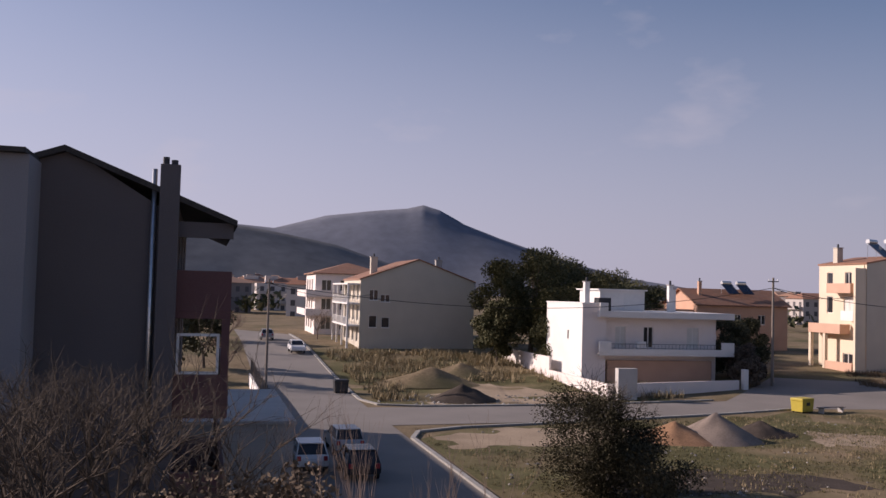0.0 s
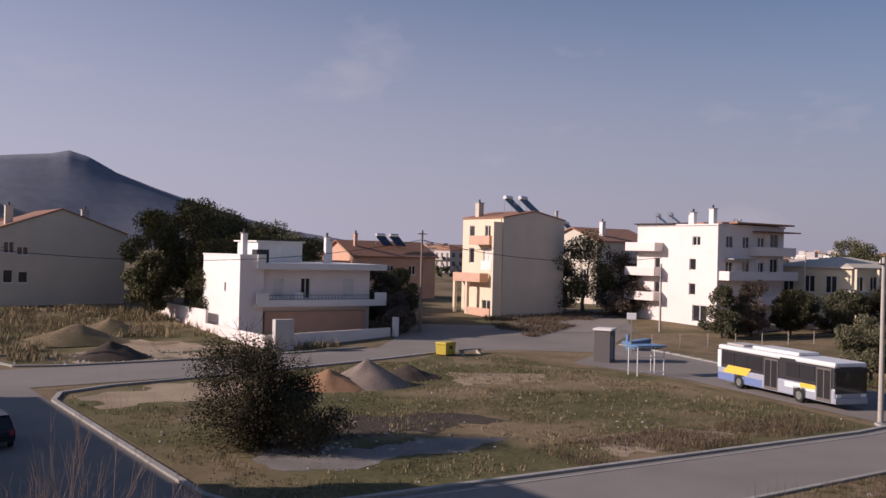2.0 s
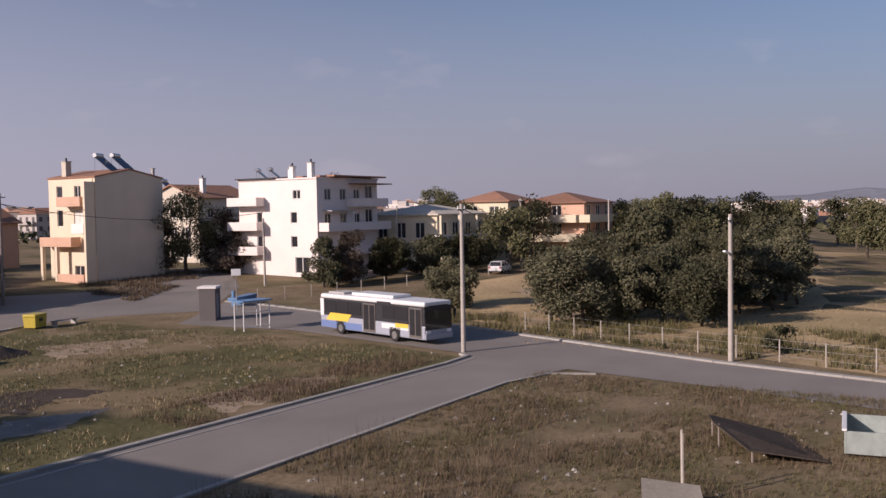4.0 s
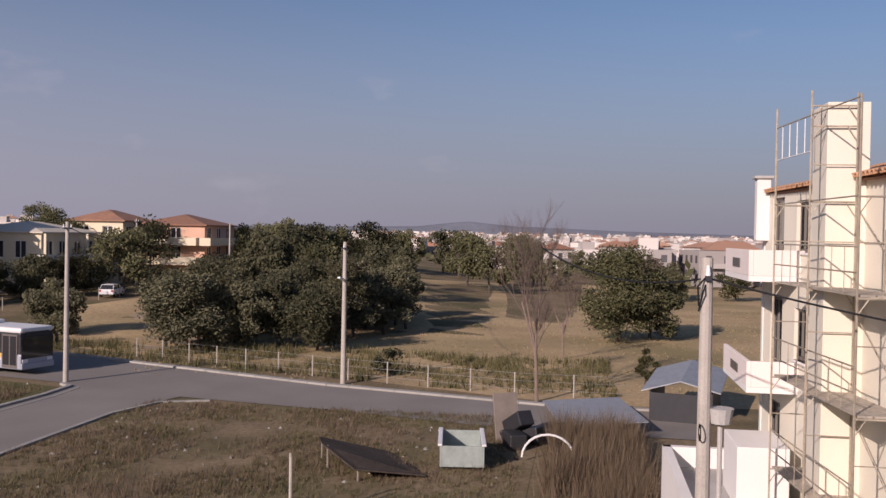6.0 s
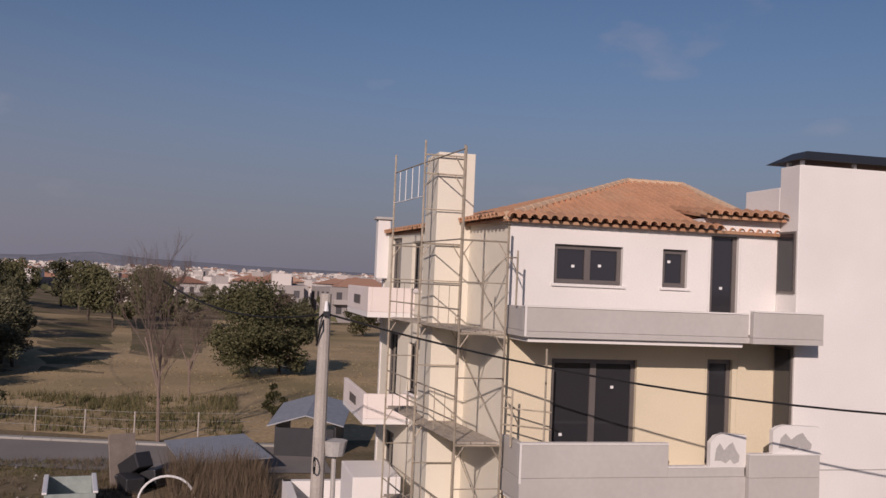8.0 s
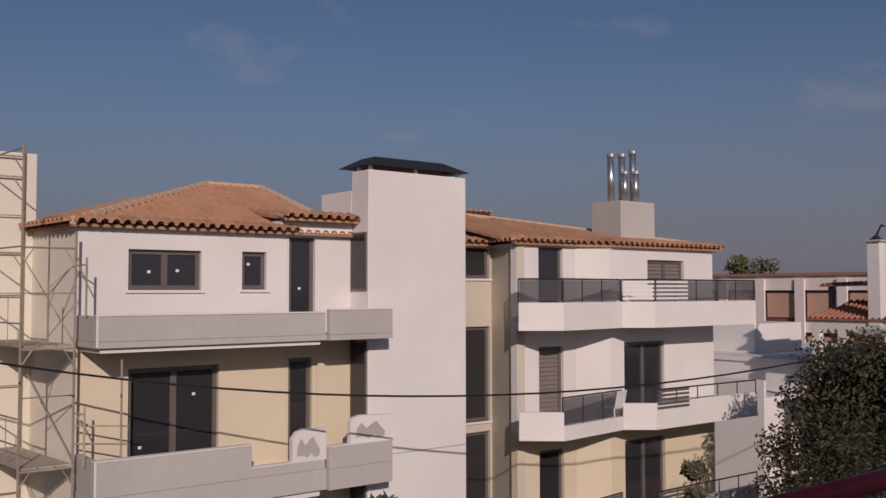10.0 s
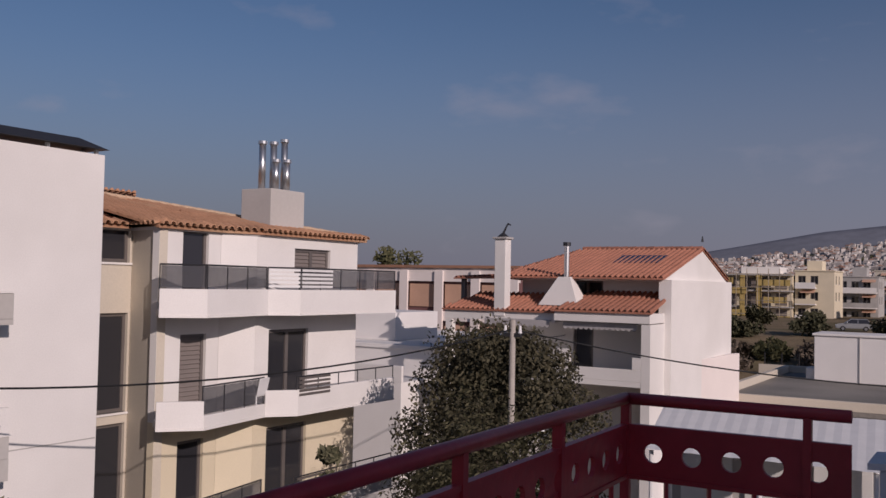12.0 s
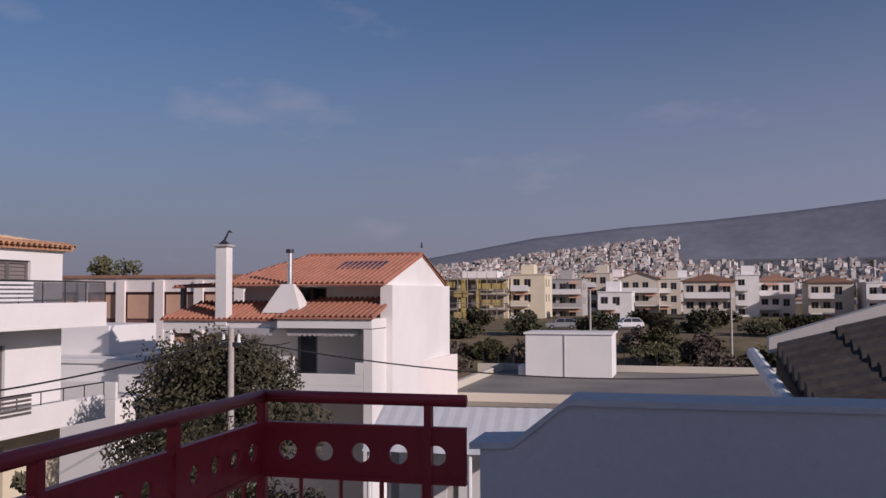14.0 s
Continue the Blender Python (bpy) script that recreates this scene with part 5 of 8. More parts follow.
def white_house():
    h = thing("detached_house", 37.6, 89.6, 0, 0, "white two-storey flat-roofed house with long balconies", "house", "houses of the quarter")
    z0 = 0.1
    # plain western block
    wall(h, (0, 10.2), (0, 0), z0, 8.7, WHITE, [(6.2, 6.6, 5.0, 5.9, "w")], FRAME, name="wall")
    wall(h, (0, 0), (2.6, 0), z0, 8.7, PINKW, name="wall")
    part("parapet_line", box(-0.06, -0.06, 8.702, 2.66, 10.26, 8.86, 0.01), WHITE, h)
    # main body set back
    wall(h, (2.6, 0.8), (15.6, 0.8), z0, 7.4, PINKW, [(1.4, 2.6, 4.3, 6.5, "s"), (4.6, 5.7, 4.3, 6.5, "d"), (9.6, 11.0, 4.3, 6.5, "s"), (5, 6.2, 1.2, 2.4, "w"), (9, 10.2, 1.2, 2.4, "w")], FRAME_W, name="wall")
    wall(h, (15.6, 0.8), (15.6, 10.2), z0, 7.4, PINKW, name="wall")
    wall(h, (15.6, 10.2), (0, 10.2), z0, 7.4, PINKW, name="wall")
    # dark block added inside for the gloom of the rooms
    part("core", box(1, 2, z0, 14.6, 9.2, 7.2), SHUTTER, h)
    part("roof_slab", box(1.6, -0.75, 7.402, 16.9, 10.2, 8.05, 0.03), WHITE, h)
    part("balcony_slab", box(1.6, -0.75, 3.55, 16.9, 0.79, 3.75), WHITE, h)
    part("balcony_parapet", box(1.6, -0.75, 3.752, 2.9, -0.6, 5.0, 0.02), WHITE, h)
    part("balcony_parapet", box(2.902, -0.75, 3.752, 15.4, -0.6, 4.25, 0.02), WHITE, h)
    part("balcony_parapet", box(15.402, -0.75, 3.752, 16.9, -0.6, 5.0, 0.02), WHITE, h)
    part("roof_parapet", box(1.6, -0.76, 8.052, 2.5, -0.6, 8.9, 0.02), WHITE, h)
    railing(h, [(2.9, -0.68), (15.4, -0.68)], 4.25, 0.5, DARKMETAL, 0.4, 0.015)
    part("ground_wall", box(2.9, 0.2, z0, 14.8, 0.79, 3.0, 0.02), SALMON, h, "reddish stone-faced ground floor wall")
    # roof-top room and chimneys
    part("roof_room", box(3.4, 3.5, 8.052, 8.6, 9.0, 10.2, 0.03), WHITE, h)
    part("roof_room_slab", box(3.1, 3.2, 10.202, 8.8, 9.4, 10.35, 0.02), WHITE, h)
    for u in (3.8, 6.2):
        part("roof_window", box(u, 3.46, 8.2, u + 1.9, 3.499, 9.9), FRAME_W, h)
    for z in (3.9, 7.5):
        part("end_cap", box(1.52, -0.83, z, 2.35, -0.752, z + 0.95, 0.02), WHITE, h)
    part("air_unit", box(5.9, -0.5, 4.3, 6.9, -0.1, 5.0, 0.03), WHITEP, h, "white air conditioner outdoor unit")
    chimney(h, 1.3, 2.2, 8.0, 11.0, 0.55, 0.55)
    chimney(h, 10.8, 2.0, 8.0, 10.9, 0.5, 0.5)
    chimney(h, 11.6, 3.0, 8.0, 10.5, 0.6, 0.5)
    part("roof_tank", box(2.0, 0.6, 8.052, 3.4, 1.8, 9.4, 0.05), DARKMETAL, h)
    # boundary wall
    f = thing("garden_wall", 0, 0, 0, 0, "pale low garden wall with a gate pillar", "wall")
    wall(f, (36.4, 80.6), (52.6, 84.8), 0, 1.5, PINKW, name="wall")
    wall(f, (36.4, 95.6), (36.4, 80.6), 0, 1.5, PINKW, name="wall")
    wall(f, (36.4, 112), (36.4, 95.6), 0.2, 2.9, PINKW, name="wall")
    part("gate_pillar", box(37.1, 79.8, 0, 39.0, 80.5, 3.0, 0.03), PARAPET, f)
    part("gate_pillar", box(52.9, 84.4, 0, 53.4, 85, 2.6, 0.03), WHITE, f)


white_house()


def yellow_house():
    # west side takes lighter YELLOW as its sunlit tone; shaded sides stay BEIGE
    h = simple_house("apartment_house", 74, 93, 10.3, 8.6, 0.9, 14.1, BEIGE, "narrow yellow four-level house with a blank side and balconies",
                     left=[(4.8, 6.0, 11.2, 13.2, "w"), (6.6, 7.2, 11.6, 12.8, "w"), (4.6, 6.4, 8.3, 10.3, "s"), (1.5, 2.6, 8.3, 10.3, "d"), (1.5, 2.6, 11.2, 13.2, "d"), (4.5, 6.3, 1.4, 3.6, "d")],
                     roof="gable", rise=1.0, axis="y", roof_mat=TILE, over=0.12, left_mat=YELLOW)
    part("sunlit_skin", box(-0.10, 0.35, 4.7, -0.004, 1.2, 14.0), YELLOW, h, "lighter yellow render with the sunlight in its colour")
    for z, y0, y1, m in ((10.9, 0.9, 5.2, ORANGE), (7.7, 0.4, 2.6, WHITE), (6.1, 2.7, 8.6, ORANGE), (1.7, 0.6, 5.5, ORANGE)):
        part("balcony_slab", box(-1.5, y0, z - 0.2, -0.11, y1, z, 0.02), m, h)
        part("balcony_parapet", box(-1.5, y0, z + 0.002, -1.36, y1, z + 0.95, 0.02), m, h)
        part("balcony_parapet", box(-1.358, y0, z + 0.002, -0.11, y0 + 0.12, z + 0.95, 0.02), m, h)
    part("porch_pillar", box(-1.5, 5.4, 0.9, -1.1, 5.8, 5.88), YELLOW, h)
    part("porch_pillar", box(-1.5, 8.1, 0.9, -1.1, 8.5, 5.88), YELLOW, h)
    part("corner_pier", box(-1.5, 0.0, 0.9, -0.11, 0.35, 13.6, 0.02), YELLOW, h)
    chimney(h, 1.0, 6.4, 13.8, 16.2, 0.8, 0.8, BEIGE)
    chimney(h, 9.7, 1.0, 13.6, 15.4, 0.35, 0.35, GREY, False)
    solar_heater(77.6, 95.5, 14.95, 20, 1.4)
    solar_heater(80.6, 96.0, 14.95, 20, 1.5)
    part("forecourt", box(-4.5, -2.0, 0.4, -1.6, 8.0, 1.3, 0.05), BEIGE, h)


yellow_house()


def white_flats():
    h = simple_house("apartment_house", 90.3, 72.8, 12.7, 12.8, 0.9, 13.6, PINKW, "bright white apartment house with stepped balconies",
                     front=grid((1.5, 4.6, 7.5), (1.6, 4.8, 7.9, 11.0), 1.3, 1.4) + [(10, 11.6, 7.6, 9.8, "d"), (10, 11.6, 10.7, 12.9, "d")],
                     left=[(9.0, 10.2, 11.2, 12.3, "w"), (3.0, 3.9, 8.2, 9.6, "w"), (8.6, 9.6, 8.2, 9.6, "w"), (3.0, 3.9, 5.2, 6.6, "w"), (8.6, 9.6, 5.2, 6.6, "w"), (9.2, 11.4, 2.0, 4.0, "d")],
                     roof="flat", over=0.2)
    part("roof_slab", box(2.4, -0.9, 13.9, 13.6, 10, 14.1, 0.02), TILE, h)
    part("roof_slab", box(-0.5, 6.5, 13.802, 2.3, 13.0, 13.95, 0.02), DARKMETAL, h)
    for z, x0, x1 in ((4.3, 6.5, 13.8), (7.3, 0.2, 13.6), (10.3, 6.0, 13.0)):
        balcony(h, x0, -1.6, x1, -0.01, z, PINKW, 0.9)
    for z in (4.4, 7.5, 10.6):
        balcony(h, -1.6, 8.4, -0.01, 13.4, z, PINKW, 0.9)
    part("awning", box(1.2, -1.4, 9.6, 6.0, -0.02, 9.72), CANVAS, h)
    part("terrace_post", box(5.7, -1.35, 8.2, 5.85, -1.2, 9.598), WHITEP, h)
    part("terrace_canopy", box(6.4, -2.0, 13.0, 13.4, -0.02, 13.14, 0.02), TILE, h, "brown terrace canopy")
    part("garden_wall", box(-3.0, -5.0, 0.6, 12.0, -4.7, 2.2, 0.02), PINKW, h)
    chimney(h, 1.0, 1.6, 13.8, 15.6, 0.7, 0.7)
    chimney(h, 0.9, 4.5, 13.8, 15.2, 0.6, 0.6)
    chimney(h, 2.4, 6.0, 13.8, 15.0, 0.6, 0.6)
    solar_heater(91.5, 80.5, 13.8, 30, 0.9)
    solar_heater(92.5, 83.5, 13.8, 30, 0.9)


white_flats()


def arched_house():
    h = simple_house("detached_house", 102, 105, 12, 11, 2, 12.0, BEIGE, "cream gabled house with an arched attic window",
                     left=grid((1.5, 5, 8), (3, 6, 9), 1.3, 1.6), front=grid((2, 6, 9), (6, 9), 1.2, 1.4), roof="gable", rise=2.0, axis="x", roof_mat=TILE)
    chimney(h, 3, 2, 12.3, 15.0, 0.7, 0.7)
    solar_heater(103.6, 113, 13.0, 20, 1.3)
    o = simple_house("detached_house", 70, 124, 15, 10, 2, 8.8, SALMON, "salmon house with a low brown gabled roof",
                     left=grid((2, 6), (3, 6), 1.3, 1.5), front=grid((2, 6, 10), (3, 6), 1.2, 1.4), roof="gable", rise=2.2, axis="x", roof_mat=TILE)
    chimney(o, 2, 3, 9.5, 12.2, 0.5, 0.5, SALMON)
    solar_heater(77, 127, 10.4, 10, 1.2)
    solar_heater(79.5, 127, 10.4, 10, 1.2)
    part("low_wing", box(-8, 1.0, 2, -0.01, 8, 8.0, 0.03), ORANGE, o)
    v = simple_house("villa", 105.5, 65, 13.5, 11, 1.4, 8.9, CREAM, "pale cream two-storey villa with long white balconies",
                     front=grid((1, 4, 7.5, 10.5), (2.2, 5.8), 1.6, 2.1, "d"), left=grid((1.5, 4.5, 7.5), (2.2, 5.8), 1.5, 2.1, "d"), roof="hip", rise=1.4, roof_mat=BEIGE)
    balcony(v, -1.6, -1.6, 13.4, -0.01, 5.4, WHITE, 0.85)
    for x in (-1.4, 3.4, 8.2, 13.0):
        part("balcony_pillar", box(x, -1.5, 1.4, x + 0.3, -1.2, 8.8), CREAM, v)
    w = simple_house("villa", 124, 52, 11, 10, 1.8, 10.2, ORANGE, "orange three-level villa with cream balconies and tiled roofs",
                     front=grid((1, 4.5, 8), (2.4, 5.4, 8.0), 1.5, 1.9, "d"), left=grid((1.5, 5), (2.4, 5.4, 8.0), 1.5, 1.9, "d"), roof="hip", rise=1.6)
    for z in (4.9, 7.6):
        balcony(w, -1.8, -1.6, 9.5, -0.01, z, CREAM, 0.9)
        balcony(w, -1.8, 0.5, -0.01, 9, z, CREAM, 0.9)
    u = simple_house("villa", 120, 62, 9, 8, 1.8, 10.6, CREAM, "cream villa with a tiled hip roof",
                     front=grid((1, 4.5), (5.4, 8.0), 1.5, 1.9, "d"), left=grid((1.5, 5), (5.4, 8.0), 1.5, 1.9, "d"), roof="hip", rise=1.6)


arched_house()


def shaded_house():
    """The near house in shade with its pipe and chimney."""
    h = thing("terraced_house", 0, 0, 0, 0, "gabled house with its shade in the dark wall colour and red balcony walls", "house", "houses of the quarter")
    Y = 30.0
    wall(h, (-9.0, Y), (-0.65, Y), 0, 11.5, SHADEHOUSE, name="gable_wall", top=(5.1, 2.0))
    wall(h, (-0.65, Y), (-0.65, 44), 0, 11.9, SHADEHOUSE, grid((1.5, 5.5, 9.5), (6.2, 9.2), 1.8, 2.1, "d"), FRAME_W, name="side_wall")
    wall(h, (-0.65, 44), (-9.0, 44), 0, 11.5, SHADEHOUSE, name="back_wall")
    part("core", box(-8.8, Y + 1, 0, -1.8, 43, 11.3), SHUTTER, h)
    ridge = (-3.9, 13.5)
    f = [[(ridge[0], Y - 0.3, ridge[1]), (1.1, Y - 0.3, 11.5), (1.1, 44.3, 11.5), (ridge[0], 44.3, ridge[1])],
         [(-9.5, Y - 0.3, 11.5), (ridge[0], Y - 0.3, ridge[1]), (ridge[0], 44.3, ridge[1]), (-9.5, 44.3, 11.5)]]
    part("roof", solid(f, 0.18), TILE_SHADED, h)
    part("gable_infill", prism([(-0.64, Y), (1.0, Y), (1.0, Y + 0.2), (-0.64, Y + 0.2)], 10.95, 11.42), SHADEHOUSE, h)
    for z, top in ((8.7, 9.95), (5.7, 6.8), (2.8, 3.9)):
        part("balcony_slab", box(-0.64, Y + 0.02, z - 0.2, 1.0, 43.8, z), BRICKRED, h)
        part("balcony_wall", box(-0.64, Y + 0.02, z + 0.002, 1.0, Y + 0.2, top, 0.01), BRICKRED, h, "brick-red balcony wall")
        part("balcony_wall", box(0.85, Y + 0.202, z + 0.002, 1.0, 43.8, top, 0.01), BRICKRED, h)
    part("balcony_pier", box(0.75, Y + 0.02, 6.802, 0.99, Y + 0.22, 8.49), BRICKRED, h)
    bm = bmesh.new()
    for a, b, c, d in ((-0.56, 6.82, -0.48, 8.05), (0.62, 6.82, 0.70, 8.05), (-0.48, 6.82, 0.62, 6.9), (-0.48, 7.97, 0.62, 8.05)):
        bx(bm, a, Y + 0.05, b, c, Y + 0.12, d)
    part("wind_screen", bm, FRAME_W, h, "white-framed wind screen")
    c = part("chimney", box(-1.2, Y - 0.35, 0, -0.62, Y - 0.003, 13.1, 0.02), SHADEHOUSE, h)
    part("pot", rod((-1.05, Y - 0.18, 13.102), (-1.05, Y - 0.18, 13.32), 0.1, seg=10), DARKMETAL, c)
    part("pot", rod((-0.8, Y - 0.18, 13.102), (-0.8, Y - 0.18, 13.24), 0.1, seg=10), DARKMETAL, c)
    part("flue_pipe", rod((-1.36, Y - 0.15, 3.0), (-1.36, Y - 0.15, 12.95), 0.075, seg=12), STEEL, h, "pale steel flue pipe", True)
    g = thing("terraced_house", 0, 0, 0, 0, "grey rendered house wing in shade with flat eaves", "house", "houses of the quarter")
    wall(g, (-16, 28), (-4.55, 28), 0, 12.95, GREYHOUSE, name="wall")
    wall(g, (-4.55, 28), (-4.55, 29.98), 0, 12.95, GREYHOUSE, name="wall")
    part("roof", box(-16.2, 27.7, 12.952, -4.6, 29.9, 13.1, 0.02), TILE_SHADED, g)
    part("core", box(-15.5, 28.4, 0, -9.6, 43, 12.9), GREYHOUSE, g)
    # hidden row added behind the gable house to shade the street
    simple_house("terraced_house", -16, 46, 10, 26, 0, 9.0, GREYHOUSE, "plain grey hidden house row added to shade the street", front=grid((3,), (4,), 1.4, 1.4))
    # out-of-view block added as a shade caster for the near trees
    simple_house("apartment_house", -36, 2, 11, 40, 0, 13.0, GREYHOUSE, "plain grey unseen building added in the west to cast shade")
    w = thing("garage", 0, 0, 0, 0, "low grey concrete garage with a flat roof beside the street", "garage")
    wall(w, (-3, 46), (4.6, 46), 0, 3.0, GREY, name="wall")
    wall(w, (4.6, 46), (4.6, 60), 0, 3.0, GREY, name="wall")
    part("roof", box(-3.1, 45.9, 3.002, 4.7, 60, 3.2, 0.02), GREY, w)
    t = thing("street_wall", 0, 0, 0, 0, "white low street wall with thin railing posts", "wall")
    wall(t, (4.9, 66), (4.9, 92), 0, 1.3, WHITE, name="wall")
    for i in range(14):
        part("post", rod((4.8, 66.5 + i * 1.9, 1.302), (4.8, 66.5 + i * 1.9, 2.6), 0.05, seg=6), DARKMETAL, t)


shaded_house()


def red_roof_house():
    """The white house with red tiles and a deep front terrace."""
    h = thing("detached_house", 0, 0, 0, 0, "white gabled house with red tiles, tiled porches and terrace", "house", "houses of the quarter")
    G, F0, PK, BK = 11.7, -36.0, -41.1, -45.2
    E, R = 9.8, 11.12
    m, n = along((G, F0), (G, BK))
    wall(h, (G, BK), (G, F0), 0, E, WHITE, name="gable_wall")
    # walls run anticlockwise, so the west wall is walked from north to south
    wall(h, (G, F0), (G, BK), 0, E, WHITE, name="gable_wall", top=(-(PK - F0), R - E))
    wall(h, (18.4, F0 - 1.2), (G, F0 - 1.2), 0, E, WHITE, [(2.3, 3.7, 8.9, 9.75, "w"), (2.4, 3.3, 6.0, 7.9, "d")], FRAME, name="front_wall")
    wall(h, (18.4, BK), (18.4, F0 - 1.2), 0, E, WHITE, name="side_wall")
    part("core", box(12.8, BK + 1, 0, 17.4, F0 - 2.4, 9.6), SHUTTER, h)
    roof = part("roof", box(G + 0.05, BK, E - 0.08, 18.4, F0 - 0.2, E - 0.01), WHITE, h, "red clay tile roof")
    ze = E + 0.05
    roof_plane(roof, [(G - 0.05, F0 + 0.3, ze), (18.9, F0 + 0.3, ze), (17.2, PK, R + 0.05), (G - 0.05, PK, R + 0.05)], (0, -1), TILE_RED)
    roof_plane(roof, [(18.9, BK - 0.3, ze), (G - 0.05, BK - 0.3, ze), (G - 0.05, PK, R + 0.05), (17.2, PK, R + 0.05)], (0, 1), TILE_RED)
    roof_plane(roof, [(18.9, F0 + 0.3, ze), (20.4, PK, ze - 0.1), (17.2, PK, R + 0.05)], (-1, 0), TILE_RED)
    ridge_tiles(roof, (G, PK, R + 0.1), (17.2, PK, R + 0.1), TILE_RED)
    # hip over the open veranda, carried on posts
    roof_plane(roof, [(18.91, F0 + 0.3, ze), (21.0, F0 + 0.3, ze - 0.1), (20.4, PK, ze)], (0, -1), TILE_RED)
    for x in (18.8, 20.6):
        part("veranda_post", box(x, F0 - 0.2, 8.7, x + 0.18, F0, E - 0.1), FRAME, h)
    # two lower tiled porch roofs with white fascias
    for x0, x1, y0, y1, z0, z1, up in ((G + 0.02, 15.6, F0 - 1.2, -34.2, 9.25, 8.55, 0.5), (15.7, 20.8, F0 - 1.0, -34.6, 9.1, 8.45, 0.5)):
        p = part("porch_roof", box(x0, y0, z1 - 0.42, x1, y1 - 0.1, z1 - 0.05, 0.01), WHITE, h, "white fascia under red tiles")
        roof_plane(p, [(x0 - 0.1, y1, z1), (x1 + 0.1, y1, z1), (x1 - up, y0, z0), (x0 + 0.05, y0, z0)], (0, -1), TILE_RED)
    part("porch_wall", box(G + 0.003, -34.3, 0, G + 0.35, F0 + 0.002, 8.1), WHITE, h)
    part("porch_pier", box(20.4, -34.9, 0, 20.7, -34.6, 8.0), WHITE, h)
    part("terrace_slab", box(G + 0.36, F0 - 1.2, 5.75, 20.6, -34.3, 5.95), WHITE, h)
    part("terrace_parapet", box(G + 0.36, -34.42, 5.952, 15.6, -34.3, 6.4, 0.01), WHITE, h)
    part("terrace_parapet", box(G + 0.36, -34.42, 6.402, G + 0.7, -34.3, 6.85, 0.01), WHITE, h)
    part("terrace_parapet", box(14.9, -34.42, 6.402, 15.6, -34.3, 7.05, 0.01), WHITE, h)
    # scalloped awnings
    for x0, x1 in ((12.3, 15.3), (15.9, 18.8)):
        bm = bmesh.new()
        k = 56
        for y in (-34.56, -34.53):
            rows = [(bm.verts.new((x0 + (x1 - x0) * i / k, y, 8.1)), bm.verts.new((x0 + (x1 - x0) * i / k, y, 7.9 - 0.09 * abs(math.sin(i * 0.785))))) for i in range(k + 1)]
            for (a, b), (c, d) in zip(rows, rows[1:]):
                bm.faces.new((a, b, d, c))
            top = [r[0] for r in rows] if y < -34.55 else top
        for i, r in enumerate(rows[:-1]):
            bm.faces.new((top[i], top[i + 1], rows[i + 1][0], r[0]))
        part("awning_valance", bm, CANVAS, h, "pale scalloped awning edge")
        part("awning", solid([[(x0, -34.57, 8.1), (x1, -34.57, 8.1), (x1, F0 - 0.9, 8.5), (x0, F0 - 0.9, 8.5)]], 0.03), CANVAS, h)
    chimney(h, 18.2, -34.9, 8.2, 11.35, 0.5, 0.5, WHITE, False)
    cowl = bmesh.new()
    tube(cowl, (18.2, -34.9, 11.44), (18.2, -34.9, 11.62), 0.27, 0.05, 10)
    tube(cowl, (18.2, -34.9, 11.58), (18.0, -34.9, 11.98), 0.05, 0.03, 6)
    tube(cowl, (18.0, -34.9, 11.98), (17.85, -34.9, 11.93), 0.05, 0.02, 6)
    part("cowl", cowl, DARKMETAL, h, "dark turning chimney cowl")
    part("flue", rod((15.65, -35.6, 8.7), (15.65, -35.6, 11.1), 0.11, seg=10), STEEL, h)
    part("flue_cap", rod((15.65, -35.6, 11.102), (15.65, -35.6, 11.25), 0.16, seg=10), DARKMETAL, h)
    hood = prism([(15.0, -36.4), (16.7, -36.4), (16.7, -35.2), (15.0, -35.2)], 8.7, 9.85)
    for v in hood.verts:
        if v.co.z > 9:
            v.co.x, v.co.y = 15.65 + (v.co.x - 15.65) * 0.3, -35.6 + (v.co.y + 35.6) * 0.3
    part("oven_hood", hood, WHITE, h, "white tapering oven hood")
    p = part("solar_panel", box(12.7, -39.6, 10.65, 14.8, -38.2, 10.72, 0.01), PANELB, h, "dark flat solar panel on the tiles")
    p.matrix_basis = Matrix.Translation((0, -39.0, 10.7)) @ pose(0, 0, 0, -15) @ Matrix.Translation((0, 39.0, -10.7))
    part("ridge_finial", rod((11.7, -41.1, 11.5), (11.7, -41.1, 11.75), 0.06, 0.02, 8), DARKMETAL, h)
    # low garden terrace on the west side
    m2, n2 = along((G + 0.2, -35.8), (11.2, -45.3))
    part("garden_wall", shift(box(0, -0.12, 0, n2, 0.12, 6.5, 0.02), m2), PINKW, h)


red_roof_house()


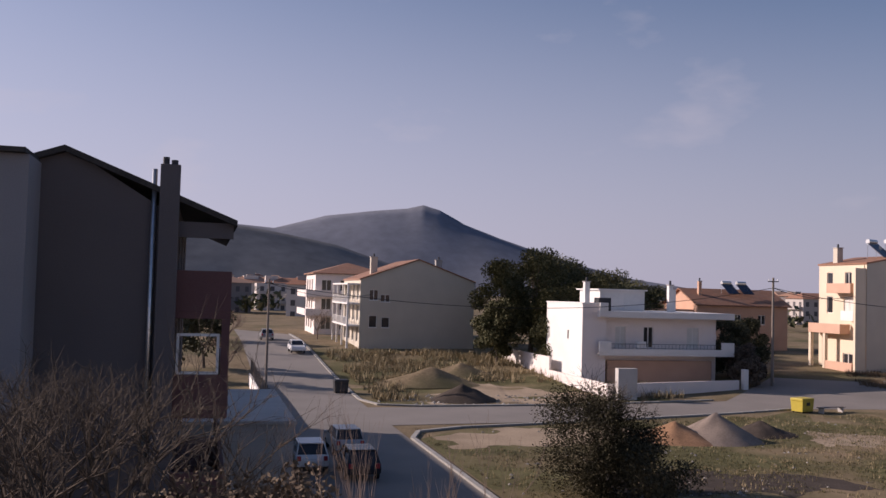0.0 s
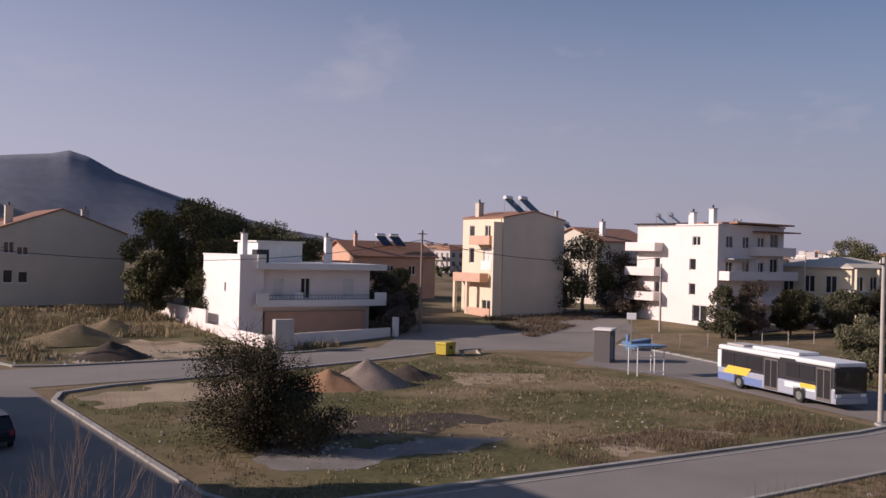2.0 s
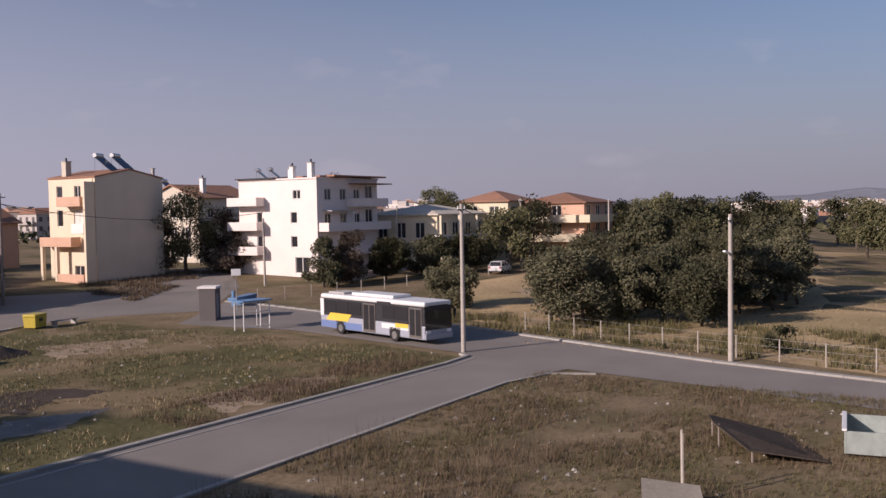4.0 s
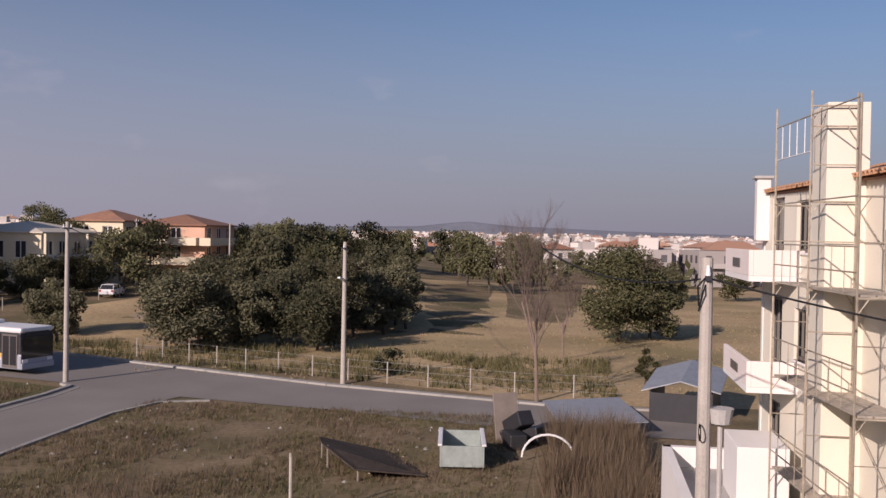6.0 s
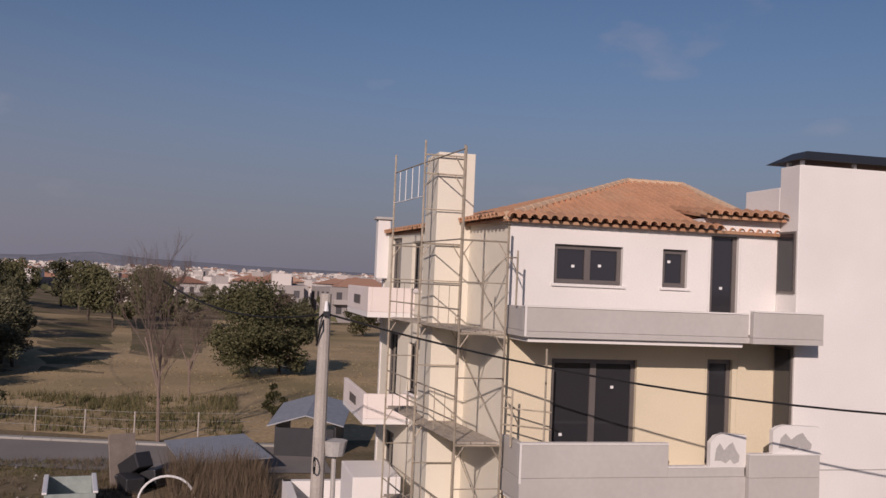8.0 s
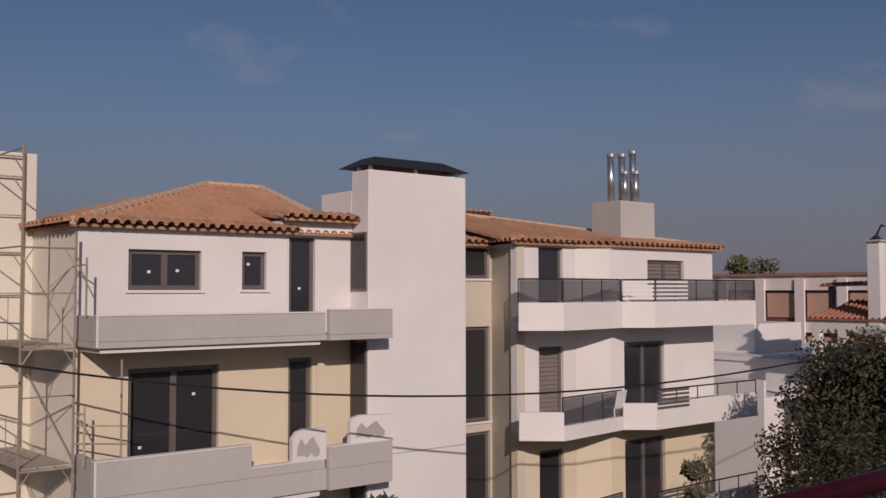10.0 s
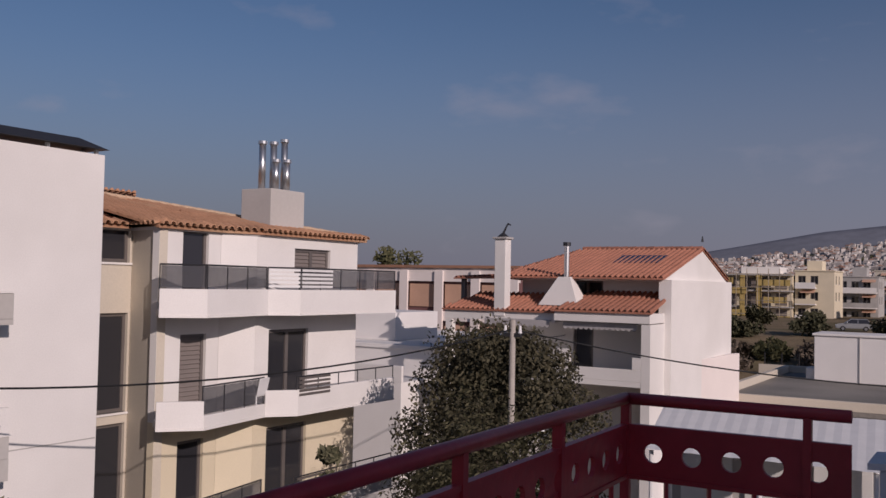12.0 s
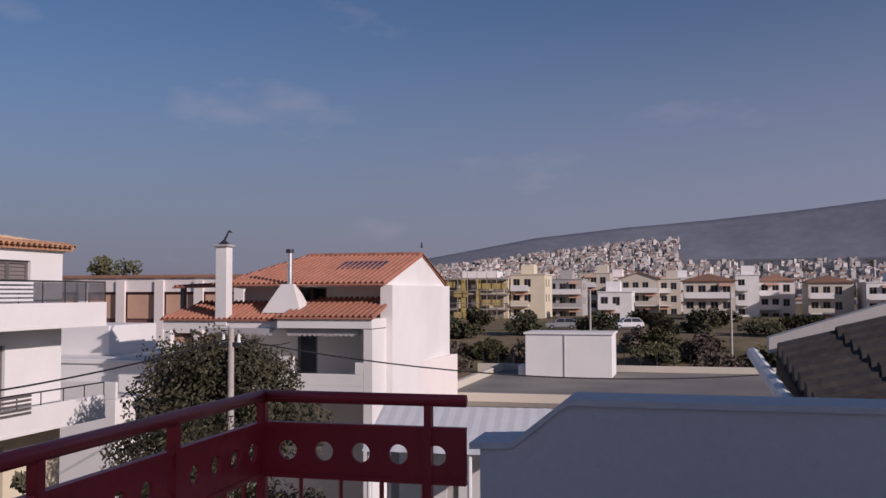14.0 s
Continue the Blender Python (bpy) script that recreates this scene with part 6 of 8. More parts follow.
def low_roofs():
    b = thing("workshop", 0, 0, 0, 0, "low flat-roofed workshop with pale stained concrete roof", "workshop")
    part("body", box(-14, -64, 0, 12.5, -45.5, 4.0), PARAPET, b)
    part("roof", box(-14.2, -64.2, 4.002, 12.7, -45.3, 4.2), ROOFDARK, b)
    for x0, y0, x1, y1 in ((-14.2, -45.6, 12.7, -45.3), (12.4, -64.2, 12.7, -45.602), (-14.2, -64.2, 12.4, -63.9)):
        part("parapet", box(x0, y0, 4.202, x1, y1, 4.62, 0.02), BEIGE, b)
    s = thing("roof_shed", 0, 0, 0, 0, "plain white shed standing on the flat roof", "shed")
    part("body", box(4.7, -62.5, 4.2, 10.1, -59.2, 6.85, 0.03), WHITE, s)
    part("roof", box(4.6, -62.6, 6.852, 10.2, -59.1, 6.98, 0.02), WHITE, s)
    part("rib", box(7.6, -59.198, 4.2, 7.66, -59.15, 6.84), GREY, s)
    part("step", box(10.102, -61.0, 4.2, 10.6, -59.5, 4.9, 0.02), WHITE, s)
    n = thing("low_house", 0, 0, 0, 0, "grey and white flat-roofed houses with terraces", "house", "houses of the quarter")
    wall(n, (30, -37), (22.5, -37), 0, 6.4, WHITE, grid((1, 3.6), (3.8,), 1.2, 1.6), FRAME, name="wall")
    wall(n, (22.5, -37), (22.5, -50), 0, 6.4, WHITE, grid((1, 5), (3.8,), 1.4, 1.8), FRAME, name="wall")
    part("roof", box(22.4, -50, 6.402, 30, -36.9, 6.6, 0.02), WHITE, n)
    part("terrace_block", box(22.6, -36.99, 0, 28.0, -34.2, 5.2, 0.03), WHITE, n)
    part("parapet", box(22.6, -34.35, 5.202, 28.0, -34.2, 5.9, 0.02), WHITE, n)
    part("roof_room", box(26.2, -43, 6.602, 29.5, -39, 8.0, 0.03), WHITE, n)
    f = thing("school_building", 0, 0, 0, 0, "long white framed building with brick-red infill panels", "building")
    f.scale = (1, 1, 1.13)
    part("body", box(34, -78, 0, 62, -68, 9.0), BRICKRED, f)
    bm = bmesh.new()
    bx(bm, 33.7, -67.99, 8.5, 62.2, -67.7, 9.5), bx(bm, 33.7, -67.99, 5.6, 62.2, -67.7, 6.3), bx(bm, 33.7, -67.99, 2.6, 62.2, -67.7, 3.3)
    part("floor_band", bm, PINKW, f)
    for i in range(9):
        x = 33.7 + i * 3.5
        part("pier", box(x, -67.69, 0, x + 0.8, -67.5, 9.3), PINKW, f)
        for z in (3.3, 6.3):
            part("shutter", box(x + 0.82, -67.99, z + 0.3, x + 3.48, -67.9, z + 2.0), SALMON, f)
    part("roof", box(33.5, -78.3, 9.502, 62.4, -67.5, 9.7), TILE, f)
    # street of flats to the south: x, y of the street front, width, height, wall, roof
    specs = [(26.4, -178, 6.6, 12.8, CREAM, "flat"), (21.2, -196, 7.4, 12.1, GREY, "flat"), (17.2, -217, 7.0, 13.7, BEIGE, "flat"), (9.8, -171, 6.0, 9.4, WHITE, "flat"),
             (6.2, -210, 8.2, 12.4, BEIGE, "gable"), (1.6, -217, 4.8, 12.3, BEIGE, "flat"), (-8.0, -174, 8.9, 11.4, BEIGE, "hip"), (-13.6, -196, 4.5, 12.7, WHITE, "flat"),
             (-21, -203, 7.0, 11.7, PINKW, "hip"), (-30, -190, 8.0, 11.2, BEIGE, "hip"), (-41, -186, 9.5, 11.0, WHITE, "flat"), (-55, -180, 10, 11.6, BEIGE, "hip"), (-68, -172, 9.0, 11.0, GREY, "flat"),
             (48, -186, 9.0, 10.6, WHITE, "flat"), (60, -180, 9.0, 10.2, PINKW, "hip"), (12, -240, 9.0, 13.2, PINKW, "flat"), (-4, -246, 10, 13.0, WHITE, "flat")]
    rng = random.Random(21)
    for x, y, w, hh, mt, roof in specs:
        us = [0.5 + 2.1 * i for i in range(int((w - 0.4) / 2.1))]
        kind = "d" if rng.random() < 0.5 else "w"
        o = simple_house("apartment_house", x, y - 10, w, 10, -4, hh, mt, "pale apartment house with stacked balconies across the field", roof=roof, rise=1.4, axis="y" if roof == "gable" else "x",
                         back=grid(us, (hh - 2.3, hh - 5.2, hh - 8.1), 1.3, 1.5, kind), left=grid((1.5, 5), (hh - 2.3, hh - 5.2), 1.4, 1.5), frame_mat=FRAME)
        if roof == "flat":
            r0 = rng.uniform(0.5, w - 3.2)
            part("stair_room", box(r0, 3, hh + 0.202, r0 + 2.6, 7, hh + 2.0, 0.03), mt, o)
        lo = 0.2 if rng.random() < 0.6 else w * 0.45
        for k in (1, 2, 3):
            zz = hh - 2.9 * k
            part("balcony_slab", box(lo, 10.01, zz - 0.2, w - 0.2, 11.4, zz), WHITE, o)
            part("balcony_parapet", box(lo, 11.28, zz + 0.002, w - 0.2, 11.4, zz + 0.9), WHITE if k != 2 else mt, o)
            if rng.random() < 0.4:
                part("awning", solid([[(lo + 0.2, 10.05, zz + 2.5), (lo + 2.6, 10.05, zz + 2.5), (lo + 2.6, 11.2, zz + 2.0), (lo + 0.2, 11.2, zz + 2.0)]], 0.04), SALMON, o)
    # the block under scaffold with yellow boards
    k = thing("scaffolded_block", 0, 0, 0, 0, "unfinished ochre block behind scaffold with yellow boards", "building")
    part("body", box(33.3, -187, -4, 46.5, -177.2, 12.2), CREAM, k)
    part("roof_room", box(36, -186, 12.202, 43, -180, 13.6, 0.03), WHITE, k)
    for zf in (0.6, 3.5, 6.4, 9.3, 12.2):
        part("floor_slab", box(33.0, -177.19, zf - 0.25, 46.6, -176.0, zf), GREY, k)
    for i, u in enumerate((34.2, 37.0, 39.6, 43.2)):
        for zf in (0.6, 3.5, 6.4, 9.3):
            # solid dark panels on the wall stand in for dim openings
            part("opening", box(u, -177.195, zf + 0.2, u + 1.9, -177.1, zf + 2.3), SHUTTER, k)
    for i in range(8):
        part("upright", rod((33.2 + i * 1.9, -174.9, -4), (33.2 + i * 1.9, -174.9, 13.2), 0.07, seg=5), SCAFF, k)
    for j in range(6):
        part("ledger", rod((33.0, -174.9, 0.2 + j * 2.4), (46.7, -174.9, 0.2 + j * 2.4), 0.07, seg=5), SCAFF, k)
    for x, z, l in ((33.4, 10.1, 5.6), (33.4, 3.6, 5.6), (34.0, 7.0, 4.0), (41.0, 4.6, 2.6), (41.0, 8.6, 2.6), (43.4, 10.4, 3.0)):
        part("board", box(x, -175.6, z, x + l, -175.5, z + 1.1), OCHRE, k)
    for u in (38.4, 41.4):
        part("pier", box(u, -175.98, -4, u + 0.9, -175.7, 12.0), OCHRE, k)
    q = thing("boundary_wall", 0, 0, 0, 0, "long pale boundary wall with railing before the far houses", "wall")
    part("wall", box(-45, -90.4, 0, 20, -90, 2.6), BEIGE, q)
    for i in range(44):
        part("post", rod((-45 + i * 1.5, -90.2, 2.6), (-45 + i * 1.5, -90.2, 3.7), 0.05, seg=5), DARKMETAL, q)


low_roofs()


# ---- trees and brush ----
def leaf_cloud(centres, count, size, rng, squash=0.8):
    V, F = [], []
    for c, r in centres:
        for _ in range(count):
            d = Vector((rng.gauss(0, 1), rng.gauss(0, 1), rng.gauss(0, 1)))
            d = d.normalized() * r * (rng.random() ** 0.45)
            d.z *= squash
            p = Vector(c) + d
            a = Vector((rng.uniform(-1, 1), rng.uniform(-1, 1), rng.uniform(-1, 1))).normalized()
            b = a.orthogonal().normalized()
            s = size * rng.uniform(0.6, 1.3)
            k = len(V)
            V += [p - a * s, p + b * s * 0.45, p + a * s, p - b * s * 0.45]
            F.append((k, k + 1, k + 2, k + 3))
    return V, F


def leafy_tree(name, label, x, y, z, h, r, crown_low, material, seed, clumps=16, count=110, size=0.28, group="", trunk_r=None, squash=0.8):
    """A tapered trunk with limbs that reach into a crown of leaf clumps."""
    rng = random.Random(seed)
    t = thing(name, x, y, z, rng.uniform(0, 360), label, "tree", group)
    tr = trunk_r or h * 0.022
    fork = crown_low + (h - crown_low) * 0.2
    lean = Vector((rng.uniform(-0.08, 0.08) * h, rng.uniform(-0.08, 0.08) * h, 0))
    bm = bmesh.new()
    base, top = Vector((0, 0, -0.1)), lean * 0.5 + Vector((0, 0, fork))
    mid = base.lerp(top, 0.5) + Vector((rng.uniform(-0.1, 0.1), rng.uniform(-0.1, 0.1), 0))
    tube(bm, base, mid, tr * 1.25, tr, 7), tube(bm, mid, top, tr, tr * 0.8, 7)
    part("trunk", bm, BARK, t)
    centres = []
    for i in range(clumps):
        u = rng.random()
        zz = crown_low + (h - crown_low) * (0.08 + 0.84 * u)
        prof = math.sin(math.pi * (0.18 + 0.74 * u)) ** 0.7
        a = rng.uniform(0, 2 * math.pi)
        rad = r * prof * math.sqrt(rng.random()) * 0.85
        centres.append((Vector((math.cos(a) * rad, math.sin(a) * rad, zz)) + lean * u, r * rng.uniform(0.24, 0.44)))
    bm = bmesh.new()
    for c, rr in centres[::2]:
        tube(bm, top - Vector((0, 0, fork * 0.15 * rng.random())), c, tr * 0.42, tr * 0.1, 5)
    part("branchwork", bm, BARK, t)
    V, F = leaf_cloud(centres, count, size, rng, squash)
    c = lump("crown", V, F, material, t)
    return t


def bare_tree(name, label, x, y, z, h, seed, spread=0.6, depth=5, material=None, group="", r0=None, up=0.35):
    rng = random.Random(seed)
    t = thing(name, x, y, z, 0, label, "tree", group)
    V, F = [], []
    bm = bmesh.new()

    def twig(p, d, length, r, level):
        q = p + d * length
        if level <= 1:
            tube(bm, p, q, r, r * 0.75, 6)
        else:
            a = d.orthogonal().normalized()
            b = d.cross(a)
            k = len(V)
            for pt, rr in ((p, r), (q, r * 0.6)):
                for i in range(3):
                    an = 2.094 * i
                    V.append(pt + (a * math.cos(an) + b * math.sin(an)) * rr)
            for i in range(3):
                j = (i + 1) % 3
                F.append((k + i, k + j, k + 3 + j, k + 3 + i))
        if level >= depth:
            return
        n = rng.choice((3, 3, 4)) if level < 3 else rng.choice((2, 3))
        for i in range(n):
            side = Vector((rng.gauss(0, 1), rng.gauss(0, 1), rng.gauss(0, 0.6))).normalized()
            nd = (d + side * spread + Vector((0, 0, up * rng.random()))).normalized()
            twig(p.lerp(q, rng.uniform(0.55, 1.0)), nd, length * rng.uniform(0.58, 0.82), r * 0.58, level + 1)

    twig(Vector((0, 0, -0.05)), Vector((rng.uniform(-0.1, 0.1), rng.uniform(-0.1, 0.1), 1)).normalized(), h * 0.32, r0 or h * 0.02, 0)
    part("trunk", bm, material or BARK, t)
    lump("twig_mass", V, F, material or TWIG, t)["kind"] = "stuff"
    return t


def scatter(name, label, category, region, count, hgt, wid, material, seed, blades=5, z_off=0.0, lean=0.35, keep=None):
    """Grass, weeds or stalks: many thin blades over a region (x0, y0, x1, y1)."""
    rng = random.Random(seed)
    V, F = [], []
    x0, y0, x1, y1 = region
    n = 0
    while n < count:
        x, y = rng.uniform(x0, x1), rng.uniform(y0, y1)
        n += 1
        if keep and not keep(x, y):
            continue
        if noise.noise((x * 0.22, y * 0.22, seed)) < rng.uniform(-0.35, 0.25):
            continue
        z = gz(x, y) + z_off
        s = rng.uniform(0.5, 1.2)
        for _ in range(blades):
            a = rng.uniform(0, 6.283)
            px, py = x + rng.gauss(0, 0.12) * s, y + rng.gauss(0, 0.12) * s
            hh = hgt * s * rng.uniform(0.5, 1.1)
            lx, ly = math.cos(a) * lean * hh, math.sin(a) * lean * hh
            w = wid * rng.uniform(0.6, 1.2)
            k = len(V)
            V += [(px - math.sin(a) * w, py + math.cos(a) * w, z), (px + math.sin(a) * w, py - math.cos(a) * w, z), (px + lx, py + ly, z + hh)]
            F.append((k, k + 1, k + 2))
    o = lump(name, V, F, material)
    return tagged(o, label, category, kind="stuff")


# pines behind the white house
for i, (x, y, h, r) in enumerate(((37, 112, 12.6, 4.2), (41.5, 116, 13.8, 4.6), (33.8, 106, 7.5, 3.2), (45, 120, 13.0, 5.2), (51, 124, 12.4, 5.4), (57, 128, 11.0, 5.4), (63, 126, 9, 5), (38.5, 101, 6.0, 2.8), (46, 110, 10.0, 4.6), (53, 113, 9.6, 4.6), (41, 107, 9.0, 3.8))):
    leafy_tree("pine_tree", "dark green pine with an uneven broad crown", x, y, gz(x, y), h, r, h * 0.14, PINE, 40 + i, 36, 380, 0.19, "pines")
for i, (x, y, h, r, m) in enumerate(((57, 94, 6.6, 3.4, DARKLEAF), (61, 97, 6.0, 3.2, DARKLEAF), (56.5, 89.5, 4.0, 2.2, BRUSH), (55, 86.8, 2.6, 1.8, BRUSH),
                                     (87, 92, 11.0, 4.4, PINE), (91, 90, 8.0, 4.2, BRUSH), (94, 87, 7.0, 4.2, BRUSH), (85.5, 95, 7.0, 3.6, BRUSH), (89.5, 86, 6.0, 3.4, BRUSH),
                                     (84, 67, 5.6, 2.6, DARKLEAF), (88, 66, 6.0, 2.6, BRUSH), (92, 64, 5.2, 2.2, DARKLEAF), (99, 62, 5.0, 3.0, DARKLEAF), (104, 60, 5.4, 3.2, DARKLEAF), (96, 66, 4.5, 2.5, DARKLEAF),
                                     (77, 46, 4.6, 3.0, OLIVE), (118, 70, 10.0, 4.0, PINE), (122, 75, 11, 4.5, PINE), (106, 82, 12.5, 4.5, PINE), (112, 84, 11.0, 5, PINE))):
    leafy_tree("shrub_tree" if h < 6 else "garden_tree", "dense dark garden tree among the houses", x, y, gz(x, y), h, r, h * 0.06, m, 70 + i, 26, 330, 0.16, "garden trees")
rng_t = random.Random(5)
# olive grove and pines along the bend
for i in range(26):
    a = radians(rng_t.uniform(65, 79.5))
    d = rng_t.uniform(74, 96)
    if a > radians(75):
        d += 8
    x, y = math.sin(a) * d, math.cos(a) * d
    h = rng_t.uniform(5.2, 7.4)
    leafy_tree("olive_tree", "grey-green olive tree with a low dense crown", x, y, gz(x, y), h, rng_t.uniform(2.4, 3.5), h * 0.14, OLIVE if i % 3 else DARKLEAF, 100 + i, 26, 330, 0.15, "olive grove")
for i in range(44):
    a = radians(rng_t.uniform(62, 87))
    d = rng_t.uniform(105, 210) if a < radians(80) else rng_t.uniform(150, 230)
    x, y = math.sin(a) * d, math.cos(a) * d
    h = rng_t.uniform(7.0, 10.0) - gz(x, y) * 0.4
    leafy_tree("pine_tree", "dark pine of the grove behind the field", x, y, gz(x, y), h, rng_t.uniform(3.6, 5.2), h * 0.2, PINE if i % 3 else DARKLEAF, 160 + i, 18, 170, 0.26, "pines")
leafy_tree("pine_tree", "round bushy green pine alone in the field", 88, -3.2, 0, 8.6, 4.2, 0.5, PINE, 230, 46, 320, 0.16, "pines")
leafy_tree("pine_tree", "round bushy green pine alone in the field", 90.5, -6.2, 0, 6.6, 3.4, 0.4, PINE, 231, 30, 300, 0.16, "pines")
leafy_tree("conifer_sapling", "small green conifer beside the road", 61.5, -4.0, 0, 3.0, 0.9, 0.2, PINE, 232, 12, 90, 0.14)
leafy_tree("shrub", "low dark shrub on the field edge", 62.5, 13.2, 0, 2.0, 1.2, 0.2, DARKLEAF, 233, 8, 100, 0.13)
bare_tree("bare_poplar", "tall leafless tree with upright reddish-brown twigs", 54.6, 2.6, 0, 12.6, 12, 0.46, 7, TWIG, up=0.6, r0=0.11)
bare_tree("bare_poplar", "tall leafless tree with upright reddish-brown twigs", 74, 1.5, 0, 9.0, 13, 0.5, 7, TWIG, up=0.5, r0=0.09)
bare_tree("bare_poplar", "tall leafless tree with upright reddish-brown twigs", 66, 3.2, 0, 7.0, 14, 0.5, 6, TWIG, up=0.5, r0=0.07)
for i in range(12):
    a = radians(rng_t.uniform(82, 99))
    d = rng_t.uniform(120, 230)
    leafy_tree("garden_tree", "dense dark garden tree among the houses", math.sin(a) * d, math.cos(a) * d, 0, rng_t.uniform(4, 7), rng_t.uniform(2.4, 4), 0.5, (OLIVE, PINE, BRUSH)[i % 3], 260 + i, 14, 100, 0.3, "garden trees")
# the big bush and the thin tree on the lot
leafy_tree("thorn_bush", "large dark tangled bush on the grass lot", 18.8, 43.3, 0, 5.0, 3.6, 0.05, EVERG, 300, 52, 620, 0.07, squash=0.85)
leafy_tree("thorn_bush", "dark low bush beside the larger one", 20.8, 41.6, 0, 2.9, 3.0, 0.0, EVERG, 301, 26, 380, 0.085)
bare_tree("bare_tree", "thin leafless tree growing from the bush", 19.3, 43.0, 0, 6.8, 21, 0.75, 6, BARK)
bare_tree("bare_tree", "dark leafless tree with a wide tangled crown", -1.2, 16.5, 0, 10.3, 31, 0.8, 8, BARK, r0=0.22)
bare_tree("bare_tree", "dark leafless tree with a wide tangled crown", -4.4, 18.0, 0, 10.0, 32, 0.8, 8, BARK, r0=0.22)
bare_tree("bare_tree", "dark leafless tree with a wide tangled crown", -2.6, 22.0, 0, 9.4, 33, 0.8, 7, BARK, r0=0.18)
for i, (x, y, h) in enumerate(((3.0, 11.5, 8.0), (4.3, 12.0, 7.6), (2.1, 10.5, 7.4), (5.2, 11.2, 7.0))):
    bare_tree("bare_sapling", "pale thin leafless sapling shoots", x, y, 0, h, 50 + i, 0.38, 6, TWIG, "saplings", r0=0.05, up=0.8)
leafy_tree("dry_bush", "dry straw-coloured bush top", 0.7, 13.5, 0, 7.0, 1.8, 4.8, RUST, 302, 22, 420, 0.055)
# street trees on the left side far down
for i, (x, y, h) in enumerate(((2.2, 92, 6.2), (0.5, 104, 6.8), (3.0, 118, 6.0), (2.0, 132, 7.0), (16.5, 138, 5.5), (-3, 96, 7.5))):
    if i % 2:
        leafy_tree("street_tree", "dark street tree beside the houses", x, y, gz(x, y), h, 3.0, 1.2, DARKLEAF, 310 + i, 16, 110, 0.28, "street trees")
    else:
        bare_tree("bare_tree", "leafless street tree with pinkish twigs", x, y, gz(x, y), h, 320 + i, 0.7, 6, TWIG, "street trees")
# evergreens before the red-roofed house and the street front
leafy_tree("evergreen_tree", "dense dark evergreen beside the lamp pole", 12.9, -25.6, 0, 8.3, 3.1, 1.6, EVERG, 330, 44, 640, 0.075)
leafy_tree("evergreen_tree", "dense dark evergreen beside the lamp pole", 15.4, -26.6, 0, 7.4, 2.6, 1.6, EVERG, 331, 30, 560, 0.075)
leafy_tree("tamarisk_bush", "feathery brownish green bush below the railing", 11.8, -20.6, 0, 6.6, 2.9, 1.2, OLIVE, 332, 36, 520, 0.075)
leafy_tree("street_tree", "small grey-green leafy street tree", 12.6, -16.2, 0, 6.1, 0.8, 3.0, OLIVE, 333, 10, 110, 0.11)
leafy_tree("street_tree", "small grey-green leafy street tree", 12.5, -9.1, 0, 6.4, 0.9, 3.0, OLIVE, 334, 12, 90, 0.11)
leafy_tree("street_tree", "small grey-green leafy street tree", 12.9, -9.9, 0, 6.2, 0.8, 3.0, OLIVE, 335, 9, 110, 0.11)
for i in range(30):
    a = radians(rng_t.uniform(164, 192))
    d = rng_t.uniform(92, 104) if i % 3 else rng_t.uniform(112, 140)
    leafy_tree("garden_tree", "dense dark garden tree among the houses", math.sin(a) * d, math.cos(a) * d, gz(math.sin(a) * d, math.cos(a) * d), rng_t.uniform(1.3, 2.4), rng_t.uniform(2, 3.4), 0.3, (DARKLEAF, PINE, BRUSH)[i % 3], 340 + i, 12, 90, 0.28, "garden trees")
rng_s = random.Random(77)
for i in range(26):
    x, y = -52 + i * 3.9 + rng_s.uniform(-1.5, 1.5), rng_s.uniform(-152, -128)
    if not 12 < x < 27 and i % 3 == 0:
        leafy_tree("garden_tree", "dense dark garden tree before the far flats", x, y, gz(x, y), rng_s.uniform(4.6, 7.6) - gz(x, y), rng_s.uniform(1.8, 3.2), 0.6, (DARKLEAF, EVERG, OLIVE)[i % 3], 500 + i, 12, 90, 0.32, "garden trees")
leafy_tree("tall_tree", "tall dark tree rising over the far roofs", 66, -100, 0, 14.5, 4.6, 2, PINE, 390, 24, 120, 0.4)
# grass, weeds and stones
lot = lambda x, y: not (15 < x < 33 and 55.5 < y < 66) and not (17 < x < 31 and 36 < y < 41.5)
scatter("lot_grass", "short mixed grass of the empty lot", "grass", (14.5, 32.2, 55, 69), 15000, 0.16, 0.02, WEED, 1, 5, keep=lambda x, y: lot(x, y) and y < 64 + (x - 14) * 0.2 and x < 53 + (y - 30) * 0.1)
scatter("lot_straw", "dry straw tufts on the empty lot", "grass", (14.5, 32.2, 55, 69), 4500, 0.28, 0.02, STRAW, 2, 6, keep=lambda x, y: lot(x, y) and y < 64 + (x - 14) * 0.2 and x < 53 + (y - 30) * 0.1)
scatter("lot_edge_weeds", "reddish dry weeds along the road", "weeds", (30, 31.2, 52, 36), 3000, 0.4, 0.013, RUST, 3, 6)
scatter("weed_lot_growth", "tall dry reddish-brown weeds", "weeds", (14, 2.5, 49.5, 23.6), 9000, 0.36, 0.013, RUST, 4, 7, lean=0.6)
scatter("weed_lot_stalks", "tall thin dead stalks", "weeds", (15, 15, 33, 23.5), 1100, 1.1, 0.008, RUST, 5, 4, lean=0.25)
scatter("weed_lot_green", "green and straw weeds", "weeds", (14, 2.5, 49.5, 23.6), 12000, 0.22, 0.016, WEED, 6, 7, lean=0.7)
scatter("reed_thicket", "dense brown dry stalks beside the annex", "weeds", (31, -2.6, 45, 1.4), 4000, 1.6, 0.02, RUST, 7, 5, lean=0.45)
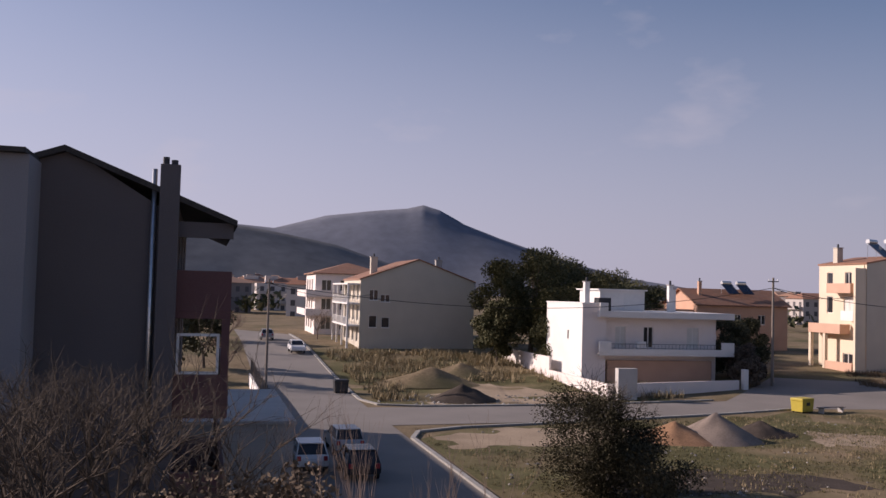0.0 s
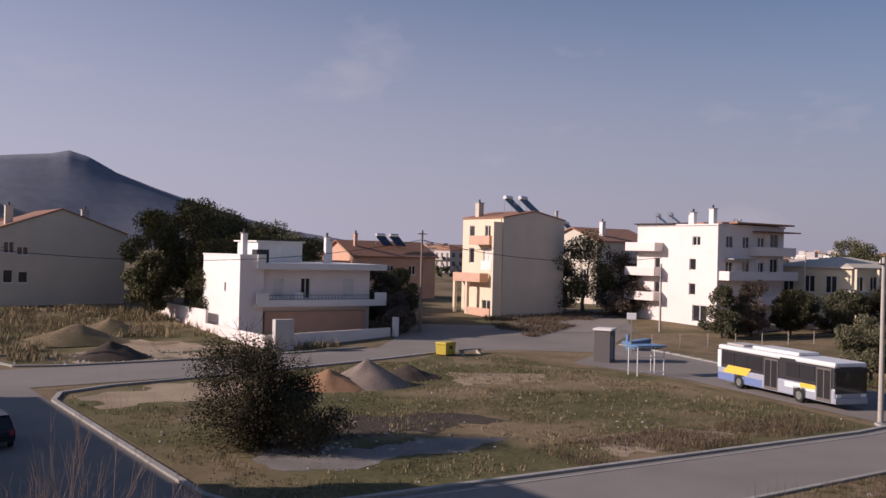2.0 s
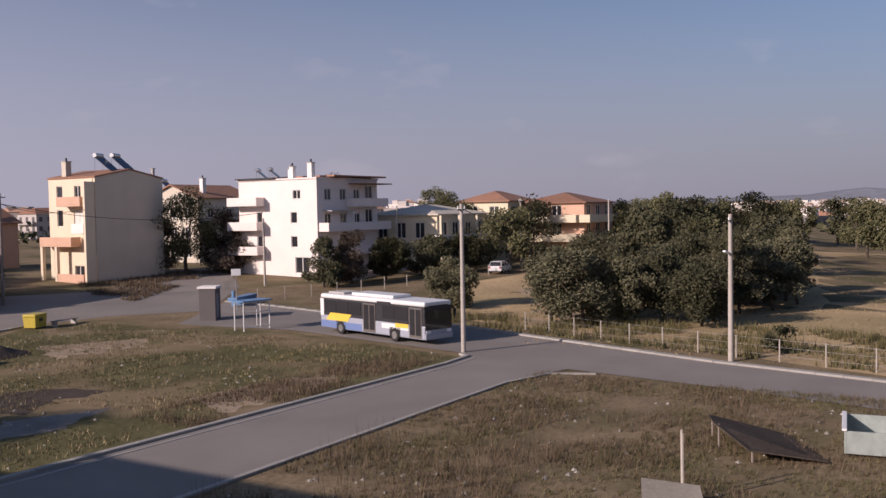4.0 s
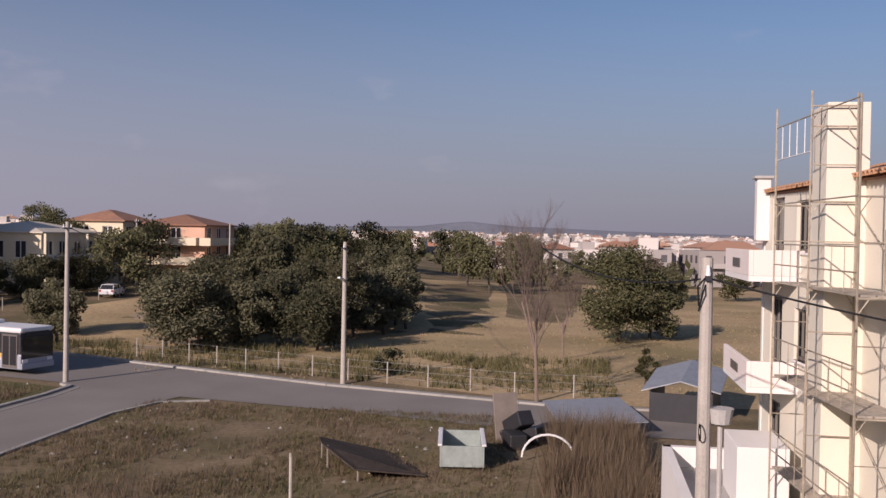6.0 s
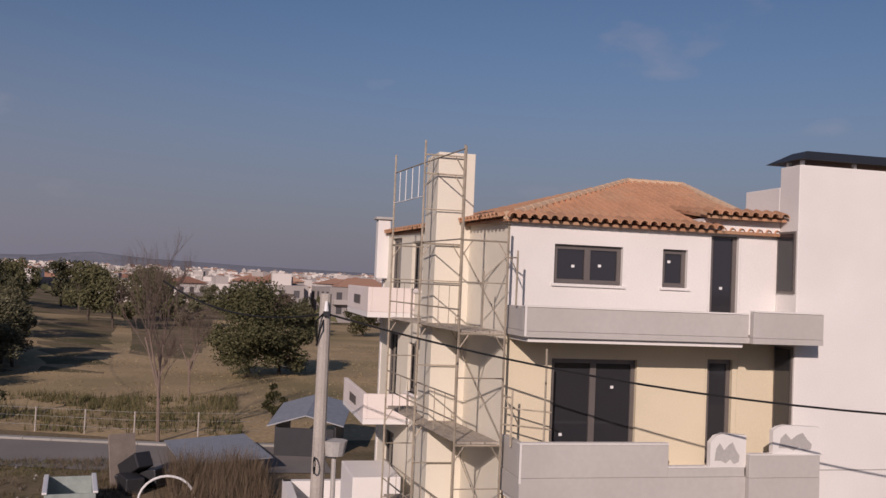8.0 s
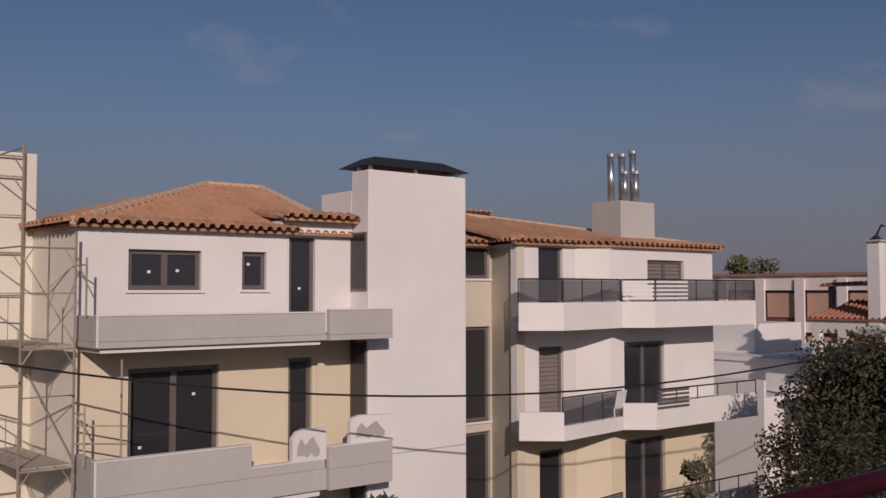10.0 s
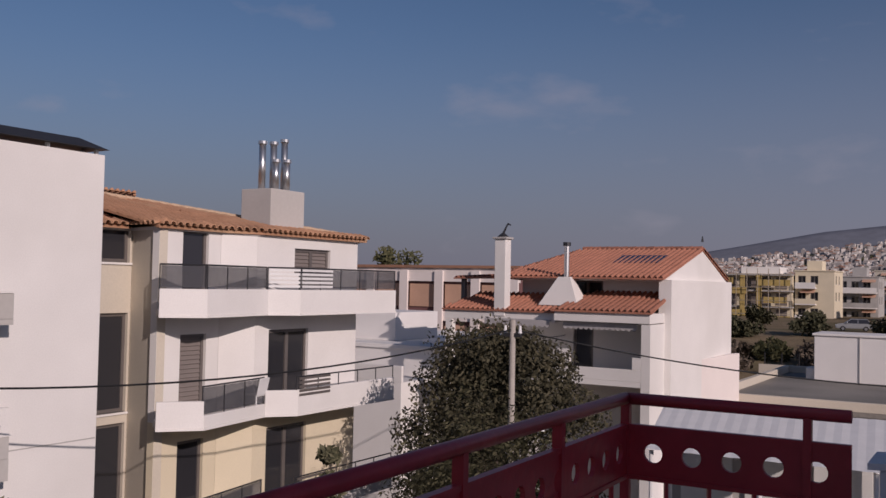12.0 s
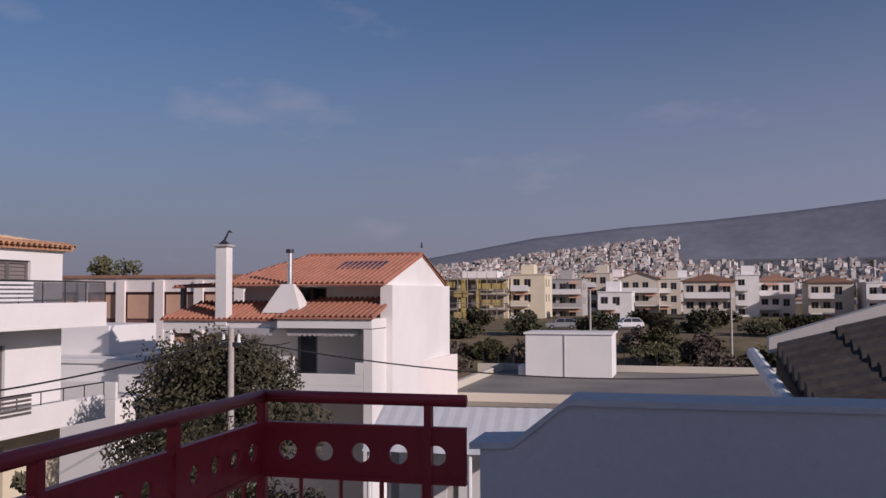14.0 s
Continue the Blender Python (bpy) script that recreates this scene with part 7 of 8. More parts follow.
scatter("plot_brush", "pale brown brush on the vacant plot", "weeds", (15, 80, 44, 118), 5200, 0.9, 0.05, STRAW, 8, 7, keep=lambda x, y: not (19 < x < 38 and 77 < y < 92))
scatter("field_grass", "dry field grass", "grass", (58, -25, 130, 30), 6000, 0.16, 0.04, STRAW, 9, 5)
scatter("verge_brush", "dark brush along the fence", "weeds", (56, -2, 74, 48), 6000, 0.7, 0.03, WEED, 10, 6, keep=lambda x, y: x > 54.6 + y * 0.27 + 0.9)
scatter("yellow_house_verge", "brown dry verge below the yellow house", "weeds", (66, 76, 92, 95), 6500, 0.5, 0.04, RUST, 11, 6, keep=lambda x, y: x - 66 > (y - 84) * 0.6 and y < 94 and y > 80 + (x - 72) * 0.5)


def stones(name, label, region, count, size, seed, material, keep=None):
    rng = random.Random(seed)
    V, F = [], []
    x0, y0, x1, y1 = region
    for _ in range(count):
        x, y = rng.uniform(x0, x1), rng.uniform(y0, y1)
        if keep and not keep(x, y):
            continue
        s = size * rng.uniform(0.4, 1.5)
        k = len(V)
        z = gz(x, y) + 0.01
        for i in range(5):
            a = 1.2566 * i + rng.uniform(-0.3, 0.3)
            V.append((x + math.cos(a) * s * rng.uniform(0.7, 1.2), y + math.sin(a) * s * rng.uniform(0.7, 1.2), z))
        V.append((x, y, z + s * rng.uniform(0.5, 0.9)))
        for i in range(5):
            F.append((k + i, k + (i + 1) % 5, k + 5))
    tagged(lump(name, V, F, material), label, "stones", kind="stuff")


stones("litter_stones", "scattered pale stones and bits in the grass", (14.5, 32.5, 54, 68), 260, 0.10, 1, STONES, lambda x, y: x < 53 + (y - 30) * 0.1 and y < 64 + (x - 14) * 0.2)
stones("weed_lot_stones", "scattered pale stones among the weeds", (15, 3, 48, 23), 200, 0.11, 2, STONES)
stones("rubble", "pale broken rubble by the mud", (20, 38.5, 27, 43), 60, 0.14, 3, STONES)
stones("plot_stones", "pale stones on the vacant plot", (15, 77.5, 34, 84), 220, 0.16, 4, STONES)


def mound(name, label, x, y, r, h, material, seed, sx=1.0):
    """A heap of soil with an uneven skirt."""
    rows, n = 9, 30
    V, F = [(0, 0, h)], []
    for k in range(1, rows + 1):
        u = k / rows
        for i in range(n):
            a = 2 * math.pi * i / n
            w = 1 + 0.22 * noise.noise((math.cos(a) * 1.5, math.sin(a) * 1.5, seed + u))
            z = h * (1 - u) ** 1.15 + 0.12 * h * noise.noise((math.cos(a) * u * 4, math.sin(a) * u * 4, seed)) * (1 - u)
            V.append((math.cos(a) * r * u * w * sx, math.sin(a) * r * u * w, max(z, 0) - (0.05 if k == rows else 0)))
    for i in range(n):
        F.append((0, 1 + i, 1 + (i + 1) % n))
    for k in range(rows - 1):
        for i in range(n):
            j = (i + 1) % n
            F.append((1 + k * n + i, 1 + (k + 1) * n + i, 1 + (k + 1) * n + j, 1 + k * n + j))
    o = lump(name, V, F, material, smooth=True)
    o.matrix_basis = pose(x, y, gz(x, y))
    return tagged(o, label, "heap", "soil heaps")


mound("gravel_heap", "greyish-brown heap of gravel on the grass", 34.4, 58.4, 3.3, 1.85, GRAVEL, 1)
mound("soil_heap", "reddish soil heap beside the gravel", 31.4, 58.6, 2.9, 1.25, REDSOIL, 2)
mound("soil_heap", "dark soil heap behind the gravel", 39.0, 60.2, 2.6, 1.0, DARKSOIL, 3)
mound("soil_heap", "dark soil heap on the vacant plot", 22.6, 80.6, 2.6, 1.5, DARKSOIL, 4, 1.3)
mound("soil_heap", "brown overgrown soil heap on the vacant plot", 22.5, 92, 3.6, 1.7, DRY, 5, 1.6)
mound("soil_heap", "brown overgrown soil heap on the vacant plot", 27, 97, 3.4, 1.5, DRY, 6, 1.4)


# ---- vehicles ----
def wheel(parent, x, y, z, r, w, rim_mat):
    t = part("wheel", rod((x, y - w / 2, z), (x, y + w / 2, z), r, seg=18), RUBBER, parent)
    part("rim", rod((x, y - w / 2 - 0.01, z), (x, y + w / 2 + 0.01, z), r * 0.58, seg=14), rim_mat, t)


def bus():
    b = thing("city_bus", 58.5, 41.0, 0.04, -106, "white, blue and yellow city bus at the road bend", "bus")
    b.scale = (1.04, 1.04, 1.06)
    L, W = 6.0, 1.27
    body = box(-L, -W, 0.34, L, W, 1.28, 0.10)
    part("lower_body", body, BUSG, b)
    part("upper_body", box(-L + 0.02, -W + 0.02, 1.282, L - 0.05, W - 0.02, 2.52, 0.06), DARKMETAL, b)
    part("roof", box(-L, -W, 2.522, L - 0.02, W, 2.86, 0.13), BUSW, b)
    part("roof_pod", box(-2.6, -0.85, 2.862, 2.2, 0.85, 3.08, 0.07), BUSW, b, "white roof air unit")
    part("roof_pod", box(-5.6, -0.8, 2.862, -3.6, 0.8, 3.0, 0.06), GREY, b)
    for s in (-1, 1):
        y0, y1 = (-W - 0.012, -W + 0.03) if s < 0 else (W - 0.03, W + 0.012)
        part("rear_panel", box(-L + 0.02, y0, 1.25, -L + 0.45, y1, 2.5), BUSW, b)
        part("blue_band", box(-L + 0.1, y0, 0.40, -0.9, y1, 0.9), BUSB, b)
        bm = bmesh.new()
        pts = [(-5.3, 0.95), (-2.6, 0.95), (-2.1, 1.5), (-4.7, 1.5)]
        A = [bm.verts.new((x, y0 - 0.004 if s < 0 else y1 + 0.004, z)) for x, z in pts]
        B = [bm.verts.new((x, (y0 + y1) / 2, z)) for x, z in pts]
        for i in range(4):
            j = (i + 1) % 4
            bm.faces.new((A[i], A[j], B[j], B[i]))
        bm.faces.new(A), bm.faces.new(B[::-1])
        part("yellow_band", bm, BUSY, b)
        part("white_band", box(1.4, y0, 0.85, 4.3, y1, 1.2), BUSW, b)
        part("yellow_arch", box(2.9, y0 - 0.003 if s < 0 else y0, 1.0, 4.3, y1 if s < 0 else y1 + 0.003, 1.28), BUSY, b)
        for x0, x1 in ((-5.4, -4.0), (-3.9, -2.5), (-2.4, -1.0), (1.5, 2.8), (2.9, 4.2)):
            part("window", box(x0, y0, 1.52, x1, y1, 2.42, 0.004), GLASS, b)
        for x in (-3.4, 2.85):
            wheel(b, x, s * (W - 0.10), 0.46, 0.46, 0.3, STEEL)
            part("wheel_arch", box(x - 0.58, s * (W + 0.008) - 0.004, 0.36, x + 0.58, s * (W + 0.008) + 0.004, 0.98), DARKMETAL, b)
    for x0, x1 in ((-0.7, 0.7), (4.4, 5.7)):
        d = part("door", box(x0, -W - 0.02, 0.42, x1, -W - 0.003, 2.45, 0.004), FRAME, b)
        part("door_glass", box(x0 + 0.08, -W - 0.032, 0.6, (x0 + x1) / 2 - 0.05, -W - 0.022, 2.35), GLASS, d)
        part("door_glass", box((x0 + x1) / 2 + 0.05, -W - 0.032, 0.6, x1 - 0.08, -W - 0.022, 2.35), GLASS, d)
    part("windscreen", box(L - 0.04, -W + 0.06, 0.98, L + 0.012, W - 0.06, 2.31, 0.02), GLASS, b)
    part("destination_sign", box(L - 0.04, -0.9, 2.32, L + 0.01, 0.9, 2.6, 0.01), DARKMETAL, b)
    part("side_sign", box(0.9, -W - 0.016, 2.45, 2.4, -W + 0.02, 2.68, 0.005), DARKMETAL, b)
    part("bumper", box(L - 0.03, -W + 0.02, 0.36, L + 0.09, W - 0.02, 0.72, 0.04), BUSG, b)
    for s in (-1, 1):
        part("headlight", box(L - 0.02, s * 0.95 - 0.2, 0.76, L + 0.03, s * 0.95 + 0.2, 0.96, 0.02), LAMPG, b)
        m = part("mirror", box(L + 0.05, s * (W + 0.12) - 0.08, 1.8, L + 0.2, s * (W + 0.12) + 0.08, 2.3, 0.03), DARKMETAL, b)
        part("mirror_arm", rod((L - 0.1, s * W, 2.45), (L + 0.12, s * (W + 0.12), 2.3), 0.025, seg=6), DARKMETAL, m)


bus()


def car(x, y, rot, paint, label, lift=0.04):
    c = thing("parked_car", x, y, gz(x, y) + lift, rot, label, "car", "parked cars")
    body = bmesh.new()
    prof = [(-2.05, 0.35), (-2.1, 0.72), (-1.95, 0.95), (1.0, 0.95), (1.95, 0.80), (2.1, 0.6), (2.08, 0.32)]
    cab = [(-1.9, 0.952), (-1.45, 1.42), (0.35, 1.45), (1.1, 0.952)]
    for pts, w in ((prof, 0.86),):
        A, B = [body.verts.new((px, -w, pz)) for px, pz in pts], [body.verts.new((px, w, pz)) for px, pz in pts]
        n = len(pts)
        for i in range(n):
            j = (i + 1) % n
            body.faces.new((A[i], A[j], B[j], B[i]))
        body.faces.new(A), body.faces.new(B[::-1])
    bmesh.ops.bevel(body, geom=body.edges[:], offset=0.05, segments=2, affect='EDGES')
    part("body", body, paint, c)
    bm = bmesh.new()
    A, B = [bm.verts.new((px, -0.78 + (0.12 if pz > 1.2 else 0), pz)) for px, pz in cab], [bm.verts.new((px, 0.78 - (0.12 if pz > 1.2 else 0), pz)) for px, pz in cab]
    for i in range(4):
        j = (i + 1) % 4
        bm.faces.new((A[i], A[j], B[j], B[i]))
    bm.faces.new(A), bm.faces.new(B[::-1])
    part("cabin_glass", bm, GLASS, c)
    part("roof", box(-1.5, -0.68, 1.43, 0.38, 0.68, 1.49, 0.025), paint, c)
    for s in (-1, 1):
        for p, q in (((-1.9, 0.95), (-1.46, 1.44)), ((1.1, 0.95), (0.36, 1.46)), ((-0.4, 0.95), (-0.4, 1.44))):
            part("pillar", rod((p[0], s * 0.79, p[1]), (q[0], s * 0.665, q[1]), 0.035, seg=6), paint, c)
        for px in (-1.3, 1.3):
            wheel(c, px, s * 0.78, 0.31, 0.31, 0.2, STEEL)
        part("headlight", box(2.0, s * 0.62 - 0.16, 0.58, 2.11, s * 0.62 + 0.16, 0.74, 0.02), LAMPG, c)
        part("tail_light", box(-2.12, s * 0.68 - 0.1, 0.66, -2.03, s * 0.68 + 0.1, 0.9, 0.02), REDPAINT, c)
        part("mirror", box(0.75, s * 0.95 - 0.08, 0.95, 0.92, s * 0.95 + 0.08, 1.1, 0.03), paint, c)
    part("number_plate", box(2.095, -0.25, 0.42, 2.12, 0.25, 0.53), LAMPG, c)


car(8.5, 55.9, 92, CARS, "silver hatchback parked on the shaded street")
car(8.2, 48.9, 90, CARB, "dark hatchback parked on the shaded street")
car(5.9, 51.2, 90, CARW, "white car parked on the shaded street")
car(11.6, 118, -88, CARW, "white car parked down the street")
car(9.0, 135, 90, CARS, "silver car parked down the street")
car(104, 55, 10, CARW, "white car parked before the villa")
car(8.0, -128, 20, CARW, "white van-like car on the far street")
car(16.5, -126, 10, CARS, "silver car on the far street")
car(3.3, 70.5, 90, CARB, "dark car parked beside the street wall")


# ---- poles and cables ----
def pole(x, y, h, r, label, material, arm=None, lamp=None, group="street poles"):
    p = thing("utility_pole", x, y, gz(x, y), 0, label, "pole", group)
    part("shaft", rod((0, 0, -0.1), (0, 0, h), r, r * 0.68, 12), material, p, smooth=False)
    if arm:
        part("cross_arm", box(-arm, -0.05, h - 0.45, arm, 0.05, h - 0.35), DARKMETAL, p)
        for s in (-1, 1):
            part("insulator", rod((s * arm * 0.85, 0, h - 0.35), (s * arm * 0.85, 0, h - 0.15), 0.05, 0.03, 8), LAMPG, p)
    if lamp:
        dx, dy, z = lamp
        part("lamp_arm", rod((0, 0, z), (dx * 0.8, dy * 0.8, z + 0.25), 0.03, seg=6), STEEL, p)
        head = box(-0.32, -0.1, -0.06, 0.32, 0.1, 0.06, 0.04)
        part("lamp_head", shift(head, pose(dx, dy, z + 0.28, 0, -12, math.degrees(math.atan2(dy, dx)))), LAMPG, p)
    return p


pole(54.2, 31.5, 9.9, 0.17, "pale weathered pole at the road corner", POLE, 0.5)
pole(57.9, 14.9, 8.95, 0.17, "pale weathered pole beside the field road", POLE, 0.35, (-0.55, 0.1, 6.4))
pole(19.6, -2.3, 9.15, 0.17, "thick pale pole with cable fittings before the house", POLE, 0.2)
pole(11.4, -22.4, 8.6, 0.11, "slim pole with a street lamp by the evergreen", POLE, 0.25, (-0.9, 0.5, 5.6))
pole(57.4, 86.4, 11.2, 0.16, "dark wooden pole beside the white house", POLE_W, 0.6)
pole(6.0, 88, 10.2, 0.14, "dark wooden pole beside the street", POLE_W, 0.4)
pole(82, 74, 7.8, 0.14, "weathered pole before the white flats", POLE)
pole(100.5, 68, 8.5, 0.14, "weathered pole before the villa", POLE)
pole(112, 56, 9.0, 0.14, "weathered pole before the villa", POLE, 0.5)
pole(118, 46, 8.6, 0.14, "weathered pole among the trees", POLE)
pole(9.6, -95, 7.5, 0.14, "weathered pole beside the boundary wall", POLE)
pole(-4, -98, 7.2, 0.14, "weathered pole beside the boundary wall", POLE)


def cable(a, b, sag, r=0.02, label="black overhead cable sagging between poles"):
    A, B = Vector(a), Vector(b)
    pts = []
    for i in range(25):
        u = i / 24
        p = A.lerp(B, u)
        p.z -= sag * 4 * u * (1 - u)
        pts.append(p)
    bm = bmesh.new()
    chain(bm, pts, r, 6)
    o = new("overhead_cable", mesh_of(bm, "overhead_cable", CABLE))
    tagged(o, label, "cable", "overhead cables")


cable((19.6, -2.3, 8.75), (11.4, -22.4, 8.35), 1.15, 0.022)
cable((11.4, -22.4, 8.35), (-6, -30, 7.6), 0.8, 0.02)
cable((11.4, -22.4, 8.3), (24, -60, 8.0), 0.8, 0.02)
cable((19.6, -2.3, 8.75), (26, 1.2, 9.2), 0.4, 0.02)
cable((57.4, 86.4, 10.9), (74, 94, 10.6), 0.8, 0.03)
cable((57.4, 86.4, 10.9), (6.0, 88, 9.9), 2.2, 0.03)
cable((57.4, 86.4, 10.9), (82, 74, 9.6), 1.2, 0.03)
cable((54.2, 31.5, 9.6), (112, 56, 9.4), 1.0, 0.025)
cable((57.9, 14.9, 8.6), (100, 20, 8.4), 1.0, 0.02)
cable((6.0, 88, 9.9), (22, 124, 9.0), 0.8, 0.025)

f = thing("pole_fitting", 19.6, -2.3, 0, 0, "cable coil and grey junction box on the pole", "fitting")
bm = bmesh.new()
chain(bm, [Vector((-0.22 + 0.14 * math.cos(t * 0.4), 0.1, 5.75 + 0.16 * math.sin(t * 0.4))) for t in range(17)], 0.015, 5)
part("coil", bm, CABLE, f)
part("drum", rod((0.05, -0.32, 5.9), (0.05, -0.32, 6.2), 0.2, 0.26, 12), GREY, f)
part("bracket", box(-0.03, -0.3, 5.98, 0.03, -0.1, 6.04), DARKMETAL, f)
part("conduit", rod((0.05, -0.32, 0.0), (0.05, -0.32, 5.88), 0.05, seg=8), GREY, f)
for i in range(2):
    bm = bmesh.new()
    chain(bm, [Vector((0.1 * math.sin(i), 0.05 * i - 0.1, 8.9 - 0.1 * i)), Vector((-0.25, 0.2 - 0.1 * i, 8.6 - 0.12 * i)), Vector((-0.05, 0.15, 8.2 - 0.1 * i))], 0.02, 5)
    part("loose_cable", bm, CABLE, f)


# ---- street furniture ----
def waste_bin(name, x, y, rot, label, material, w=1.3, d=0.9, h=1.25):
    b = thing(name, x, y, gz(x, y), rot, label, "bin")
    body = prism([(-w / 2 + 0.06, -d / 2 + 0.06), (w / 2 - 0.06, -d / 2 + 0.06), (w / 2 - 0.06, d / 2 - 0.06), (-w / 2 + 0.06, d / 2 - 0.06)], 0.12, h * 0.8)
    for v in body.verts:
        if v.co.z > 0.5:
            v.co.x *= 1.08
            v.co.y *= 1.08
    part("body", body, material, b)
    part("lid", box(-w / 2 - 0.02, -d / 2 - 0.02, h * 0.8 + 0.002, w / 2 + 0.02, d / 2 + 0.02, h, 0.06), material, b)
    for sx in (-1, 1):
        for sy in (-1, 1):
            part("castor", rod((sx * (w / 2 - 0.2), sy * (d / 2 - 0.15) - 0.04, 0.08), (sx * (w / 2 - 0.2), sy * (d / 2 - 0.15) + 0.04, 0.08), 0.08, seg=10), RUBBER, b)
    part("front_mark", box(-0.22, -d / 2 - 0.016, h * 0.5, 0.22, -d / 2 + 0.05, h * 0.72), DARKMETAL, b)
    return b


waste_bin("salt_bin", 50.2, 71.2, 20, "yellow plastic grit bin with a dark mark", PLASTICY, 1.6, 1.2, 1.25)
waste_bin("waste_container", 12.6, 86, 4, "dark waste container beside the kerb", DARKMETAL)
b = thing("bench", 52.6, 70.6, 0.1, 14, "dark wooden slat bench beside the grit bin", "bench")
for k in range(3):
    part("slat", box(-1.5, -0.3 + k * 0.2, 0.46, 1.5, -0.14 + k * 0.2, 0.52, 0.01), SHUTTER, b)
for x in (-1.2, 1.2):
    part("leg", box(x - 0.06, -0.25, 0, x + 0.06, 0.25, 0.458), GREY, b)
k = thing("kiosk_pillar", 60.8, 61.4, gz(60.8, 61.4), 30, "dark grey square service pillar with a pale cap", "pillar")
part("body", box(-0.85, -0.75, 0, 0.85, 0.75, 2.85, 0.04), SHADEHOUSE, k)
part("panel", box(-0.6, -0.77, 0.3, 0.1, -0.751, 2.4), GREYHOUSE, k)
part("cap", box(-0.95, -0.85, 2.852, 0.95, 0.85, 3.05, 0.03), WHITE, k)
s = thing("bus_shelter", 57.6, 53.4, 0.02, -10, "bare white tube bus shelter frame with a blue roof", "bus shelter")
for x in (-1.3, 1.3):
    for y in (-0.6, 0.6):
        part("post", rod((x, y, 0), (x, y, 2.35), 0.05, seg=8), WHITEP, s)
for z in (0.3, 1.5, 2.3):
    part("rail", rod((-1.3, -0.6, z), (1.3, -0.6, z), 0.04, seg=8), WHITEP, s)
part("post", rod((0, -0.6, 0.3), (0, -0.6, 2.3), 0.035, seg=8), WHITEP, s)
part("roof", box(-1.5, -0.8, 2.352, 1.5, 0.9, 2.45, 0.02), BLUE, s)
w = thing("playground_frame", 70.4, 66.5, gz(70.4, 66.5), 20, "blue steel frame structure beside the road", "frame")
part("panel", box(-2.6, -0.5, 0.5, 2.6, 0.5, 0.85, 0.05), BLUE, w)
part("upright", box(-2.5, -0.12, 0, -2.2, 0.12, 1.5, 0.02), BLUE, w)
for x in (-1.0, 1.2, 2.4):
    part("leg", box(x - 0.08, -0.4, 0, x + 0.08, 0.4, 0.498), BLUE, w)
g = thing("stop_sign_post", 66.6, 63.7, gz(66.6, 63.7), -46, "white square bus stop sign on a post", "sign")
part("post", rod((0, 0, 0), (0, 0, 3.9), 0.05, seg=8), STEEL, g)
part("sign", box(-0.45, -0.06, 3.35, 0.45, 0.06, 4.0, 0.03), LAMPG, g)


def wire_fence(label, pts, h=1.4, step=3.0):
    o = thing("wire_fence", 0, 0, 0, 0, label, "fence", "wire fences")
    for p, q in zip(pts, pts[1:]):
        a, b = Vector((*p, 0)), Vector((*q, 0))
        n = max(1, round((b - a).length / step))
        for i in range(n):
            c = a.lerp(b, i / n)
            part("post", rod((c.x, c.y, gz(c.x, c.y) - 0.05), (c.x, c.y, gz(c.x, c.y) + h), 0.045, seg=5), POLE, o)
        for z in (0.4, 0.9, h - 0.05):
            part("wire", rod((a.x, a.y, gz(a.x, a.y) + z), (b.x, b.y, gz(b.x, b.y) + z), 0.008, seg=4), STEEL, o)


wire_fence("old wire fence with grey posts along the field", [(66.5, 33), (62.5, 23), (59.6, 15), (56.5, 4), (56.2, -3)])
wire_fence("old wire fence with grey posts before the white flats", [(72, 66), (80, 62), (92, 58), (110, 52)])

# things lying on the weed lot
c = thing("scrap_container", 39.6, 5.0, 0, 8, "pale green open metal scrap container", "container")
for x0, y0, x1, y1 in ((-1.6, -0.9, 1.6, -0.82), (-1.6, 0.82, 1.6, 0.9), (-1.6, -0.818, -1.52, 0.818), (1.52, -0.818, 1.6, 0.818)):
    part("side", box(x0, y0, 0.15, x1, y1, 1.0, 0.01), SKIPM, c)
part("bottom", box(-1.51, -0.81, 0.15, 1.51, 0.81, 0.22), SKIPM, c)
part("rim", box(-1.65, -0.98, 1.002, 1.65, -0.8, 1.09, 0.02), WHITEP, c)
part("rim", box(-1.65, 0.8, 1.002, 1.65, 0.98, 1.09, 0.02), WHITEP, c)
for x in (-1.2, 1.2):
    part("skid", box(x - 0.08, -0.85, 0, x + 0.08, 0.85, 0.149), DARKMETAL, c)
t = thing("tarp_shelter", 37.6, 8.5, 0, 30, "dark brushwood lean-to on the weeds", "shelter")
part("sheet", solid([[(-2.2, -1.6, 0.15), (2.2, -1.6, 0.1), (2.4, 1.5, 0.9), (0.6, 1.8, 1.0), (-2.0, 1.2, 0.55)]], 0.05), DARKSOIL, t)
for x, y, z in ((2.2, 1.4, 0.84), (0.5, 1.6, 0.94), (-1.8, 1.0, 0.46)):
    part("prop", rod((x, y, 0), (x, y, z), 0.05, seg=6), POLE_W, t)
p = thing("sheet_pile", 27.2, 8.8, 0, 20, "corrugated grey sheets leaning on a low frame", "sheets")
bm = bmesh.new()
wave = [(-2.2 + i * 0.045, 0.05 * math.sin(i * 1.5708)) for i in range(96)]
A, B = [bm.verts.new((x, -0.9, 0.72 + d)) for x, d in wave], [bm.verts.new((x, 0.9, 0.9 + d)) for x, d in wave]
for i in range(95):
    bm.faces.new((A[i], A[i + 1], B[i + 1], B[i]))
part("sheet", bm, ROOFDARK, p)
for x in (-2.0, 1.9):
    for y in (-0.8, 0.8):
        part("leg", rod((x, y, 0), (x, y, 0.74), 0.05, seg=6), POLE_W, p)
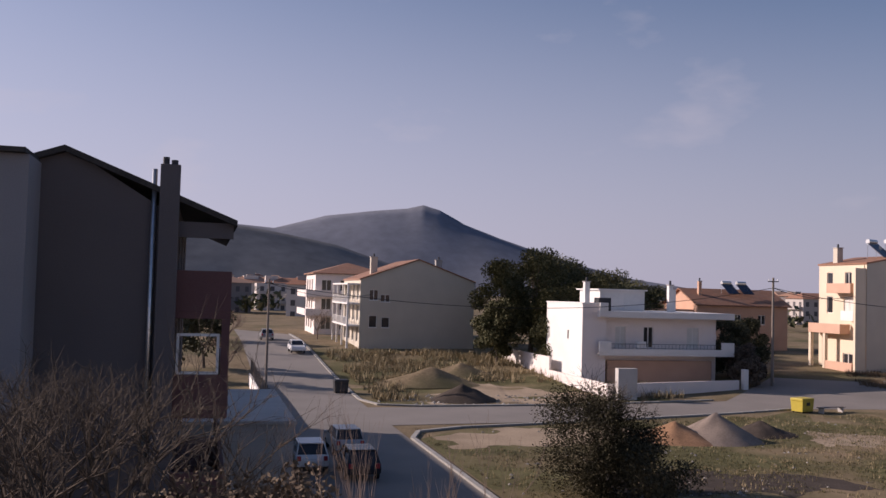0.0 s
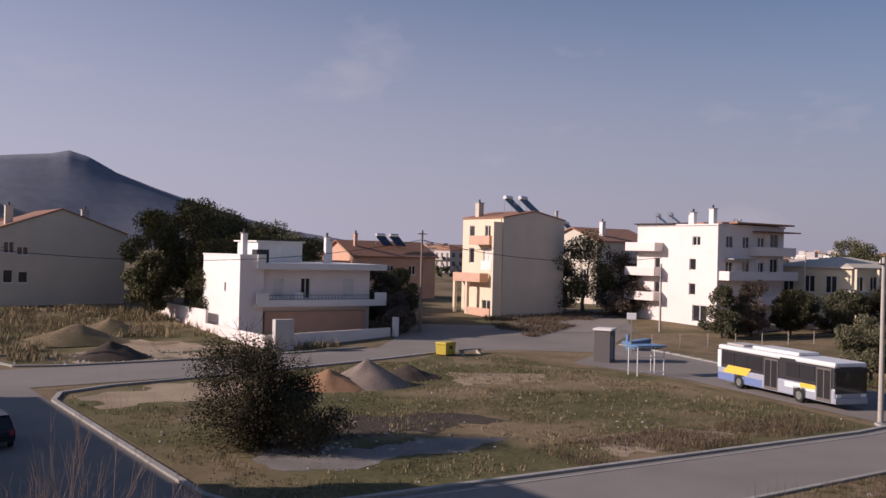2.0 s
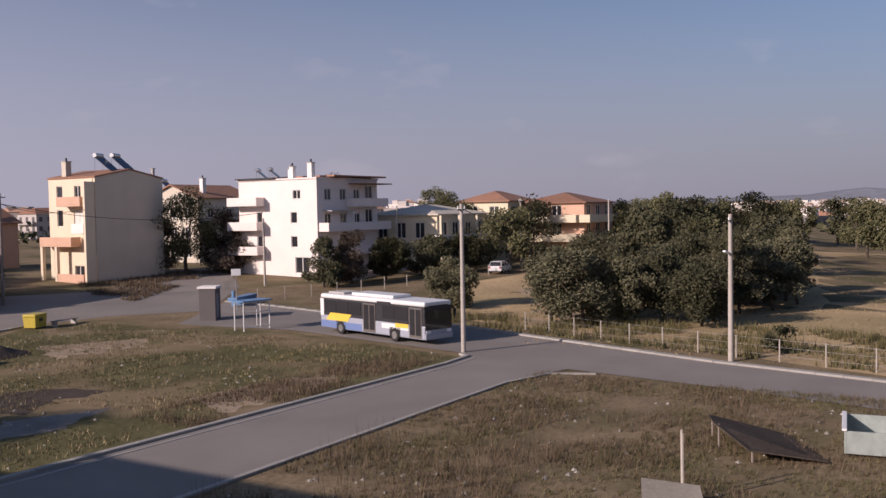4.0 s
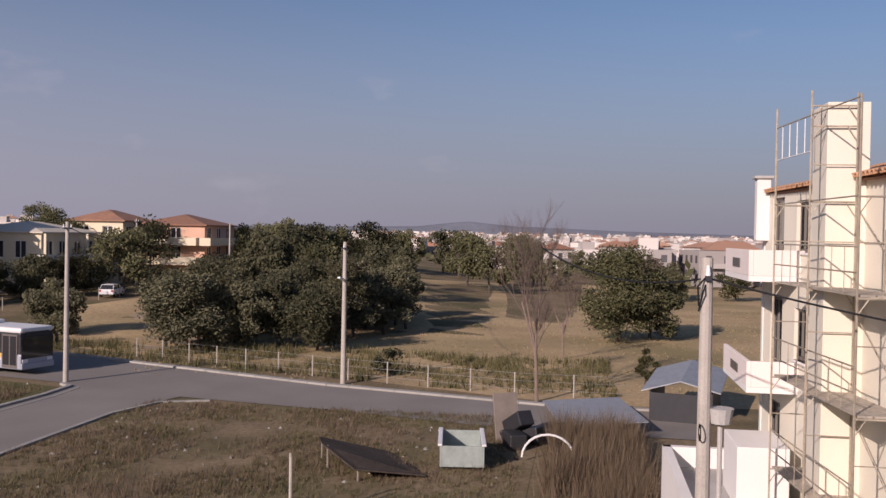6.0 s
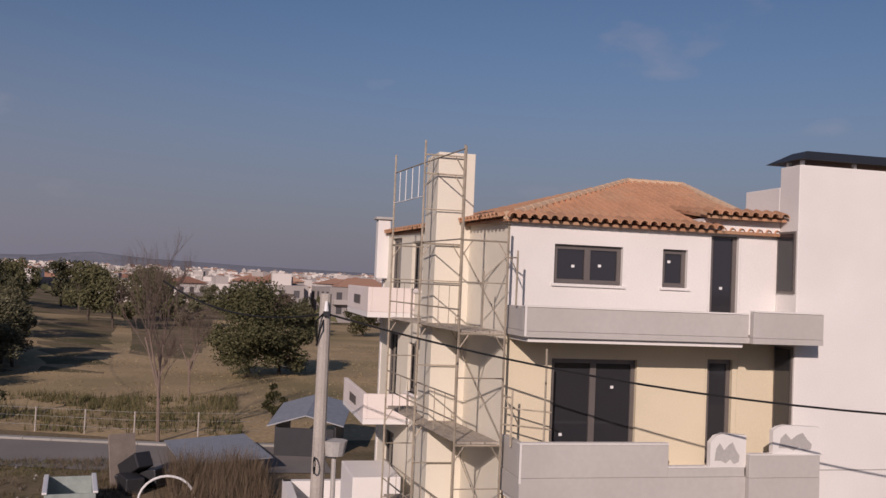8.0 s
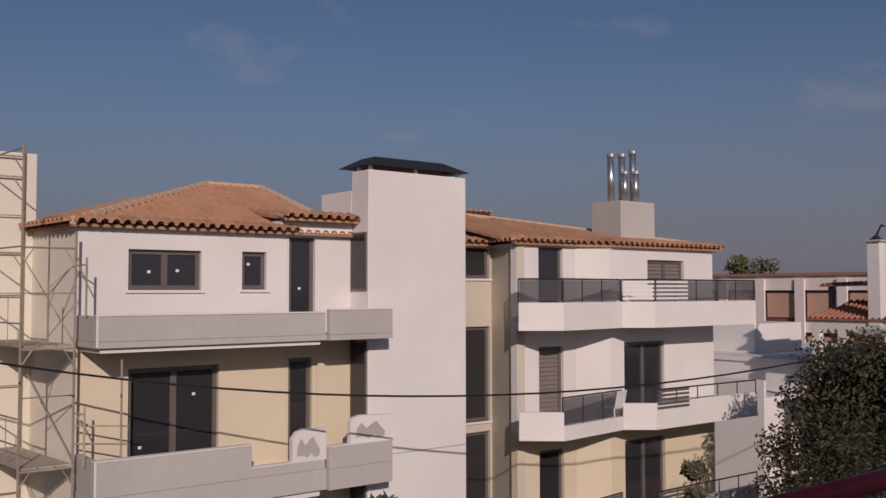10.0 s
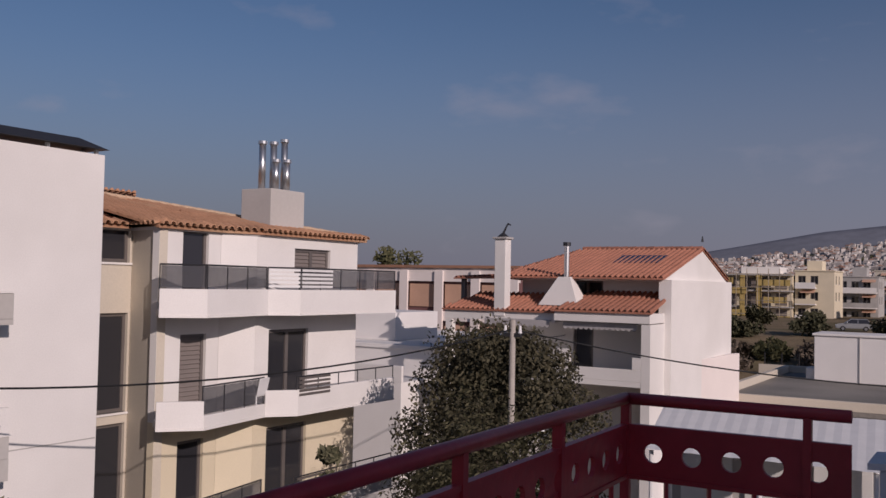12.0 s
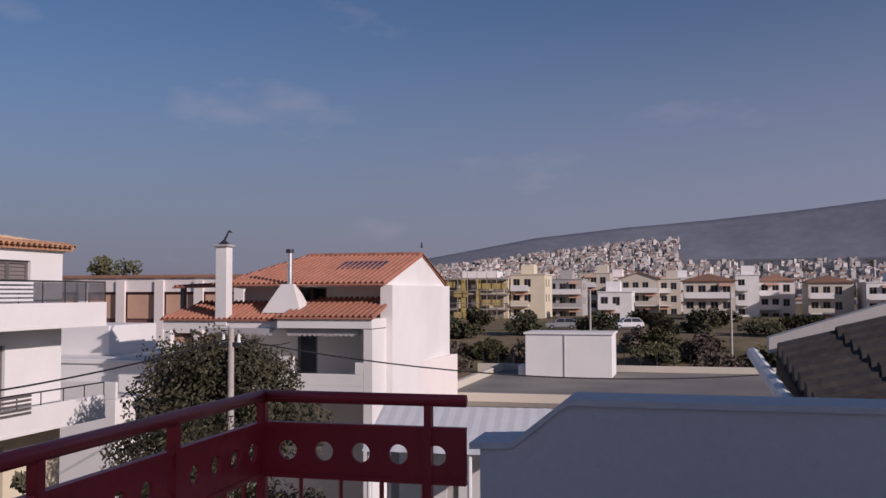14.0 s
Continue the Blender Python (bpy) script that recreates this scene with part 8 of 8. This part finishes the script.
for x in (2.4, 2.9):
    part("stake", rod((x, -0.4, 0), (x, -0.4, 2.3), 0.04, seg=6), POLE, p)
h = thing("tarp_roof_shed", 53.0, -5.6, 0, -12, "low shed under a grey sagging tarpaulin", "shed")
part("tarp", solid([[(-3.0, -2.0, 1.7), (3.0, -2.0, 2.1), (3.0, 0, 2.6), (-3.0, 0, 2.2)], [(-3.0, 0, 2.2), (3.0, 0, 2.6), (3.0, 2.0, 2.0), (-3.0, 2.0, 1.6)]], 0.06), SHEET, h)
part("side", box(-2.8, 1.5, 0, 2.8, 1.6, 1.55), DARKMETAL, h)
part("side", box(-2.8, -1.6, 0, 2.8, -1.5, 1.6), DARKMETAL, h)
part("end", box(-2.9, -1.49, 0, -2.8, 1.49, 1.5), DARKMETAL, h)
q = thing("sheet_roof_shed", 49.3, -0.4, 0, 10, "low shed with a rusty corrugated roof", "shed")
part("roof", solid([[(-3.4, -2.2, 0.75), (3.4, -2.2, 0.75), (3.4, 2.0, 0.5), (-3.4, 2.0, 0.5)]], 0.05), SHEET, q)
part("wall", box(-3.2, 1.6, 0, 3.2, 1.7, 0.48), POLE_W, q)
part("wall", box(-3.2, -1.8, 0, 3.2, -1.7, 0.66), POLE_W, q)
j = thing("scrap_heap", 43.5, 2.6, 0, 0, "heap of dark scrap with tyres and a pale hoop", "scrap")
for i, (x, y, z, a) in enumerate(((-0.8, 0.4, 0.3, 20), (0.2, -0.2, 0.35, 60), (0.9, 0.5, 0.3, 100), (0.1, 0.3, 0.9, 40))):
    part("block", shift(box(-0.7, -0.4, -0.3, 0.7, 0.4, 0.4, 0.06), pose(x, y, z, 0, 10 * i, a)), DARKMETAL, j)
part("board", shift(box(-0.05, -0.6, 0, 0.05, 0.6, 2.2), pose(0.6, 0.8, 0.0, 0, 12, 30)), POLE_W, j)
bm = bmesh.new()
chain(bm, [Vector((-3.4, -1.2 + 1.1 * math.cos(i * 0.2618), 0.2 + 1.0 * math.sin(i * 0.2618))) for i in range(13)], 0.05, 6)
part("hoop", bm, WHITEP, j)

cn = thing("canopy_roof", 0, 0, 0, 0, "white corrugated canopy over a yard below the railing", "canopy")
bm = bmesh.new()
n = 60
A, B = [], []
for i in range(n + 1):
    u = i / n
    d = 0.004 * math.sin(i * 1.5708)
    A.append(bm.verts.new((7.4 - 4.8 * u, -22.6 - 0.3 * u, 6.75 + d)))
    B.append(bm.verts.new((6.9 - 4.6 * u, -19.6 - 0.2 * u, 6.15 + d)))
for i in range(n):
    bm.faces.new((A[i], A[i + 1], B[i + 1], B[i]))
part("sheet", bm, WHITEP, cn, "white corrugated sheet")
for x, y, z in ((6.8, -19.8, 6.1), (2.5, -19.9, 6.1), (7.2, -22.4, 6.7), (2.8, -22.7, 6.7), (4.6, -19.8, 6.1)):
    part("post", rod((x, y, 0), (x, y, z), 0.05, seg=8), WHITEP, cn)
part("back_wall", box(2.6, -23.2, 0, 7.4, -23.0, 6.5), PARAPET, cn)
for i in range(3):
    part("screen", box(2.9 + i * 1.5, -22.98, 0, 4.1 + i * 1.5, -22.92, 5.6), FRAME_W, cn)

# chair on the balcony
ch = thing("garden_chair", 19.15, -21.2, 5.71, 100, "white plastic garden chair on the balcony", "chair")
part("seat", box(-0.25, -0.25, 0.42, 0.25, 0.25, 0.46, 0.015), WHITEP, ch)
part("backrest", shift(box(-0.25, -0.02, 0, 0.25, 0.02, 0.5, 0.015), pose(0, 0.25, 0.46, -12)), WHITEP, ch)
for x in (-0.22, 0.22):
    for y in (-0.22, 0.22):
        part("leg", rod((x, y, 0), (x, y, 0.42), 0.022, seg=6), WHITEP, ch)
